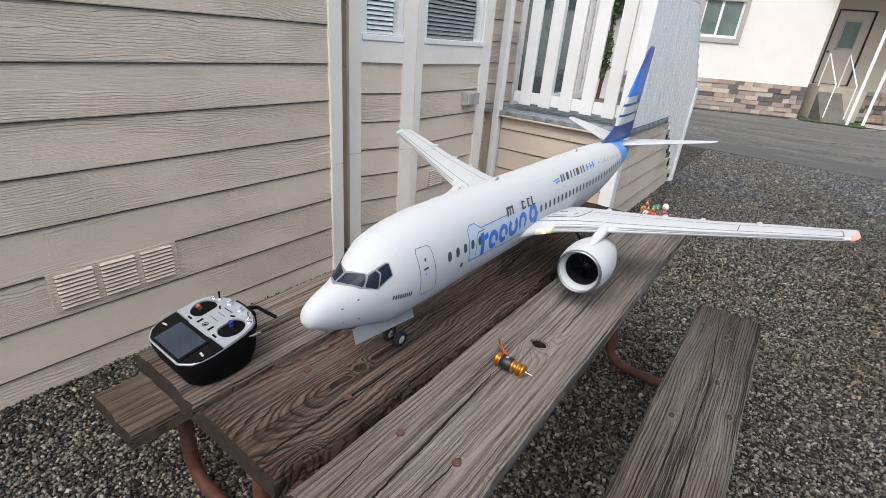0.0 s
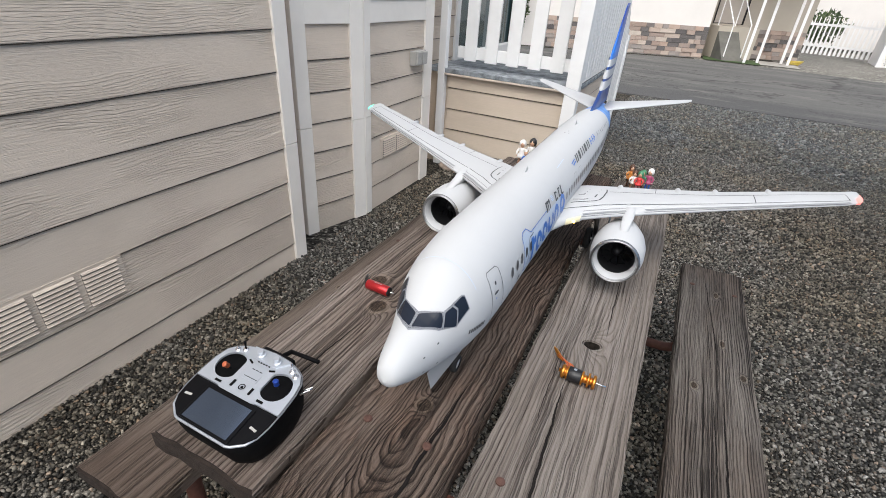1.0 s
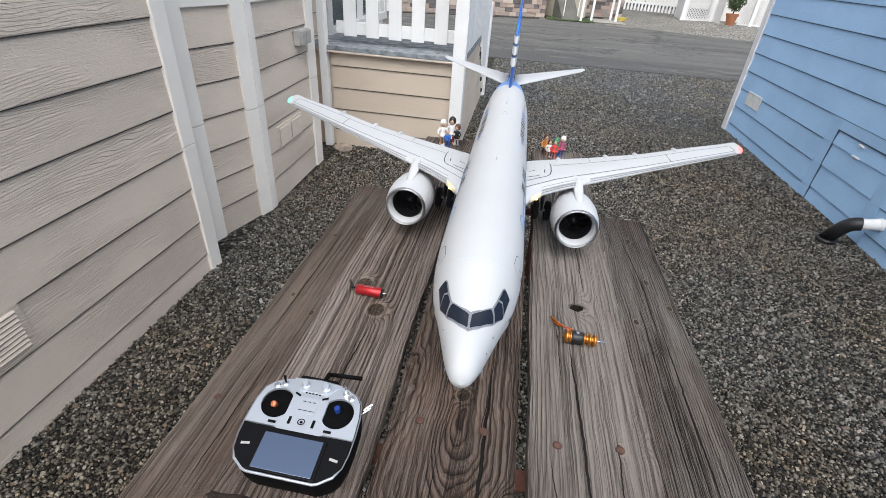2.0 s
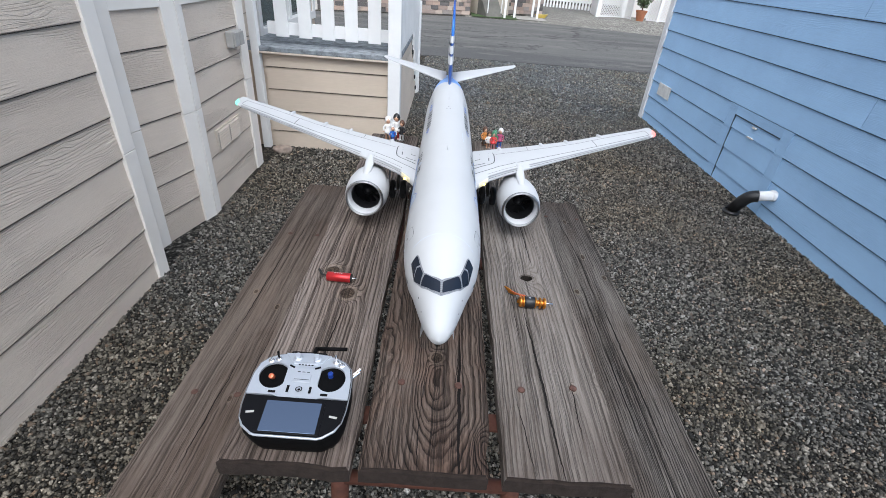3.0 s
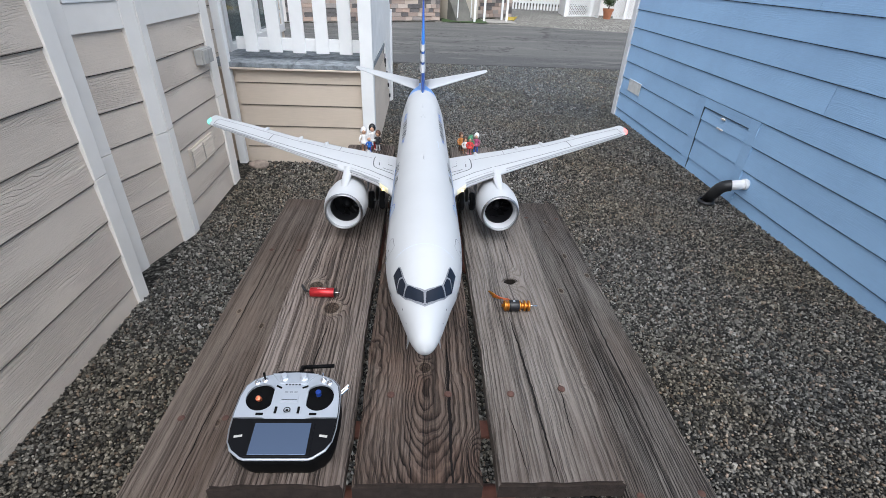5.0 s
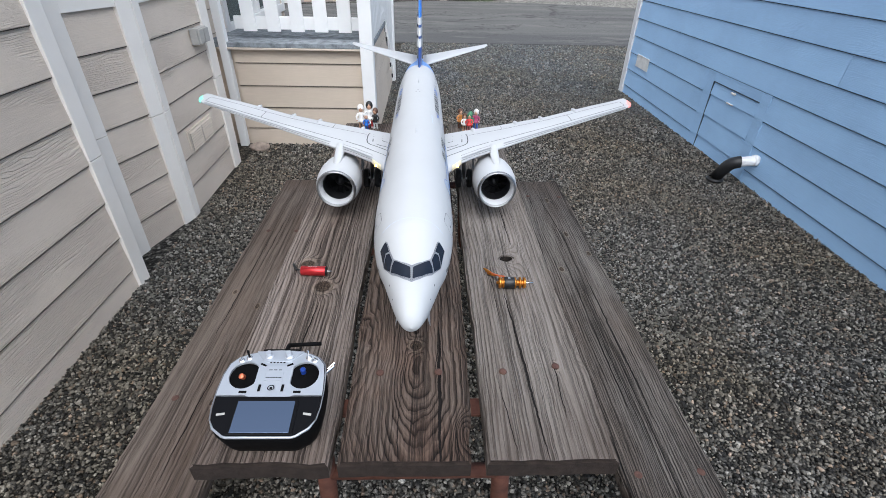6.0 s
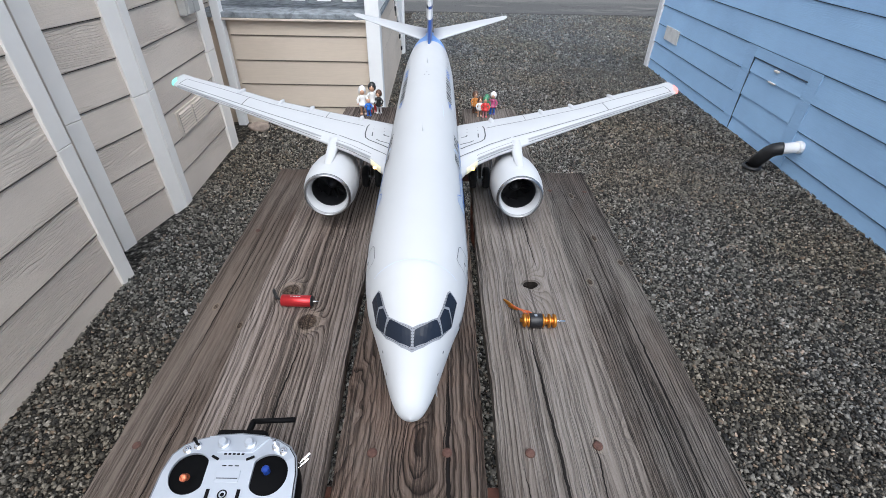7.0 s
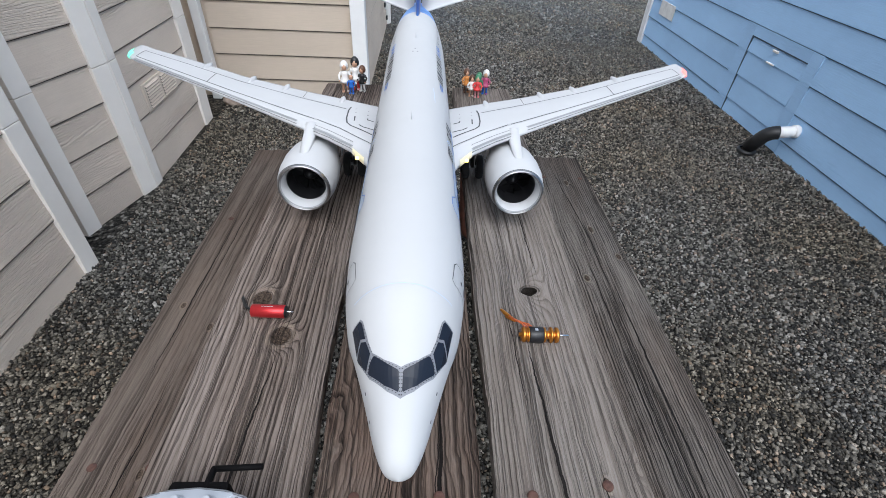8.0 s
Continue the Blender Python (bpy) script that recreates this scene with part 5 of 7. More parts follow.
for sx in (1, -1):
    secs = []
    for x, le, te, z, t in WING:
        secs.append([(sx * x, le + a, z + u) for a, u in foil(te - le, t)])
    wing = part("wing", loft(secs), M_FOAM, plane, "swept white wing with dark panel lines", True)
    # panel lines on the upper skin
    def span_line(f0, f1, x0, x1, wd, mt=M_LINE, nm="panel_line"):
        pts = [wing_top(sx * (x0 + (x1 - x0) * k / 40), f0 + (f1 - f0) * k / 40) for k in range(41)]
        part(nm, strip(pts, wd), mt, wing)
    def skin_line(pts, wd, mt=M_LINE, nm="panel_line"):
        dense = []
        for (xa, sa), (xb, sb) in zip(pts, pts[1:]):
            k = max(2, int(math.hypot(xb - xa, sb - sa) / 0.008))
            for i in range(k):
                x, st = xa + (xb - xa) * i / k, sa + (sb - sa) * i / k
                le, te, z, t = wing_row(x)
                dense.append(wing_top(sx * x, (st - le) / (te - le)))
        part(nm, strip(dense, wd), mt, wing)
    span_line(0.205, 0.17, 0.245, 0.79, 0.0026)
    skin_line([(0.088, 0.738), (0.100, 0.749), (0.178, 0.818), (0.245, 0.861)], 0.0026)
    span_line(0.68, 0.66, 0.178, 0.79, 0.0020)
    span_line(0.985, 0.965, 0.12, 0.80, 0.0016, M_GREYLINE)
    span_line(0.062, 0.062, 0.285, 0.79, 0.0085, M_GREYLINE, "slat_gap")
    span_line(0.018, 0.018, 0.285, 0.79, 0.0030, M_SLAT, "slat_gap")
    span_line(0.045, 0.052, 0.138, 0.240, 0.0120, M_GREYLINE, "slat_gap")
    span_line(0.085, 0.100, 0.138, 0.240, 0.0018, M_SLAT, "slat_gap")
    span_line(0.012, 0.012, 0.138, 0.240, 0.0030, M_SLAT, "slat_gap")
    for x, f0, f1, wd in ((0.555, 0.19, 0.66, 0.0024), (0.790, 0.17, 0.66, 0.0024), (0.30, 0.70, 0.97, 0.0016)):
        part("panel_line", strip([wing_top(sx * x, f0 + (f1 - f0) * k / 8) for k in range(9)], wd), M_LINE, wing)
    # walkway outline and dashes near the root
    skin_line([(0.168, 0.968), (0.171, 0.940), (0.169, 0.880), (0.164, 0.850), (0.153, 0.834), (0.128, 0.815), (0.100, 0.792), (0.092, 0.788)], 0.0034)
    for pts in ([(0.153, 0.957), (0.153, 0.952)], [(0.151, 0.928), (0.151, 0.922)], [(0.150, 0.897), (0.148, 0.866), (0.147, 0.862)], [(0.121, 0.948), (0.121, 0.942)], [(0.119, 0.916), (0.119, 0.910)],
                [(0.118, 0.890), (0.116, 0.880), (0.104, 0.874), (0.098, 0.873)], [(0.134, 0.842), (0.122, 0.830), (0.100, 0.821), (0.092, 0.819)]):
        skin_line(pts, 0.0032, M_LINE, "walkway_dash")
    # flap track fairings under the trailing edge
    for x in (0.20, 0.36, 0.46, 0.60):
        le, te, z, t = wing_row(x)
        bm = lathe([(-0.075, 0.0), (-0.06, 0.006), (-0.03, 0.010), (0.0, 0.0085), (0.018, 0.004), (0.022, 0.0)], (sx * x, te, z - 0.002), 'y', 12)
        part("flap_fairing", bm, M_FOAM, wing, "", True)
    # lenses that wrap the leading edge at the tip and at the root
    def edge_lens(nm, x0, x1, along, mt, lb, taper=1.0):
        bm = bmesh.new()
        rows = []
        for k in range(9):
            x = x0 + (x1 - x0) * k / 8
            le, te, z, t = wing_row(x)
            c = te - le
            reach = along * (1 + (taper - 1) * k / 8)
            row = []
            for j in range(13):
                q = (j - 6) / 6
                f = min(1.0, reach * q * q / c)
                yt = 5 * t * (0.2969 * math.sqrt(f) - 0.126 * f - 0.3516 * f * f + 0.2843 * f ** 3 - 0.1015 * f ** 4)
                u = c * (yt * 1.15 + 0.002) if q >= 0 else c * (-yt * 0.75 - 0.002)
                row.append(bm.verts.new((sx * x, le + c * f - 0.0010 * (1 - abs(q)), z + u + 0.0012 * (1 if q > 0 else -1 if q < 0 else 0))))
            rows.append(row)
        for ra, rb in zip(rows, rows[1:]):
            for j in range(12):
                bm.faces.new((ra[j], ra[j + 1], rb[j + 1], rb[j]))
        bmesh.ops.recalc_face_normals(bm, faces=bm.faces)
        part(nm, bm, mt, wing, lb, True)
    edge_lens("tip_light", 0.806, 0.827, 0.030, M_RED if sx > 0 else M_GREEN, "lit red tip light" if sx > 0 else "lit green tip light", 1.3)
    edge_lens("landing_light", 0.108, 0.138, 0.007, M_LAMPLENS, "lit warm landing light lens")
    le, te, z, t = wing_row(0.122)
    part("landing_bulb", box((sx * 0.122 - 0.007, le - 0.0022, z - 0.002), (sx * 0.122 + 0.007, le + 0.004, z + 0.005), 0.0015), M_LAMP, wing, "glowing amber lamp")

    # engine
    ex, es, ez = 0.250, 0.682, 0.113
    eng = new("engine")
    eng.parent = plane
    eng["label"] = "white engine nacelle with bare metal inlet lip"
    eng.location = (sx * ex, es, ez)
    eng.rotation_euler = (radians(-1.5), 0, radians(sx * 1.2))
    prof = [(0.006, 0.0600), (0.020, 0.0640), (0.050, 0.0680), (0.090, 0.0685), (0.130, 0.064), (0.170, 0.054), (0.205, 0.045), (0.206, 0.042), (0.19, 0.039)]
    part("nacelle", lathe(prof, (0, 0, 0), 'y', 48), M_FOAM, eng, "", True)
    part("inlet_lip", lathe([(0.006, 0.0602), (0.0015, 0.0588), (0.0, 0.0570), (0.0012, 0.0552), (0.004, 0.0545)], (0, 0, 0), 'y', 48), M_LIP, eng, "polished metal inlet lip", True)
    part("lip_seam", lathe([(0.0062, 0.0604), (0.0078, 0.0610)], (0, 0, 0), 'y', 48), M_LINE, eng, "", True)
    part("lip_seam", lathe([(0.0042, 0.0540), (0.0066, 0.0526)], (0, 0, 0), 'y', 48), M_GREYLINE, eng, "", True)
    part("inlet_duct", lathe([(0.004, 0.0545), (0.012, 0.0500), (0.022, 0.0478), (0.034, 0.0470)], (0, 0, 0), 'y', 40), M_FOAM, eng, "", True)
    part("fan_duct", lathe([(0.034, 0.0468), (0.10, 0.045), (0.18, 0.038)], (0, 0, 0), 'y', 40), M_BLACK, eng, "", True)
    part("spinner", lathe([(0.060, 0.0), (0.064, 0.008), (0.075, 0.0155), (0.09, 0.019)], (0, 0, 0), 'y', 20), M_BLACK, eng, "", True)
    for k in range(12):
        bm = bmesh.new()
        vs = [bm.verts.new(p) for p in ((-0.003, 0.074, 0.016), (0.007, 0.084, 0.016), (0.012, 0.088, 0.045), (-0.008, 0.076, 0.045))]
        bm.faces.new(vs)
        bmesh.ops.solidify(bm, geom=bm.faces[:], thickness=0.001)
        bmesh.ops.transform(bm, matrix=Matrix.Rotation(2 * math.pi * k / 12, 4, 'Y'), verts=bm.verts)
        part("fan_blade", bm, M_BLACK, eng)
    part("exhaust_cone", lathe([(0.19, 0.030), (0.235, 0.018), (0.25, 0.0)], (0, 0, 0), 'y', 24), M_LIP, eng, "", True)
    # pylon
    le, te, z, t = wing_row(ex)
    secs = []
    for zz0, s0, s1, hw in ((ez + 0.052, 0.712, 0.90, 0.010), (ez + 0.066, 0.728, 0.91, 0.014), (z - 0.004, le - 0.024, 0.93, 0.0165), (z + 0.0125, le + 0.006, 0.90, 0.013)):
        c = s1 - s0
        ring = []
        for k in range(16):
            a = 2 * math.pi * k / 16
            f = 0.5 - 0.5 * math.cos(a)
            ring.append((sx * ex + hw * math.copysign(abs(math.sin(a)) ** 0.45, math.sin(a)) * (1.1 - 0.5 * f), s0 + c * f, zz0))
        secs.append(ring)
    part("pylon", loft(secs), M_FOAM, plane, "", True)

    # horizontal stabiliser
    ST = [(0.015, 1.620, 1.865, 0.286, 0.08), (0.06, 1.660, 1.878, 0.291, 0.08), (0.330, 1.918, 1.998, 0.319, 0.075), (0.347, 1.955, 2.000, 0.321, 0.05)]
    part("stabiliser", loft([[(sx * x, le + a, z + u * 0.8) for a, u in foil(te - le, t)] for x, le, te, z, t in ST]), M_FOAM, plane, "white swept tailplane", True)

# fin with dorsal fillet, painted blue with pale bars
FIN = [(0.296, 1.40, 1.852, 0.028), (0.320, 1.470, 1.860, 0.045), (0.340, 1.530, 1.864, 0.065), (0.372, 1.598, 1.866, 0.08), (0.45, 1.652, 1.878, 0.085), (0.513, 1.698, 1.888, 0.09), (0.60, 1.768, 1.905, 0.09), (0.668, 1.825, 1.919, 0.09), (0.682, 1.848, 1.922, 0.06)]
fin = part("fin", loft([[(u * 0.95 - 0.0 * z, le + a, z) for a, u in foil(te - le, t)] for z, le, te, t in FIN]), M_TAILBLUE, plane, "blue fin with white bars", True)


def fin_edge(z):
    zs = [f[0] for f in FIN]
    return tuple(float(np.interp(z, zs, [f[i] for f in FIN])) for i in (1, 2, 3))


for sx in (1, -1):
    for z0, z1, f0, f1 in ((0.372, 0.404, 0.0, 0.86), (0.413, 0.445, 0.0, 0.96), (0.455, 0.482, 0.0, 0.58)):
        bm = bmesh.new()
        grid = []
        for i in range(9):
            row = []
            for j in range(3):
                z = z0 + (z1 - z0) * j / 2 + 0.006 * (i / 8 - 0.5)
                le, te, t = fin_edge(z)
                f = f0 + (f1 - f0) * (i / 8) ** 1.8
                c = te - le
                half = c * (5 * t * (0.2969 * math.sqrt(f) - 0.126 * f - 0.3516 * f * f + 0.2843 * f ** 3 - 0.1015 * f ** 4) * 1.15 + 0.002) * 0.95 + 0.0012
                row.append(bm.verts.new((sx * (half if i else 0.0), le + c * f - (0.0012 if i == 0 else 0.0), z)))
            grid.append(row)
        for i in range(8):
            for j in range(2):
                bm.faces.new((grid[i][j], grid[i + 1][j], grid[i + 1][j + 1], grid[i][j + 1]))
        part("fin_bar", bm, M_FOAM, plane, "white painted bar on the fin")

# ---- airliner markings, glazing and undercarriage ----
def decal(name, polys, mat, parent, off=0.0007, label=""):
    """Thin painted shapes on the hull, a part each; an outline is a list of (station, degrees from the crown)."""
    if len(polys) > 1:
        return [decal(name, [p], mat, parent, off, label) for p in polys]
    bm = bmesh.new()
    for poly in polys:
        vs = [bm.verts.new((s, a / 500.0, 0)) for s, a in poly]
        bm.faces.new(vs)
    ss = [v.co.x for v in bm.verts]
    aa = [v.co.y for v in bm.verts]
    k = math.floor(min(ss) / 0.012) * 0.012
    while k < max(ss):
        bmesh.ops.bisect_plane(bm, geom=bm.verts[:] + bm.edges[:] + bm.faces[:], plane_co=(k, 0, 0), plane_no=(1, 0, 0))
        k += 0.012
    k = math.floor(min(aa) / 0.012) * 0.012
    while k < max(aa):
        bmesh.ops.bisect_plane(bm, geom=bm.verts[:] + bm.edges[:] + bm.faces[:], plane_co=(0, k, 0), plane_no=(0, 1, 0))
        k += 0.012
    for v in bm.verts:
        v.co = hull(v.co.x, radians(v.co.y * 500.0), off)
    bmesh.ops.recalc_face_normals(bm, faces=bm.faces)
    return part(name, bm, mat, parent, label)


def rounded(s0, s1, a0, a1, cut=0.25):
    ds, da = (s1 - s0) * cut, (a1 - a0) * cut
    return [(s0 + ds, a0), (s1 - ds, a0), (s1, a0 + da), (s1, a1 - da), (s1 - ds, a1), (s0 + ds, a1), (s0, a1 - da), (s0, a0 + da)]


def hull_line(name, pts, width, mat, parent, closed=False, off=0.0008):
    path = []
    pts = pts + [pts[0]] if closed else pts
    for (s0, a0), (s1, a1) in zip(pts, pts[1:]):
        n = max(2, int(max(abs(s1 - s0) / 0.008, abs(a1 - a0) / 4)))
        path += [hull(s0 + (s1 - s0) * k / n, radians(a0 + (a1 - a0) * k / n), off) for k in range(n)]
    path.append(hull(pts[-1][0], radians(pts[-1][1]), off))
    def up(p):
        t, b, w = (smooth_at(BODY_S, a, p.y) for a in (BODY_T, BODY_B, BODY_W))
        return Vector((p.x / max(w, 1e-3) ** 2, 0, (p.z - (t + b) / 2) / max((t - b) / 2, 1e-3) ** 2)).normalized()
    return part(name, strip(path, width, up), mat, parent)


def hull_text(name, word, s0, s1, a0, a1, tall, g, mat, parent):
    """Spaced lettering wrapped on the hull between two stations, one part a letter."""
    n = len(word)
    for k, ch in enumerate(word):
        fc = bpy.data.curves.new("letter", 'FONT')
        fc.body = ch
        tmp = bpy.data.objects.new("letter", fc)
        me = bpy.data.meshes.new_from_object(tmp)
        bm = bmesh.new()
        bm.from_mesh(me)
        bpy.data.objects.remove(tmp)
        bpy.data.curves.remove(fc)
        bpy.data.meshes.remove(me)
        w = max(v.co.x for v in bm.verts)
        q = k if g > 0 else n - 1 - k
        f = q / n
        c = s0 + (s1 - s0) * (q + 0.5) / n
        base = a0 + (a1 - a0) * f
        for v in bm.verts:
            up = v.co.y / 0.7
            v.co = hull(c + g * ((v.co.x - w / 2) * 0.024 + up * 0.003), radians(g * (base - tall * up)), 0.0010)
        part(name, bm, mat, parent)


M_GLAZE = material("smoked_cockpit_glass", (0.014, 0.019, 0.031), 0.22, spec=0.25)
M_FRAME = paint_material("grey_window_frame", (0.24, 0.25, 0.28), 0.5, 0.15, 40.0)
M_WIN = material("dark_cabin_window", (0.06, 0.065, 0.075), 0.3)
M_LOGO = material("blue_marking", (0.03, 0.16, 0.55), 0.4)
M_LOGOP = material("pale_blue_marking", (0.50, 0.66, 0.90), 0.4)
M_INK = material("dark_grey_marking", (0.045, 0.05, 0.06), 0.5)
M_GREYINK = material("grey_marking", (0.15, 0.17, 0.20), 0.5)
M_PALE = material("pale_marking", (0.46, 0.54, 0.66), 0.5)

for g in (1, -1):
    decal("cockpit_frame", [[(0.0625, 0.0), (0.0710, g * 21), (0.0923, g * 51), (0.1215, g * 72), (0.1530, g * 66), (0.1530, g * 48), (0.1483, g * 45.3), (0.1259, g * 42.8), (0.1134, g * 38.9), (0.1024, g * 22.2), (0.0935, 0.0)]],
          M_FRAME, plane, 0.0006, "grey riveted cockpit window frame")
    decal("windscreen", [[(0.0692, g * 4.4), (0.0700, g * 3.0), (0.0714, g * 2.5), (0.0890, g * 3.0), (0.0905, g * 4.2), (0.0978, g * 18.8), (0.1090, g * 35.5), (0.1096, g * 38.2), (0.1046, g * 46), (0.0985, g * 50.6), (0.0960, g * 50.2), (0.0772, g * 24.3)]], M_GLAZE, plane, 0.0013, "dark smoked windscreen pane")
    decal("side_window", [[(0.1010, g * 54), (0.1165, g * 67.5), (0.1215, g * 69.5), (0.1305, g * 54), (0.1265, g * 45.8), (0.1135, g * 42)]], M_GLAZE, plane, 0.0013, "dark cockpit side pane")
    decal("side_window", [[(0.1240, g * 69.3), (0.1510, g * 64.3), (0.1510, g * 49.0), (0.1475, g * 47.0), (0.1295, g * 46.0), (0.1335, g * 54)]], M_GLAZE, plane, 0.0013, "dark cockpit side pane")
    # rivets along the frame
    dots = bmesh.new()
    edge = [(0.0665, g * 2), (0.0748, g * 23), (0.0945, g * 50.4), (0.1205, g * 70.6)]
    edge2 = [(0.0915, g * 2), (0.0995, g * 20.5), (0.1108, g * 38), (0.1265, g * 44.2), (0.1480, g * 46.2)]
    edge3 = [(0.0660, g * 1.6), (0.0915, g * 1.6)]
    edge4 = [(0.0990, g * 51.5), (0.1110, g * 40)]
    for ed in (edge, edge2, edge3, edge4):
        for (s0, a0), (s1, a1) in zip(ed, ed[1:]):
            n = max(3, int((hull(s0, radians(a0)) - hull(s1, radians(a1))).length / 0.0042))
            for k in range(n):
                c = hull(s0 + (s1 - s0) * k / n, radians(a0 + (a1 - a0) * k / n), 0.0011)
                add_lathe(dots, [(0.0, 0.0), (0.0004, 0.0009)], tuple(c), 'z', 6)
    part("rivets", dots, M_INK, plane, "row of dark rivets")["kind"] = "stuff"
    # front door
    hull_line("door_line", [(0.216, g * 50), (0.246, g * 52), (0.2535, g * 56), (0.2635, g * 104), (0.260, g * 108), (0.2205, g * 108.5), (0.2165, g * 104), (0.2125, g * 54)], 0.0013, M_INK, plane, True)
    decal("door_handle", [rounded(0.2235, 0.2395, g * 75.5, g * 78.0)], M_INK, plane, 0.0009)
    decal("door_window", [rounded(0.2295, 0.2345, g * 64.5, g * 68.5)], M_INK, plane, 0.0009)
    decal("placard", [rounded(0.2290, 0.2325, g * 82, g * 84)], M_LOGO, plane, 0.0009)
    # cabin windows
    s = 0.307
    while s < 1.50:
        if not 0.44 < s < 0.735:
            decal("cabin_window", [rounded(s - 0.0064, s + 0.0064, g * 72.5, g * 84.0, 0.25)], M_WIN, plane, 0.0008)
        s += 0.0297
    for c in (0.866, 0.925):
        hull_line("exit_line", [(c - 0.013, g * 62), (c + 0.013, g * 62), (c + 0.016, g * 66), (c + 0.016, g * 92), (c + 0.013, g * 96), (c - 0.013, g * 96), (c - 0.016, g * 92), (c - 0.016, g * 66)], 0.0012, M_GREYLINE, plane, True)
    decal("static_port", [rounded(0.349, 0.359, g * 94, g * 101, 0.35)], M_INK, plane)
    # nose markings
    for s0, a0 in ((0.052, 70), (0.052, 108), (0.082, 66), (0.082, 108)):
        decal("nose_mark", [rounded(s0, s0 + 0.004, g * a0, g * (a0 + 3))], M_INK, plane)
    for k in range(9):
        decal("small_marking", [rounded(0.149 + k * 0.0052, 0.1525 + k * 0.0052, g * (91.5 + k * 0.55), g * (97.5 + k * 0.55), 0.2)], M_INK, plane)
    # large emblem: pale panel with a blue edge and round blue shapes
    out = [(0.3815, g * 98), (0.384, g * 58), (0.395, g * 54), (0.415, g * 54), (0.436, g * 63), (0.560, g * 63)]
    hull_line("emblem_edge", out, 0.0020, M_LOGO, plane)
    hull_line("emblem_edge", [(0.3815, g * 98), (0.56, g * 103), (0.700, g * 103)], 0.0020, M_LOGO, plane)
    decal("emblem_panel", [[(0.384, g * 97), (0.386, g * 60), (0.396, g * 56), (0.414, g * 56), (0.436, g * 64.5), (0.5195, g * 64.5), (0.5195, g * 101.5)]], M_PALE, plane, 0.0005)
    decal("emblem_panel", [[(0.5205, g * 78.3), (0.70, g * 78.3), (0.70, g * 102), (0.5205, g * 101.5)]], M_PALE, plane, 0.0005)
    decal("emblem_panel", [[(0.52, g * 64.5), (0.70, g * 68), (0.70, g * 78), (0.52, g * 78)]], M_PALE, plane, 0.0006)
    hull_line("emblem_edge", [(0.408, g * 96), (0.415, g * 72), (0.424, g * 67), (0.450, g * 67)], 0.0020, M_INK, plane)
    decal("emblem_stroke", [[(0.430, g * 70), (0.446, g * 70), (0.446, g * 100), (0.432, g * 100)], [(0.4465, g * 74), (0.463, g * 72), (0.463, g * 80), (0.4465, g * 82)]], M_LOGO, plane, 0.0012)

    def ring_shape(c, m, rs, ra, gap=None):
        polys = []
        n = 14
        for k in range(n):
            if gap and k in gap:
                continue
            t0, t1 = 2 * math.pi * k / n, 2 * math.pi * (k + 1) / n
            polys.append([(c + rs * math.cos(t0), g * (m + ra * math.sin(t0))), (c + rs * math.cos(t1), g * (m + ra * math.sin(t1))),
                          (c + rs * 0.45 * math.cos(t1), g * (m + ra * 0.45 * math.sin(t1))), (c + rs * 0.45 * math.cos(t0), g * (m + ra * 0.45 * math.sin(t0)))])
        return polys
    for c, m, rs, ra, gap in ((0.487, 86, 0.022, 13, (1,)), (0.536, 85, 0.022, 13, (1,)), (0.588, 83, 0.026, 14, (9, 10, 11)), (0.640, 83, 0.022, 14, (2, 3, 4)), (0.700, 79, 0.024, 14, ())):
        for poly in ring_shape(c, m, rs, ra, gap):
            decal("emblem_blob", [poly], M_LOGO, plane, 0.0012)
    decal("emblem_stroke", [[(0.716, g * 80), (0.729, g * 78), (0.727, g * 100), (0.712, g * 106), (0.690, g * 102), (0.692, g * 97), (0.708, g * 98)]], M_LOGO, plane, 0.0012)
    for s0, w in ((0.564, 0.008), (0.578, 0.006), (0.592, 0.006), (0.644, 0.008), (0.676, 0.008), (0.700, 0.008)):
        decal("dark_stroke", [[(s0, g * 53), (s0 + w, g * 53.5), (s0 + w - 0.003, g * 66), (s0 - 0.003, g * 66)]], M_INK, plane, 0.0012)
    decal("dark_stroke", [[(0.564, g * 53), (0.598, g * 54), (0.597, g * 57), (0.563, g * 56)], [(0.676, g * 53.5), (0.692, g * 54), (0.692, g * 56), (0.676, g * 55.5)], [(0.676, g * 64), (0.692, g * 64.5), (0.692, g * 66.5), (0.676, g * 66)],
                          [(0.644, g * 53), (0.662, g * 55), (0.662, g * 57.5), (0.644, g * 55.5)], [(0.644, g * 64), (0.662, g * 63), (0.662, g * 65.5), (0.644, g * 66.5)], [(0.700, g * 64.5), (0.718, g * 65), (0.718, g * 67.5), (0.700, g * 67)]], M_INK, plane, 0.00125)
    for r in (0.006, 0.012, 0.018):
        hull_line("arc_mark", [(0.612 + r * math.cos(t), g * (60 - 400 * r * math.sin(t))) for t in [k * 0.35 - 0.2 for k in range(6)]], 0.0018, M_LOGOP, plane)
    # title along the aft body: slanted strokes, a blue swoosh and spaced grey strokes
    decal("swoosh", [[(0.862, g * 46), (0.905, g * 44), (0.905, g * 46), (0.862, g * 48)], [(0.872, g * 50), (0.905, g * 48), (0.905, g * 50.5), (0.872, g * 52.5)]], M_LOGO, plane, 0.001)
    for k, (w, gap) in enumerate(((0.010, 0.008), (0.010, 0.014), (0.020, 0.012), (0.009, 0.016), (0.009, 0.012), (0.022, 0.012), (0.010, 0.006), (0.010, 0.010))):
        s0 = 0.912 + (0, 0.018, 0.042, 0.078, 0.104, 0.126, 0.164, 0.186)[k]
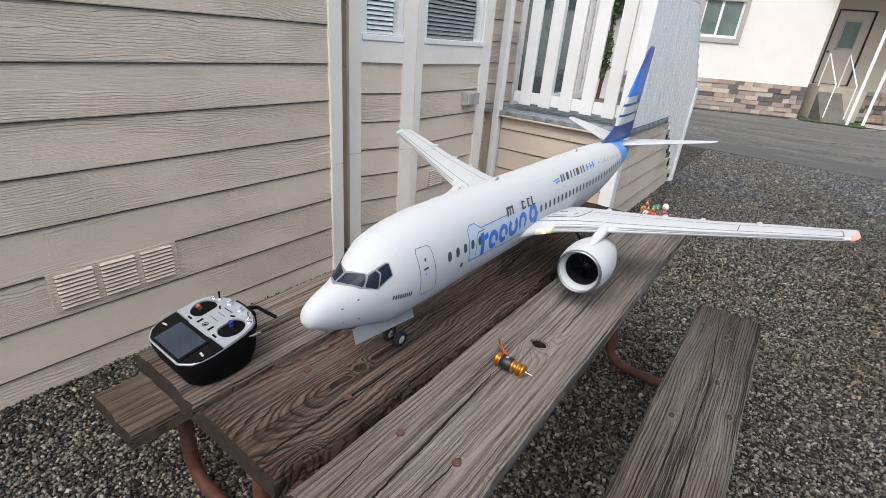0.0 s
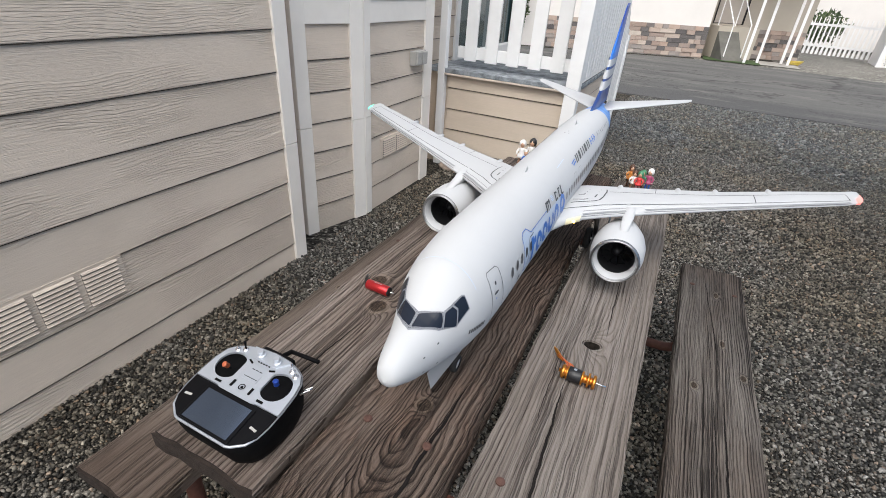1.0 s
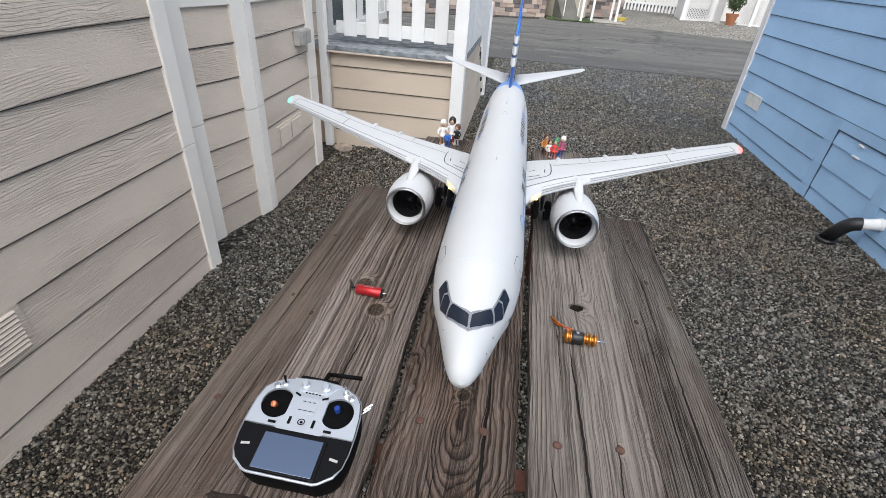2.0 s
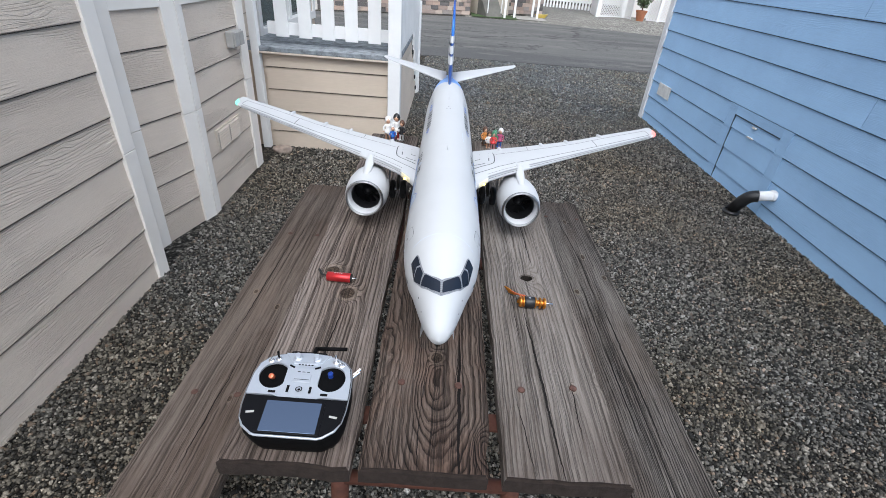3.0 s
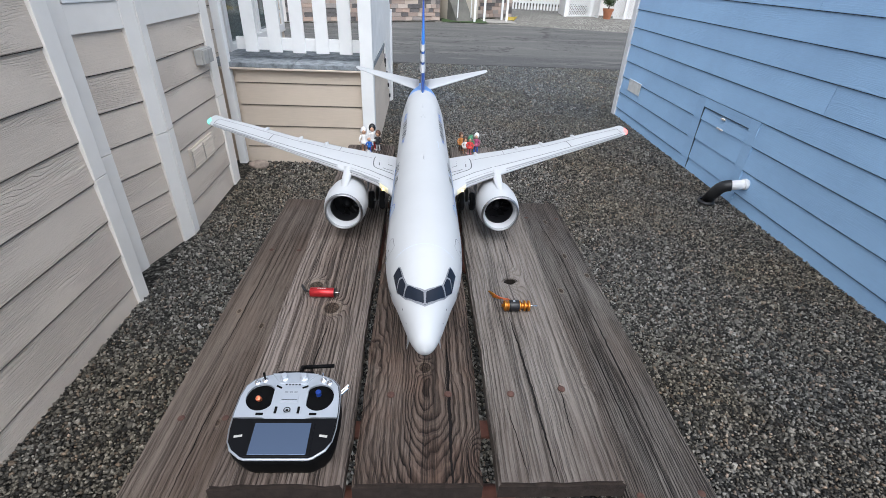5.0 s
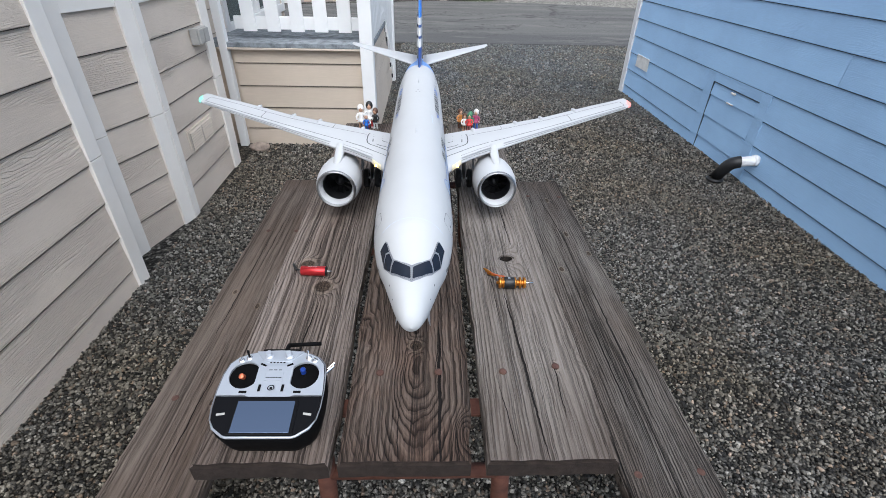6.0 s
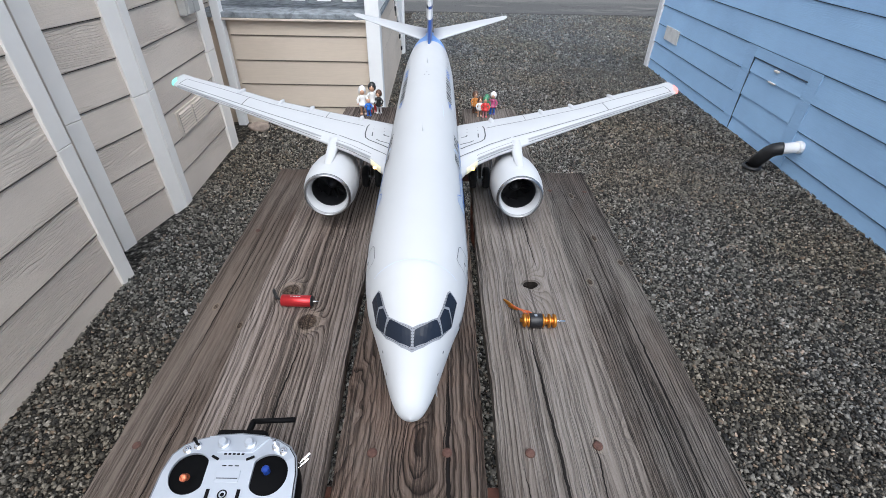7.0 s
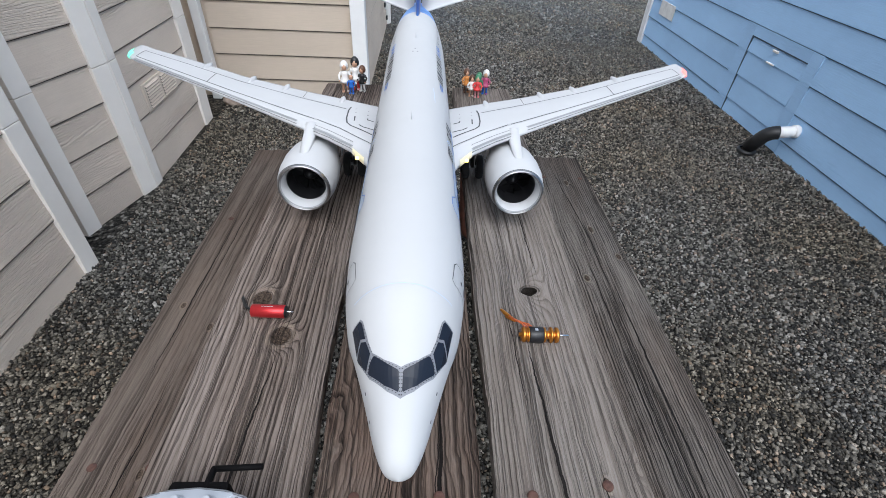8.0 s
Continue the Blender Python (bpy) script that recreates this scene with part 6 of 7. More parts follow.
        decal("title_stroke", [[(s0, g * 53.5), (s0 + w, g * 53.5), (s0 + w + 0.010, g * 40.5), (s0 + 0.010, g * 40.5)]], M_INK, plane, 0.001)
    for s0 in (1.128, 1.160, 1.186):
        decal("title_stroke", [[(s0, g * 53), (s0 + 0.009, g * 53), (s0 + 0.020, g * 41), (s0 + 0.011, g * 41)], [(s0 + 0.009, g * 49), (s0 + 0.024, g * 49), (s0 + 0.026, g * 46.5), (s0 + 0.011, g * 46.5)]], M_LOGO, plane, 0.001)
    hull_text("title_word", "AIRLINES", 1.240, 1.485, 52.5, 62.0, 8.0, g, M_GREYINK, plane)

# crown aerials, hatch marks, seam lines
for s, h in ((0.62, 0.012), (1.18, 0.014)):
    bm = loft([[(u * 0.5, s + a, smooth_at(BODY_S, BODY_T, s) - 0.002) for a, u in foil(0.022, 0.16, 8)], [(u * 0.4, s + 0.008 + a, smooth_at(BODY_S, BODY_T, s) + h) for a, u in foil(0.012, 0.14, 8)]])
    part("aerial", bm, M_FOAM, plane, "", True)
for sdeg in ((1.05, -4), (1.05, 4), (1.075, 0)):
    decal("crown_mark", [rounded(sdeg[0], sdeg[0] + 0.008, sdeg[1] - 1.5, sdeg[1] + 1.5)], M_GREYLINE, plane)
hull_line("seam_line", [(0.178, k * 6 - 54) for k in range(19)], 0.0008, M_LOGOP, plane, False, 0.0006)
hull_line("seam_line", [(0.75, 33), (0.83, 31)], 0.0010, M_LOGOP, plane)

# nose gear
gear = new("nose_gear")
gear.parent = plane
gear["label"] = "nose gear with twin black tyres and white hubs"
gear.location = (0.0, 0.240, 0.0)


def wheel(parent, x, r, w, hub):
    seg = 28
    part("tyre", lathe([(-w / 2, r * 0.55), (-w / 2, r * 0.86), (-w * 0.36, r * 0.97), (0.0, r), (w * 0.36, r * 0.97), (w / 2, r * 0.86), (w / 2, r * 0.55)], (x, 0, r), 'x', seg), M_TYRE, parent, "", True)
    part("rim", lathe([(-w * 0.42, 0.0), (-w * 0.42, r * 0.30), (-w * 0.36, r * 0.56), (w * 0.36, r * 0.56), (w * 0.42, r * 0.30), (w * 0.42, 0.0)], (x, 0, r), 'x', seg), hub, parent, "white wheel hub", True)


wheel(gear, -0.0165, 0.0195, 0.013, M_FOAM)
wheel(gear, 0.0165, 0.0195, 0.013, M_FOAM)
part("strut", tube([(0, 0, 0.0195), (0, -0.004, 0.06), (0, -0.004, 0.112)], [0.004, 0.0045, 0.0065], 14), M_LIP, gear, "metal oleo strut", True)
part("axle", tube([(-0.022, 0, 0.0195), (0.022, 0, 0.0195)], 0.003, 10), M_LIP, gear)
for g in (1, -1):
    bm = bmesh.new()
    rows = []
    for i in range(9):
        s = 0.083 + (0.262 - 0.083) * i / 8
        zt = 0.130 - 0.022 * (i / 8)
        zb = 0.097 - 0.020 * (i / 8)
        rows.append([bm.verts.new((g * (0.027 + 0.009 * (j / 3)), s, zt + (zb - zt) * j / 3)) for j in range(4)])
    for i in range(8):
        for j in range(3):
            bm.faces.new((rows[i][j], rows[i + 1][j], rows[i + 1][j + 1], rows[i][j + 1]))
    bmesh.ops.solidify(bm, geom=bm.faces[:], thickness=0.0018)
    part("gear_door", bm, M_FOAM, plane, "open white nose gear door")
    mg = new("main_gear")
    mg.parent = plane
    mg["label"] = "main gear leg with two black tyres"
    mg.location = (g * 0.168, 0.948, 0.0)
    wheel(mg, -0.020, 0.034, 0.019, M_BLACK)
    wheel(mg, 0.020, 0.034, 0.019, M_BLACK)
    part("strut", tube([(0, 0, 0.034), (-g * 0.004, -0.004, 0.10), (-g * 0.008, -0.006, 0.178)], [0.006, 0.007, 0.009], 14), M_LIP, mg, "metal oleo strut", True)
    part("axle", tube([(-0.028, 0, 0.034), (0.028, 0, 0.034)], 0.004, 10), M_LIP, mg)
    part("side_brace", tube([(-g * 0.004, 0, 0.09), (-g * 0.07, 0.01, 0.155)], 0.004, 10), M_BLACK, mg)
    part("leg_door", box((g * 0.030 - 0.0012, -0.03, 0.075), (g * 0.030 + 0.0012, 0.028, 0.170), 0.001), M_FOAM, mg)

# ---- radio transmitter ----
M_SILVER = material("silver_plastic", (0.50, 0.53, 0.58), 0.30, 0.55)
sv = Net(M_SILVER)
sv.bump(sv.noise(sv.coord(), 900.0, 2, 0.5), 0.08, 0.0005)
M_CASE = paint_material("matte_black_case", (0.003, 0.003, 0.0035), 0.65, 0.15, 30.0)
M_CASE.node_tree.nodes["Principled BSDF"].inputs["Specular IOR Level"].default_value = 0.12
M_GLOSSBLK = material("gloss_black_panel", (0.003, 0.003, 0.004), 0.28, spec=0.18)
M_SCREEN = material("grey_lcd_screen", (0.190, 0.245, 0.350), 0.12, 1.0)
M_CHROME = material("chrome", (0.75, 0.75, 0.76), 0.15, 1.0)
M_GREYRIM = material("dull_grey_plastic", (0.20, 0.21, 0.23), 0.4, 0.3)
M_WELL = paint_material("smoked_gimbal_plastic", (0.030, 0.027, 0.028), 0.22, 0.6, 60.0)
M_REDANO = material("red_anodised", (0.48, 0.13, 0.06), 0.35, 0.5)
M_BLUEANO = material("blue_anodised", (0.02, 0.06, 0.32), 0.35, 0.4)

tx = thing("radio_transmitter", "silver and black radio transmitter with colour screen", "transmitter", at=(-0.2505, 0.004, TZ))
tx.rotation_euler = (0, 0, radians(-0.5))
tx.scale = (0.955, 0.94, 1.0)
HALF = [(0.0, 0.0070), (0.056, 0.0070), (0.064, 0.0095), (0.084, 0.023), (0.094, 0.039), (0.098, 0.062), (0.099, 0.095), (0.097, 0.128), (0.091, 0.152), (0.079, 0.167), (0.060, 0.177), (0.035, 0.184), (0.0, 0.187)]
OUTLINE = HALF + [(-x, y) for x, y in HALF[-2:0:-1]]


def tx_top(v):
    return 0.063 + 0.197 * min(v, 0.145) + 0.05 * max(0.0, v - 0.145)


def ring_at(across, along, fz):
    return [(x * across, 0.093 + (y - 0.093) * along, fz(y)) for x, y in OUTLINE]


body = loft([ring_at(0.86, 0.78, lambda v: 0.002), ring_at(0.90, 0.82, lambda v: 0.005), ring_at(0.95, 0.90, lambda v: 0.020), ring_at(1.0, 0.975, lambda v: 0.042), ring_at(1.005, 1.0, lambda v: tx_top(v) - 0.010), ring_at(0.985, 0.985, lambda v: tx_top(v) - 0.002)])
part("case", body, M_CASE, tx, "black moulded case", True)
part("foot", box((-0.05, 0.03, 0.0), (0.05, 0.15, 0.006), 0.002), M_CASE, tx)


def top_plate(bounds, z, thick):
    """The part of the outline between two lines across, as a plate that follows the sloping top."""
    v0, v1 = bounds
    bm = bmesh.new()
    xs = [(y, x) for x, y in HALF]
    ys = sorted({v0, v1, *[y for y, _ in xs if v0 < y < v1]})
    L, R = [], []
    for y in ys:
        w = float(np.interp(y, [a for a, _ in xs], [b for _, b in xs])) * 0.975
        zt = tx_top(y) + z
        L.append((-w, y, zt))
        R.append((w, y, zt))
    n = len(ys)
    top = [[bm.verts.new((p[0], p[1], p[2])), bm.verts.new((q[0], q[1], q[2]))] for p, q in zip(L, R)]
    for a, b in zip(top, top[1:]):
        bm.faces.new((a[0], a[1], b[1], b[0]))
    ext = bmesh.ops.extrude_face_region(bm, geom=bm.faces[:])
    bmesh.ops.translate(bm, vec=(0, 0, -thick), verts=[v for v in ext["geom"] if isinstance(v, bmesh.types.BMVert)])
    bmesh.ops.recalc_face_normals(bm, faces=bm.faces)
    return bm


slope = math.atan(0.197)


def on_top(u, v, up=0.0):
    return Matrix.Translation((u, v, tx_top(v) + up)) @ Matrix.Rotation(slope, 4, 'X')


# silver face with two round wells cut into it
face = bmesh.new()
loops = []
v0 = 0.0845
xs = [(y, x) for x, y in HALF]
w0 = float(np.interp(v0, [a for a, _ in xs], [b for _, b in xs])) * 0.978
outer = [(-w0, v0), (-0.045, v0), (-0.038, v0 - 0.003), (0.038, v0 - 0.003), (0.045, v0), (w0, v0)] + [(x * 0.978, y * 0.99) for x, y in HALF if y > v0] + [(-x * 0.978, y * 0.99) for x, y in HALF[-2::-1] if y > v0]
loops.append(outer)
WELL = 0.0285
for u in (-0.056, 0.056):
    flat = WELL * 0.80     # the side towards the middle is cut straight
    loops.append([(u + (max(-flat, WELL * math.cos(a)) if u > 0 else min(flat, WELL * math.cos(a))), 0.126 + WELL * math.sin(a)) for a in [2 * math.pi * k / 36 for k in range(36)]])
edges = []
for lp in loops:
    vs = [face.verts.new((x, y, tx_top(y) + 0.0012)) for x, y in lp]
    edges += [face.edges.new((vs[i], vs[(i + 1) % len(vs)])) for i in range(len(vs))]
fill = bmesh.ops.triangle_fill(face, edges=edges, use_beauty=True)
ext = bmesh.ops.extrude_face_region(face, geom=[f for f in fill["geom"] if isinstance(f, bmesh.types.BMFace)])
bmesh.ops.translate(face, vec=(0, 0, -0.0042), verts=[v for v in ext["geom"] if isinstance(v, bmesh.types.BMVert)])
bmesh.ops.recalc_face_normals(face, faces=face.faces)
part("face_plate", face, M_SILVER, tx, "silver face plate")
part("front_panel", top_plate((0.0095, 0.082), 0.0006, 0.003), M_GLOSSBLK, tx, "gloss black front panel")
part("screen_bezel", box((-0.0575, 0.0, -0.0010), (0.0575, 0.0660, 0.0010), 0.0006, on_top(0, 0.0105, 0.0014)), M_GLOSSBLK, tx)
part("screen", box((-0.0515, 0.0010, 0.0), (0.0515, 0.0610, 0.0012), 0.0003, on_top(0, 0.0120, 0.0020)), M_SCREEN, tx, "flat grey screen that mirrors the sky")
# silver rim round the front edge
front = [(x, y, tx_top(y) - 0.001) for x, y in OUTLINE if y < 0.062]
front = sorted([p for p in front if p[0] < 0], key=lambda p: -p[1]) + sorted([p for p in front if p[0] >= 0], key=lambda p: p[1])
bm = bmesh.new()
add_tube(bm, [Vector(p) for p in front], [0.0008] + [0.0024] * (len(front) - 2) + [0.0008], 10)
part("rim", bm, M_SILVER, tx, "bright silver rim", True)
sides = [(x, y, tx_top(y) - 0.0012) for x, y in OUTLINE]
bm = bmesh.new()
add_tube(bm, [Vector(p) for p in sides + sides[:1]], 0.0013, 8, False)
part("edge_seal", bm, M_GREYRIM, tx, "dull grey edge of the face", True)
for sx, mt in ((-1, M_REDANO), (1, M_BLUEANO)):
    gm = new("gimbal")
    gm.parent = tx
    gm["label"] = "stick gimbal in a dark round well"
    gm.matrix_basis = on_top(sx * 0.056, 0.126)
    part("well", lathe([(-0.0035, WELL + 0.0008), (-0.010, WELL * 0.97), (-0.018, WELL * 0.72), (-0.021, 0.0)], (0, 0, 0), 'z', 36), M_WELL, gm, "", True)
    part("well_bar", box((-WELL * 0.86, -0.0035, -0.010), (WELL * 0.86, 0.0035, -0.006), 0.001), M_WELL, gm)
    part("well_bar", box((-0.0035, -WELL * 0.80, -0.013), (0.0035, WELL * 0.80, -0.0105), 0.001), M_WELL, gm)
    part("yoke", box((-0.016, -0.006, -0.016), (0.016, 0.006, -0.010), 0.002), M_CASE, gm)
    tilt = Matrix.Translation((0, 0, -0.012)) @ Matrix.Rotation(radians(22 if sx < 0 else -6), 4, 'X')
    bm = lathe([(0, 0.0028), (0.016, 0.0026), (0.018, 0.0020)], (0, 0, 0), 'z', 12)
    bmesh.ops.transform(bm, matrix=tilt, verts=bm.verts)
    part("stick", bm, M_CHROME, gm)
    bm = lathe([(0.018, 0.0), (0.018, 0.0052), (0.022, 0.0046), (0.027, 0.0056), (0.029, 0.0042), (0.0295, 0.0)], (0, 0, 0), 'z', 10)
    bmesh.ops.transform(bm, matrix=tilt, verts=bm.verts)
    part("stick_end", bm, mt, gm, "red metal stick end" if sx < 0 else "blue metal stick end")
    # trims and switches
    part("trim_slot", box((-0.007, -0.0022, 0), (0.007, 0.0022, 0.0016), 0.0006, on_top(sx * 0.050, 0.0905, 0.0012)), M_CASE, tx)
    part("trim_slot", box((-0.0024, -0.007, 0), (0.0024, 0.007, 0.0016), 0.0006, on_top(sx * 0.0215, 0.0985, 0.0012)), M_CASE, tx)
    part("trim_slot", box((-0.006, -0.0018, 0), (0.006, 0.0018, 0.0016), 0.0006, on_top(sx * 0.0255, 0.1475, 0.0012) @ Matrix.Rotation(radians(sx * 24), 4, 'Z')), M_CASE, tx)
    for du, dv, lean, hh in ((0.058, 0.1655, 12, 0.017), (0.071, 0.1590, 6, 0.006)):
        m = on_top(sx * du, dv, 0.001)
        bm = lathe([(0, 0.0062), (0.002, 0.0058), (0.003, 0.0040), (0.0045, 0.0038), (0.0045, 0.0)], (0, 0, 0), 'z', 14)
        bmesh.ops.transform(bm, matrix=m, verts=bm.verts)
        part("switch_nut", bm, M_CHROME, tx)
        bm = lathe([(0.004, 0.0016), (hh, 0.0026), (hh + 0.002, 0.0018), (hh + 0.0022, 0.0)], (0, 0, 0), 'z', 10)
        bmesh.ops.transform(bm, matrix=m @ Matrix.Rotation(radians(-lean), 4, 'X'), verts=bm.verts)
        part("switch_lever", bm, M_CHROME if sx > 0 or hh < 0.01 else M_CASE, tx)
    for dv in (0.150, 0.142) if sx > 0 else ():
        part("side_lever", tube([(sx * 0.094, dv, 0.078), (sx * 0.108, dv + 0.012, 0.084)], [0.0022, 0.0026], 8), M_CHROME, tx)
    bm = lathe([(0, 0.0085), (0.003, 0.0085), (0.004, 0.0066), (0.010, 0.0060), (0.011, 0.0050), (0.011, 0.0)], (0, 0, 0), 'z', 20)
    bmesh.ops.transform(bm, matrix=on_top(sx * 0.0195, 0.1685, 0.0034), verts=bm.verts)
    part("knob", bm, M_SILVER, tx, "round silver dial")
    part("panel_key", box((-0.0075, -0.0022, 0), (0.0075, 0.0022, 0.0010), 0.0006, on_top(sx * 0.0770, 0.048, 0.0008) @ Matrix.Rotation(radians(-sx * 8), 4, 'Z')), M_OUTLET, tx)
for k in range(5):
    part("marking", box((-0.0020, -0.0012, 0), (0.0020, 0.0012, 0.0003), 0, on_top(-0.013 + k * 0.0064, 0.1535, 0.0013)), M_CASE, tx)
for k in range(3):
    part("marking", box((-0.003, -0.0007, 0), (0.003, 0.0007, 0.0003), 0, on_top(-0.009 + k * 0.009, 0.1365, 0.0013)), M_CASE, tx)
part("power_switch", box((-0.017, -0.0085, 0), (0.017, 0.0085, 0.0012), 0.0006, on_top(0, 0.1225, 0.0012)), M_SILVER, tx, "rectangular silver switch plate")
part("switch_line", box((-0.015, -0.0005, 0), (0.015, 0.0005, 0.0014), 0, on_top(0, 0.1195, 0.0013)), M_CASE, tx)
part("emblem", lathe([(0.0016, 0.0066), (0.0020, 0.0062), (0.0020, 0.0052), (0.0016, 0.0048)], (0, 0.0985, tx_top(0.0985) + 0.001), 'z', 24), M_CASE, tx)
part("emblem", lathe([(0.0016, 0.0028), (0.0022, 0.0020), (0.0022, 0.0)], (0, 0.0985, tx_top(0.0985)), 'z', 14), M_CASE, tx)
part("back_shell", box((-0.044, 0.176, 0.040), (0.034, 0.201, 0.0865), 0.008), M_CASE, tx, "black rear housing")
raised = bmesh.new()
plate = [raised.verts.new((x, y, tx_top(y) + 0.0036)) for x, y in ((-0.026, 0.1560), (0.026, 0.1560), (0.046, 0.1800), (-0.046, 0.1800))]
raised.faces.new(plate)
lift = bmesh.ops.extrude_face_region(raised, geom=raised.faces[:])
bmesh.ops.translate(raised, vec=(0, 0, -0.0026), verts=[v for v in lift["geom"] if isinstance(v, bmesh.types.BMVert)])
bmesh.ops.recalc_face_normals(raised, faces=raised.faces)
part("dial_plate", raised, M_SILVER, tx, "raised silver plate under the dials")
part("antenna", tube([(0.000, 0.222, 0.074), (0.068, 0.225, 0.076)], 0.0042, 12), M_CASE, tx, "black folded antenna", True)
part("antenna_base", tube([(0.004, 0.176, 0.082), (0.004, 0.200, 0.082), (0.002, 0.222, 0.074)], 0.0046, 12), M_CASE, tx)

# ---- two brushless motors lying on the planks ----
M_REDCAN = material("red_anodised_can", (0.50, 0.030, 0.035), 0.30, 0.6)
M_GOLD = material("gold_anodised_metal", (0.66, 0.27, 0.05), 0.28, 0.9)
M_WIREB = material("black_wire", (0.015, 0.015, 0.015), 0.5)
M_WIREO = material("orange_wire", (0.45, 0.10, 0.03), 0.5)

red = thing("red_motor", "red cylindrical brushless motor with black wires", "motor", at=(-0.308, 0.553, TZ + 0.0135))
red.rotation_euler = (0, 0, radians(-2))
part("can", lathe([(0.0, 0.0), (0.0, 0.0122), (0.001, 0.0132), (0.064, 0.0132), (0.065, 0.0126)], (0, 0, 0), 'x', 32), M_REDCAN, red, "red anodised can", True)
part("end_cap", lathe([(0.065, 0.0126), (0.0675, 0.0120), (0.068, 0.010), (0.068, 0.0)], (0, 0, 0), 'x', 32), M_BLACK, red, "black end cap", True)
part("shaft", lathe([(0.068, 0.0017), (0.080, 0.0017), (0.0805, 0.0)], (0, 0, 0), 'x', 12), M_CHROME, red, "steel shaft", True)
for k in range(3):
    part("wire", tube(bend([(0.001, 0.003 - 0.003 * k, 0.002), (-0.018, 0.010 + 0.003 * k, -0.006), (-0.036, 0.042 + 0.003 * k, -0.0105)], 0.012), 0.0018, 8), M_WIREB, red)
for k in range(4):
    bm = box((0.020 + k * 0.006, -0.0008, 0.01315), (0.0245 + k * 0.006, 0.0008, 0.0134))
    part("marking", bm, M_FOAM, red)

gold = thing("gold_motor", "black and gold finned brushless motor with bullet connectors", "motor", at=(0.214, 0.497, TZ + 0.0159))
gold.rotation_euler = (0, 0, radians(-1))
part("rear_cap", lathe([(-0.004, 0.0), (-0.004, 0.0042), (0.001, 0.0045), (0.001, 0.0120), (0.003, 0.0145), (0.008, 0.0148), (0.0085, 0.0105), (0.0115, 0.0105), (0.012, 0.0146), (0.015, 0.0146), (0.0155, 0.0120)], (0, 0, 0), 'x', 28), M_GOLD, gold, "gold rear bell", True)
part("can", lathe([(0.0155, 0.0120), (0.0155, 0.0148), (0.0165, 0.0156), (0.041, 0.0156), (0.042, 0.0148), (0.042, 0.0105)], (0, 0, 0), 'x', 32), M_BLACK, gold, "black centre can", True)
part("finned_head", lathe([(0.042, 0.0105), (0.0425, 0.0146), (0.0460, 0.0148), (0.0468, 0.0085), (0.0545, 0.0082), (0.0552, 0.0150), (0.0590, 0.0152), (0.0598, 0.0080), (0.0648, 0.0080), (0.0655, 0.0146), (0.0700, 0.0148), (0.0718, 0.0130), (0.073, 0.0)], (0, 0, 0), 'x', 28), M_GOLD, gold, "gold finned head", True)
part("shaft", lathe([(0.073, 0.0018), (0.092, 0.0018), (0.0925, 0.0)], (0, 0, 0), 'x', 12), M_CHROME, gold, "steel shaft", True)
part("label_patch", box((0.025, -0.0030, 0.0146), (0.031, 0.0030, 0.0158), 0.0002), M_SILVER, gold)
for k in range(3):
    p0, p1 = Vector((0.030 - 0.006 * k, 0.009, 0.004 - 0.003 * k)), Vector((-0.004 - 0.006 * k, 0.040 + 0.004 * k, -0.006 + 0.002 * k))
    part("wire", tube([p0, p0.lerp(p1, 0.4) + Vector((0, 0.002, 0.004)), p1], 0.0017, 8), M_WIREO, gold, "orange wire")
    d = (p1 - p0).normalized()
    part("connector", tube([p1, p1 + d * 0.016, p1 + d * 0.024], [0.0034, 0.0034, 0.0022], 10), M_GOLD, gold, "gold bullet connector")


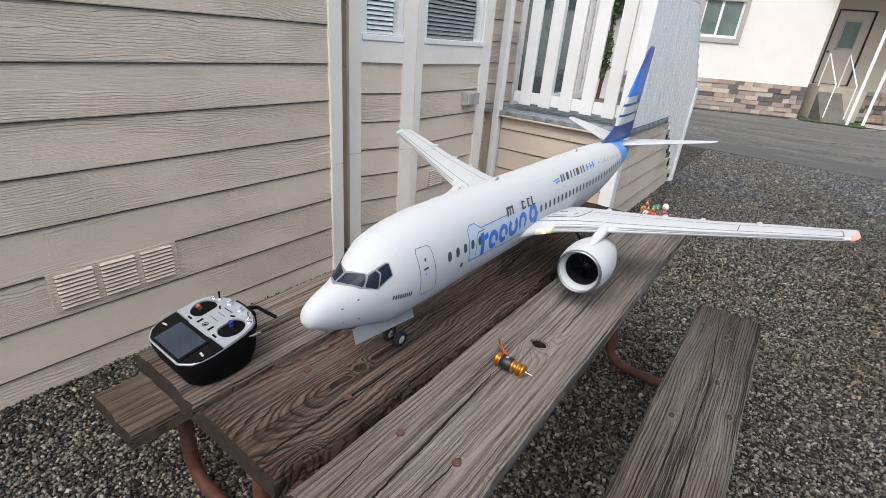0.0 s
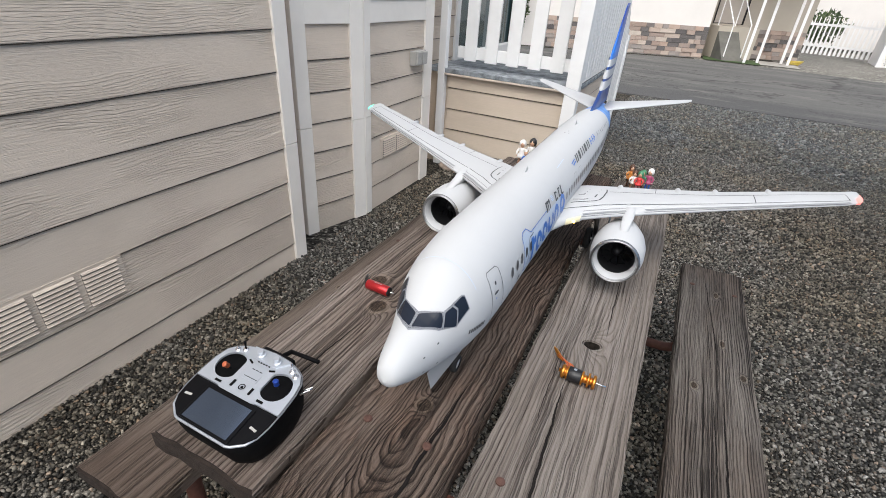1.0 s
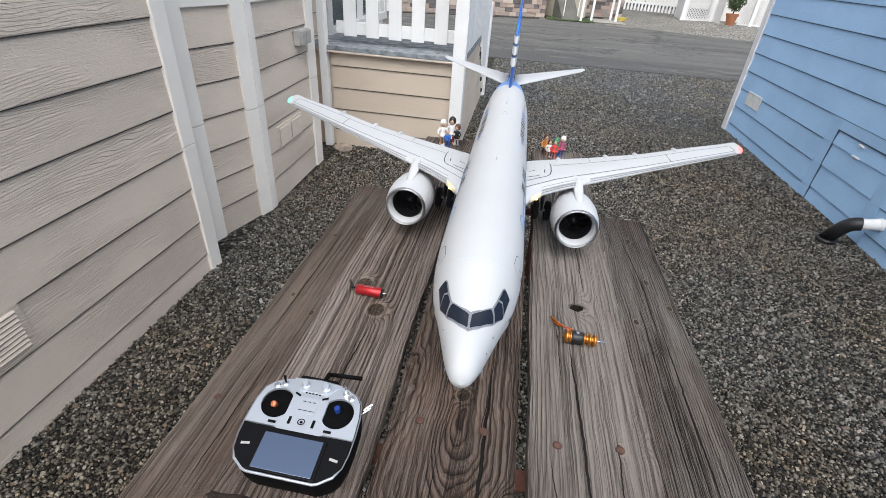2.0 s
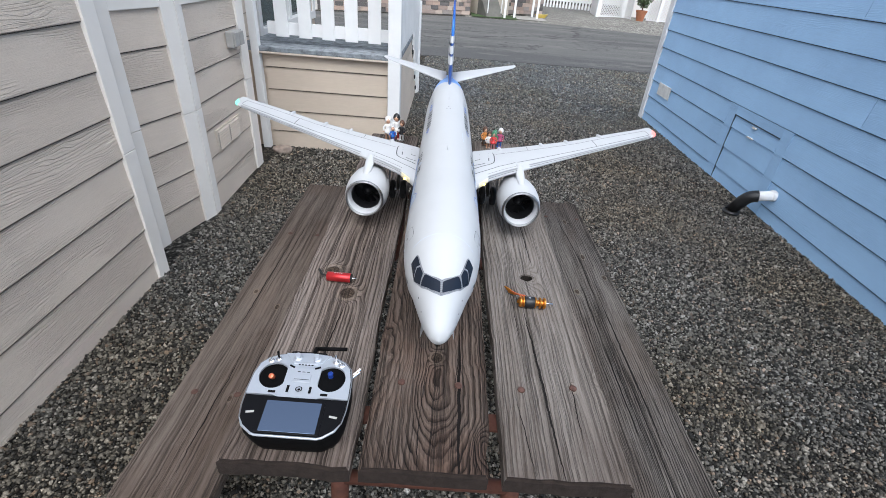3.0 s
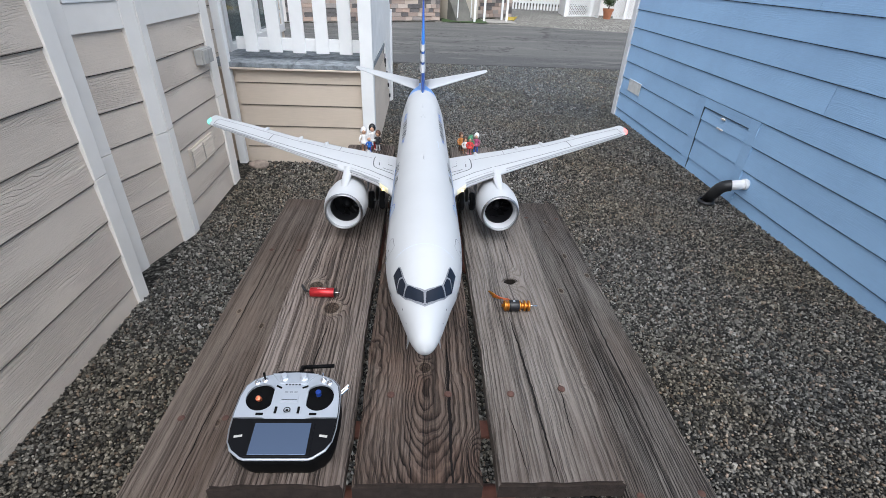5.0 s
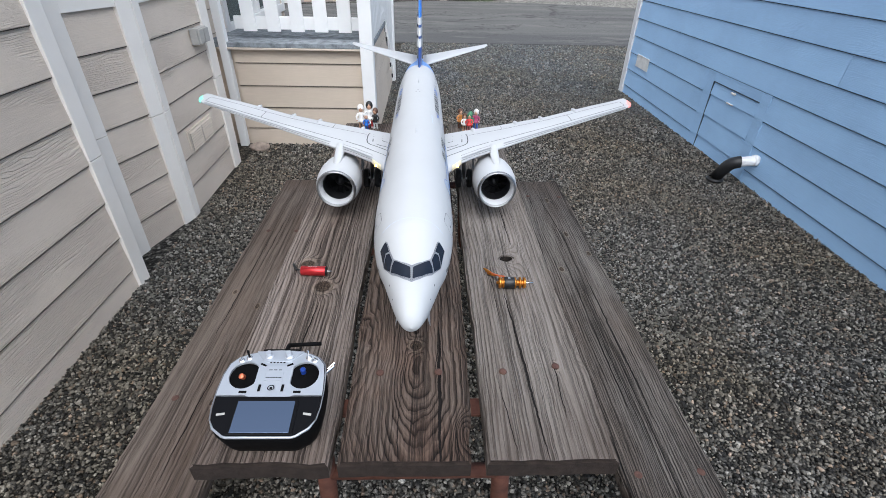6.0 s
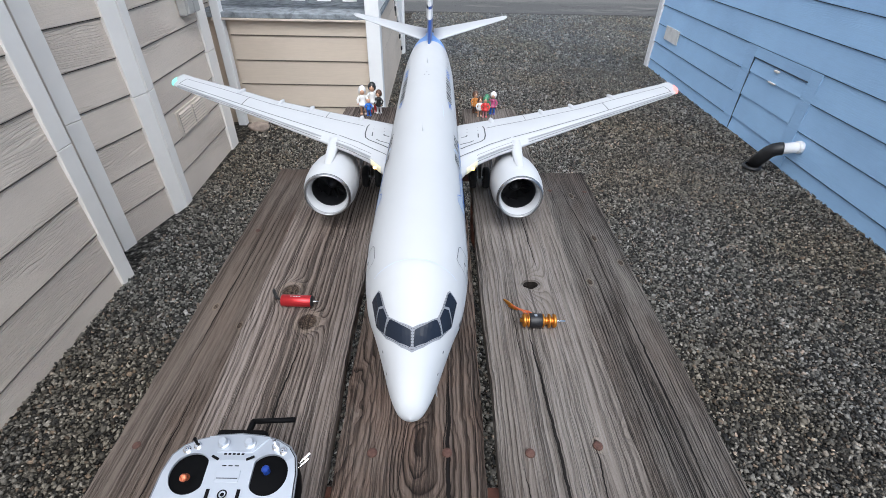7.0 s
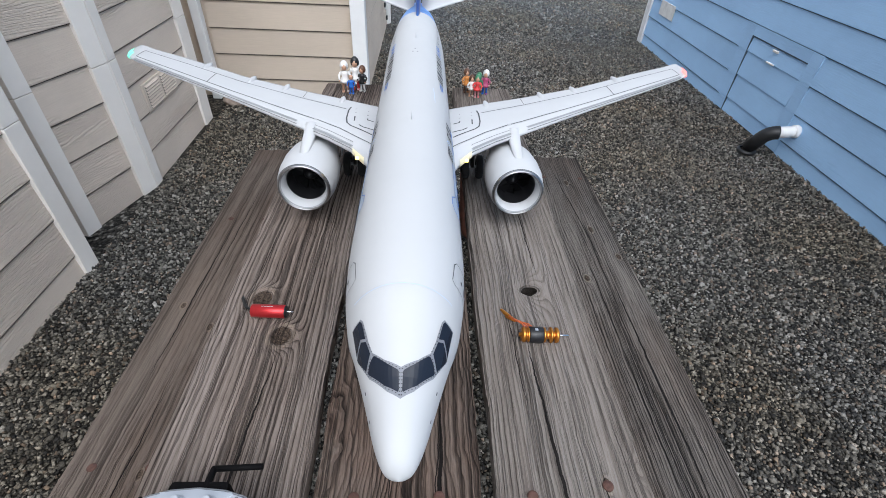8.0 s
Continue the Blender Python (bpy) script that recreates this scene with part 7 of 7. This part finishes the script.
# ---- small toy figures at the end of the table ----
def figure(x, y, h, turn, colors, hat=None, lean=0.0):
    """A plain toy figure: thin legs, flared body, bent arms and a blank head, in one mesh."""
    bm = bmesh.new()
    def tint(idx, start):
        bm.faces.ensure_lookup_table()
        for f in bm.faces[start:]:
            f.material_index = idx
            f.smooth = True
    n0 = 0
    for sx in (-1, 1):
        add_tube(bm, [(sx * 0.060, 0, 0.40), (sx * 0.068, -0.01, 0.20), (sx * 0.075, 0, 0.03)], [0.055, 0.042, 0.040], 8)
        add_box(bm, (sx * 0.075 - 0.045, -0.10, 0.0), (sx * 0.075 + 0.045, 0.045, 0.05), 0.012)
    tint(0, n0)
    n0 = len(bm.faces)
    skirt = 0.15 + 0.05 * ((x * 977) % 1.0)
    add_lathe(bm, [(0.34, 0.0), (0.33, skirt), (0.40, skirt * 0.85), (0.50, 0.085), (0.60, 0.115), (0.66, 0.10), (0.69, 0.045), (0.72, 0.0)], (0, 0, 0), 'z', 14)
    for sx in (-1, 1):
        add_tube(bm, [(sx * 0.105, 0, 0.645), (sx * 0.185, 0.0, 0.52), (sx * 0.175, -0.11, 0.42)], [0.042, 0.038, 0.030], 8)
    tint(1, n0)
    n0 = len(bm.faces)
    add_lathe(bm, [(0.69, 0.0), (0.70, 0.055), (0.755, 0.098), (0.83, 0.110), (0.90, 0.085), (0.93, 0.0)], (0, 0, 0), 'z', 14)
    for sx in (-1, 1):
        add_box(bm, (sx * 0.175 - 0.025, -0.15, 0.385), (sx * 0.175 + 0.025, -0.10, 0.43), 0.01)
    tint(2, n0)
    n0 = len(bm.faces)
    if hat:
        add_lathe(bm, [(0.72, 0.085), (0.76, 0.125), (0.84, 0.138), (0.93, 0.112), (0.99, 0.05), (1.0, 0.0)], (0, 0.035, 0), 'z', 14)
        tint(3, n0)
    bmesh.ops.transform(bm, matrix=Matrix.Diagonal((h, h, h, 1)), verts=bm.verts)
    me = bpy.data.meshes.new("toy_figure")
    bm.to_mesh(me)
    bm.free()
    for c in list(colors) + ([hat] if hat else []):
        me.materials.append(TOY[c])
    ob = new("toy_figure", me)
    ob.matrix_basis = Matrix.Translation((x, y, TZ)) @ Matrix.Rotation(radians(turn), 4, 'Z')
    return ob


TOY = {k: material("toy_" + k, c, 0.35) for k, c in (("white", (0.75, 0.74, 0.73)), ("black", (0.015, 0.015, 0.016)), ("blue", (0.03, 0.15, 0.55)), ("red", (0.60, 0.05, 0.05)),
                                                       ("tan", (0.55, 0.33, 0.22)), ("brown", (0.10, 0.045, 0.025)), ("orange", (0.55, 0.22, 0.05)), ("green", (0.05, 0.20, 0.10)), ("pink", (0.60, 0.30, 0.32)), ("plum", (0.35, 0.06, 0.14)))}
for x, y, h, turn, cols, hat, lb in (
        (-0.288, 1.742, 0.118, 10, ("tan", "white", "tan"), "white", "plain toy figure with a white hood"),
        (-0.262, 1.722, 0.078, -5, ("blue", "blue", "tan"), None, "small blue toy figure"),
        (-0.250, 1.768, 0.126, 0, ("red", "white", "tan"), "black", "white toy figure with a black cap"),
        (-0.222, 1.752, 0.100, -20, ("white", "black", "tan"), "brown", "dark haired toy figure in black"),
        (0.188, 1.780, 0.094, 15, ("brown", "orange", "tan"), "brown", "orange and brown toy figure"),
        (0.206, 1.738, 0.084, 5, ("tan", "white", "tan"), "brown", "toy figure in a white dress"),
        (0.228, 1.728, 0.089, -5, ("pink", "red", "tan"), "green", "toy figure in red"),
        (0.236, 1.762, 0.086, 8, ("brown", "green", "tan"), "green", "green toy figure"),
        (0.263, 1.766, 0.096, -15, ("blue", "plum", "tan"), "white", "toy figure with a white helmet")):
    tagged(figure(x, y, h, turn, cols, hat), lb + " standing on the table end", "toy figure", "toy figures on the table")

# ---- loose gravel ----
def gravel(name, x0, x1, y0, y1, pitch, size, seed, keep=None):
    rng = np.random.default_rng(seed)
    nx, ny = int((x1 - x0) / pitch), int((y1 - y0) / pitch)
    gx, gy = np.meshgrid(np.arange(nx), np.arange(ny))
    px = x0 + (gx.ravel() + rng.uniform(0, 1, nx * ny)) * pitch
    py = y0 + (gy.ravel() + rng.uniform(0, 1, nx * ny)) * pitch
    if keep is not None:
        k = keep(px, py)
        px, py = px[k], py[k]
    n = len(px)
    V = np.array([(-1, -1, -1), (1, -1, -1), (1, 1, -1), (-1, 1, -1), (-0.8, -0.8, 1), (0.8, -0.8, 1), (0.8, 0.8, 1), (-0.8, 0.8, 1)], float) * 0.66
    T = np.array([(0, 2, 1), (0, 3, 2), (4, 5, 6), (4, 6, 7), (0, 1, 5), (0, 5, 4), (1, 2, 6), (1, 6, 5), (2, 3, 7), (2, 7, 6), (3, 0, 4), (3, 4, 7)])
    nv = len(V)
    r = size * np.clip(rng.lognormal(0.0, 0.32, n), 0.5, 2.3)
    sc = np.stack([r * rng.uniform(0.95, 1.55, n), r * rng.uniform(0.75, 1.1, n), r * rng.uniform(0.5, 0.85, n)], 1)
    q = rng.normal(size=(n, 4)) * np.array([1.0, 0.35, 0.35, 1.0])
    q /= np.linalg.norm(q, axis=1)[:, None]
    w, x, y, z = q.T
    R = np.stack([1 - 2 * (y * y + z * z), 2 * (x * y - z * w), 2 * (x * z + y * w), 2 * (x * y + z * w), 1 - 2 * (x * x + z * z), 2 * (y * z - x * w),
                  2 * (x * z - y * w), 2 * (y * z + x * w), 1 - 2 * (x * x + y * y)], 1).reshape(n, 3, 3)
    pts = V[None] * (1 + rng.uniform(-0.34, 0.30, (n, nv, 3))) * sc[:, None, :]
    pts = np.einsum('nij,nkj->nki', R, pts)
    pts += np.stack([px, py, GZ - 0.009 + rng.uniform(-0.55, 1.05, n) * size], 1)[:, None, :]
    co = pts.reshape(-1, 3)
    tri = (T[None] + (np.arange(n) * nv)[:, None, None]).reshape(-1, 3)
    me = bpy.data.meshes.new(name)
    me.vertices.add(len(co))
    me.vertices.foreach_set("co", co.ravel().astype(np.float32))
    me.loops.add(tri.size)
    me.loops.foreach_set("vertex_index", tri.ravel().astype(np.int32))
    me.polygons.add(len(tri))
    me.polygons.foreach_set("loop_start", np.arange(0, tri.size, 3, dtype=np.int32))
    me.polygons.foreach_set("loop_total", np.full(len(tri), 3, dtype=np.int32))
    me.update(calc_edges=True)
    me.materials.append(M_GRAVEL)
    ob = new(name, me)
    return tagged(ob, "loose grey and tan crushed gravel stones on the ground", "gravel", kind="stuff")


gravel("gravel", -1.42, 2.43, -0.35, 3.1, 0.0101, 0.0058, 1)
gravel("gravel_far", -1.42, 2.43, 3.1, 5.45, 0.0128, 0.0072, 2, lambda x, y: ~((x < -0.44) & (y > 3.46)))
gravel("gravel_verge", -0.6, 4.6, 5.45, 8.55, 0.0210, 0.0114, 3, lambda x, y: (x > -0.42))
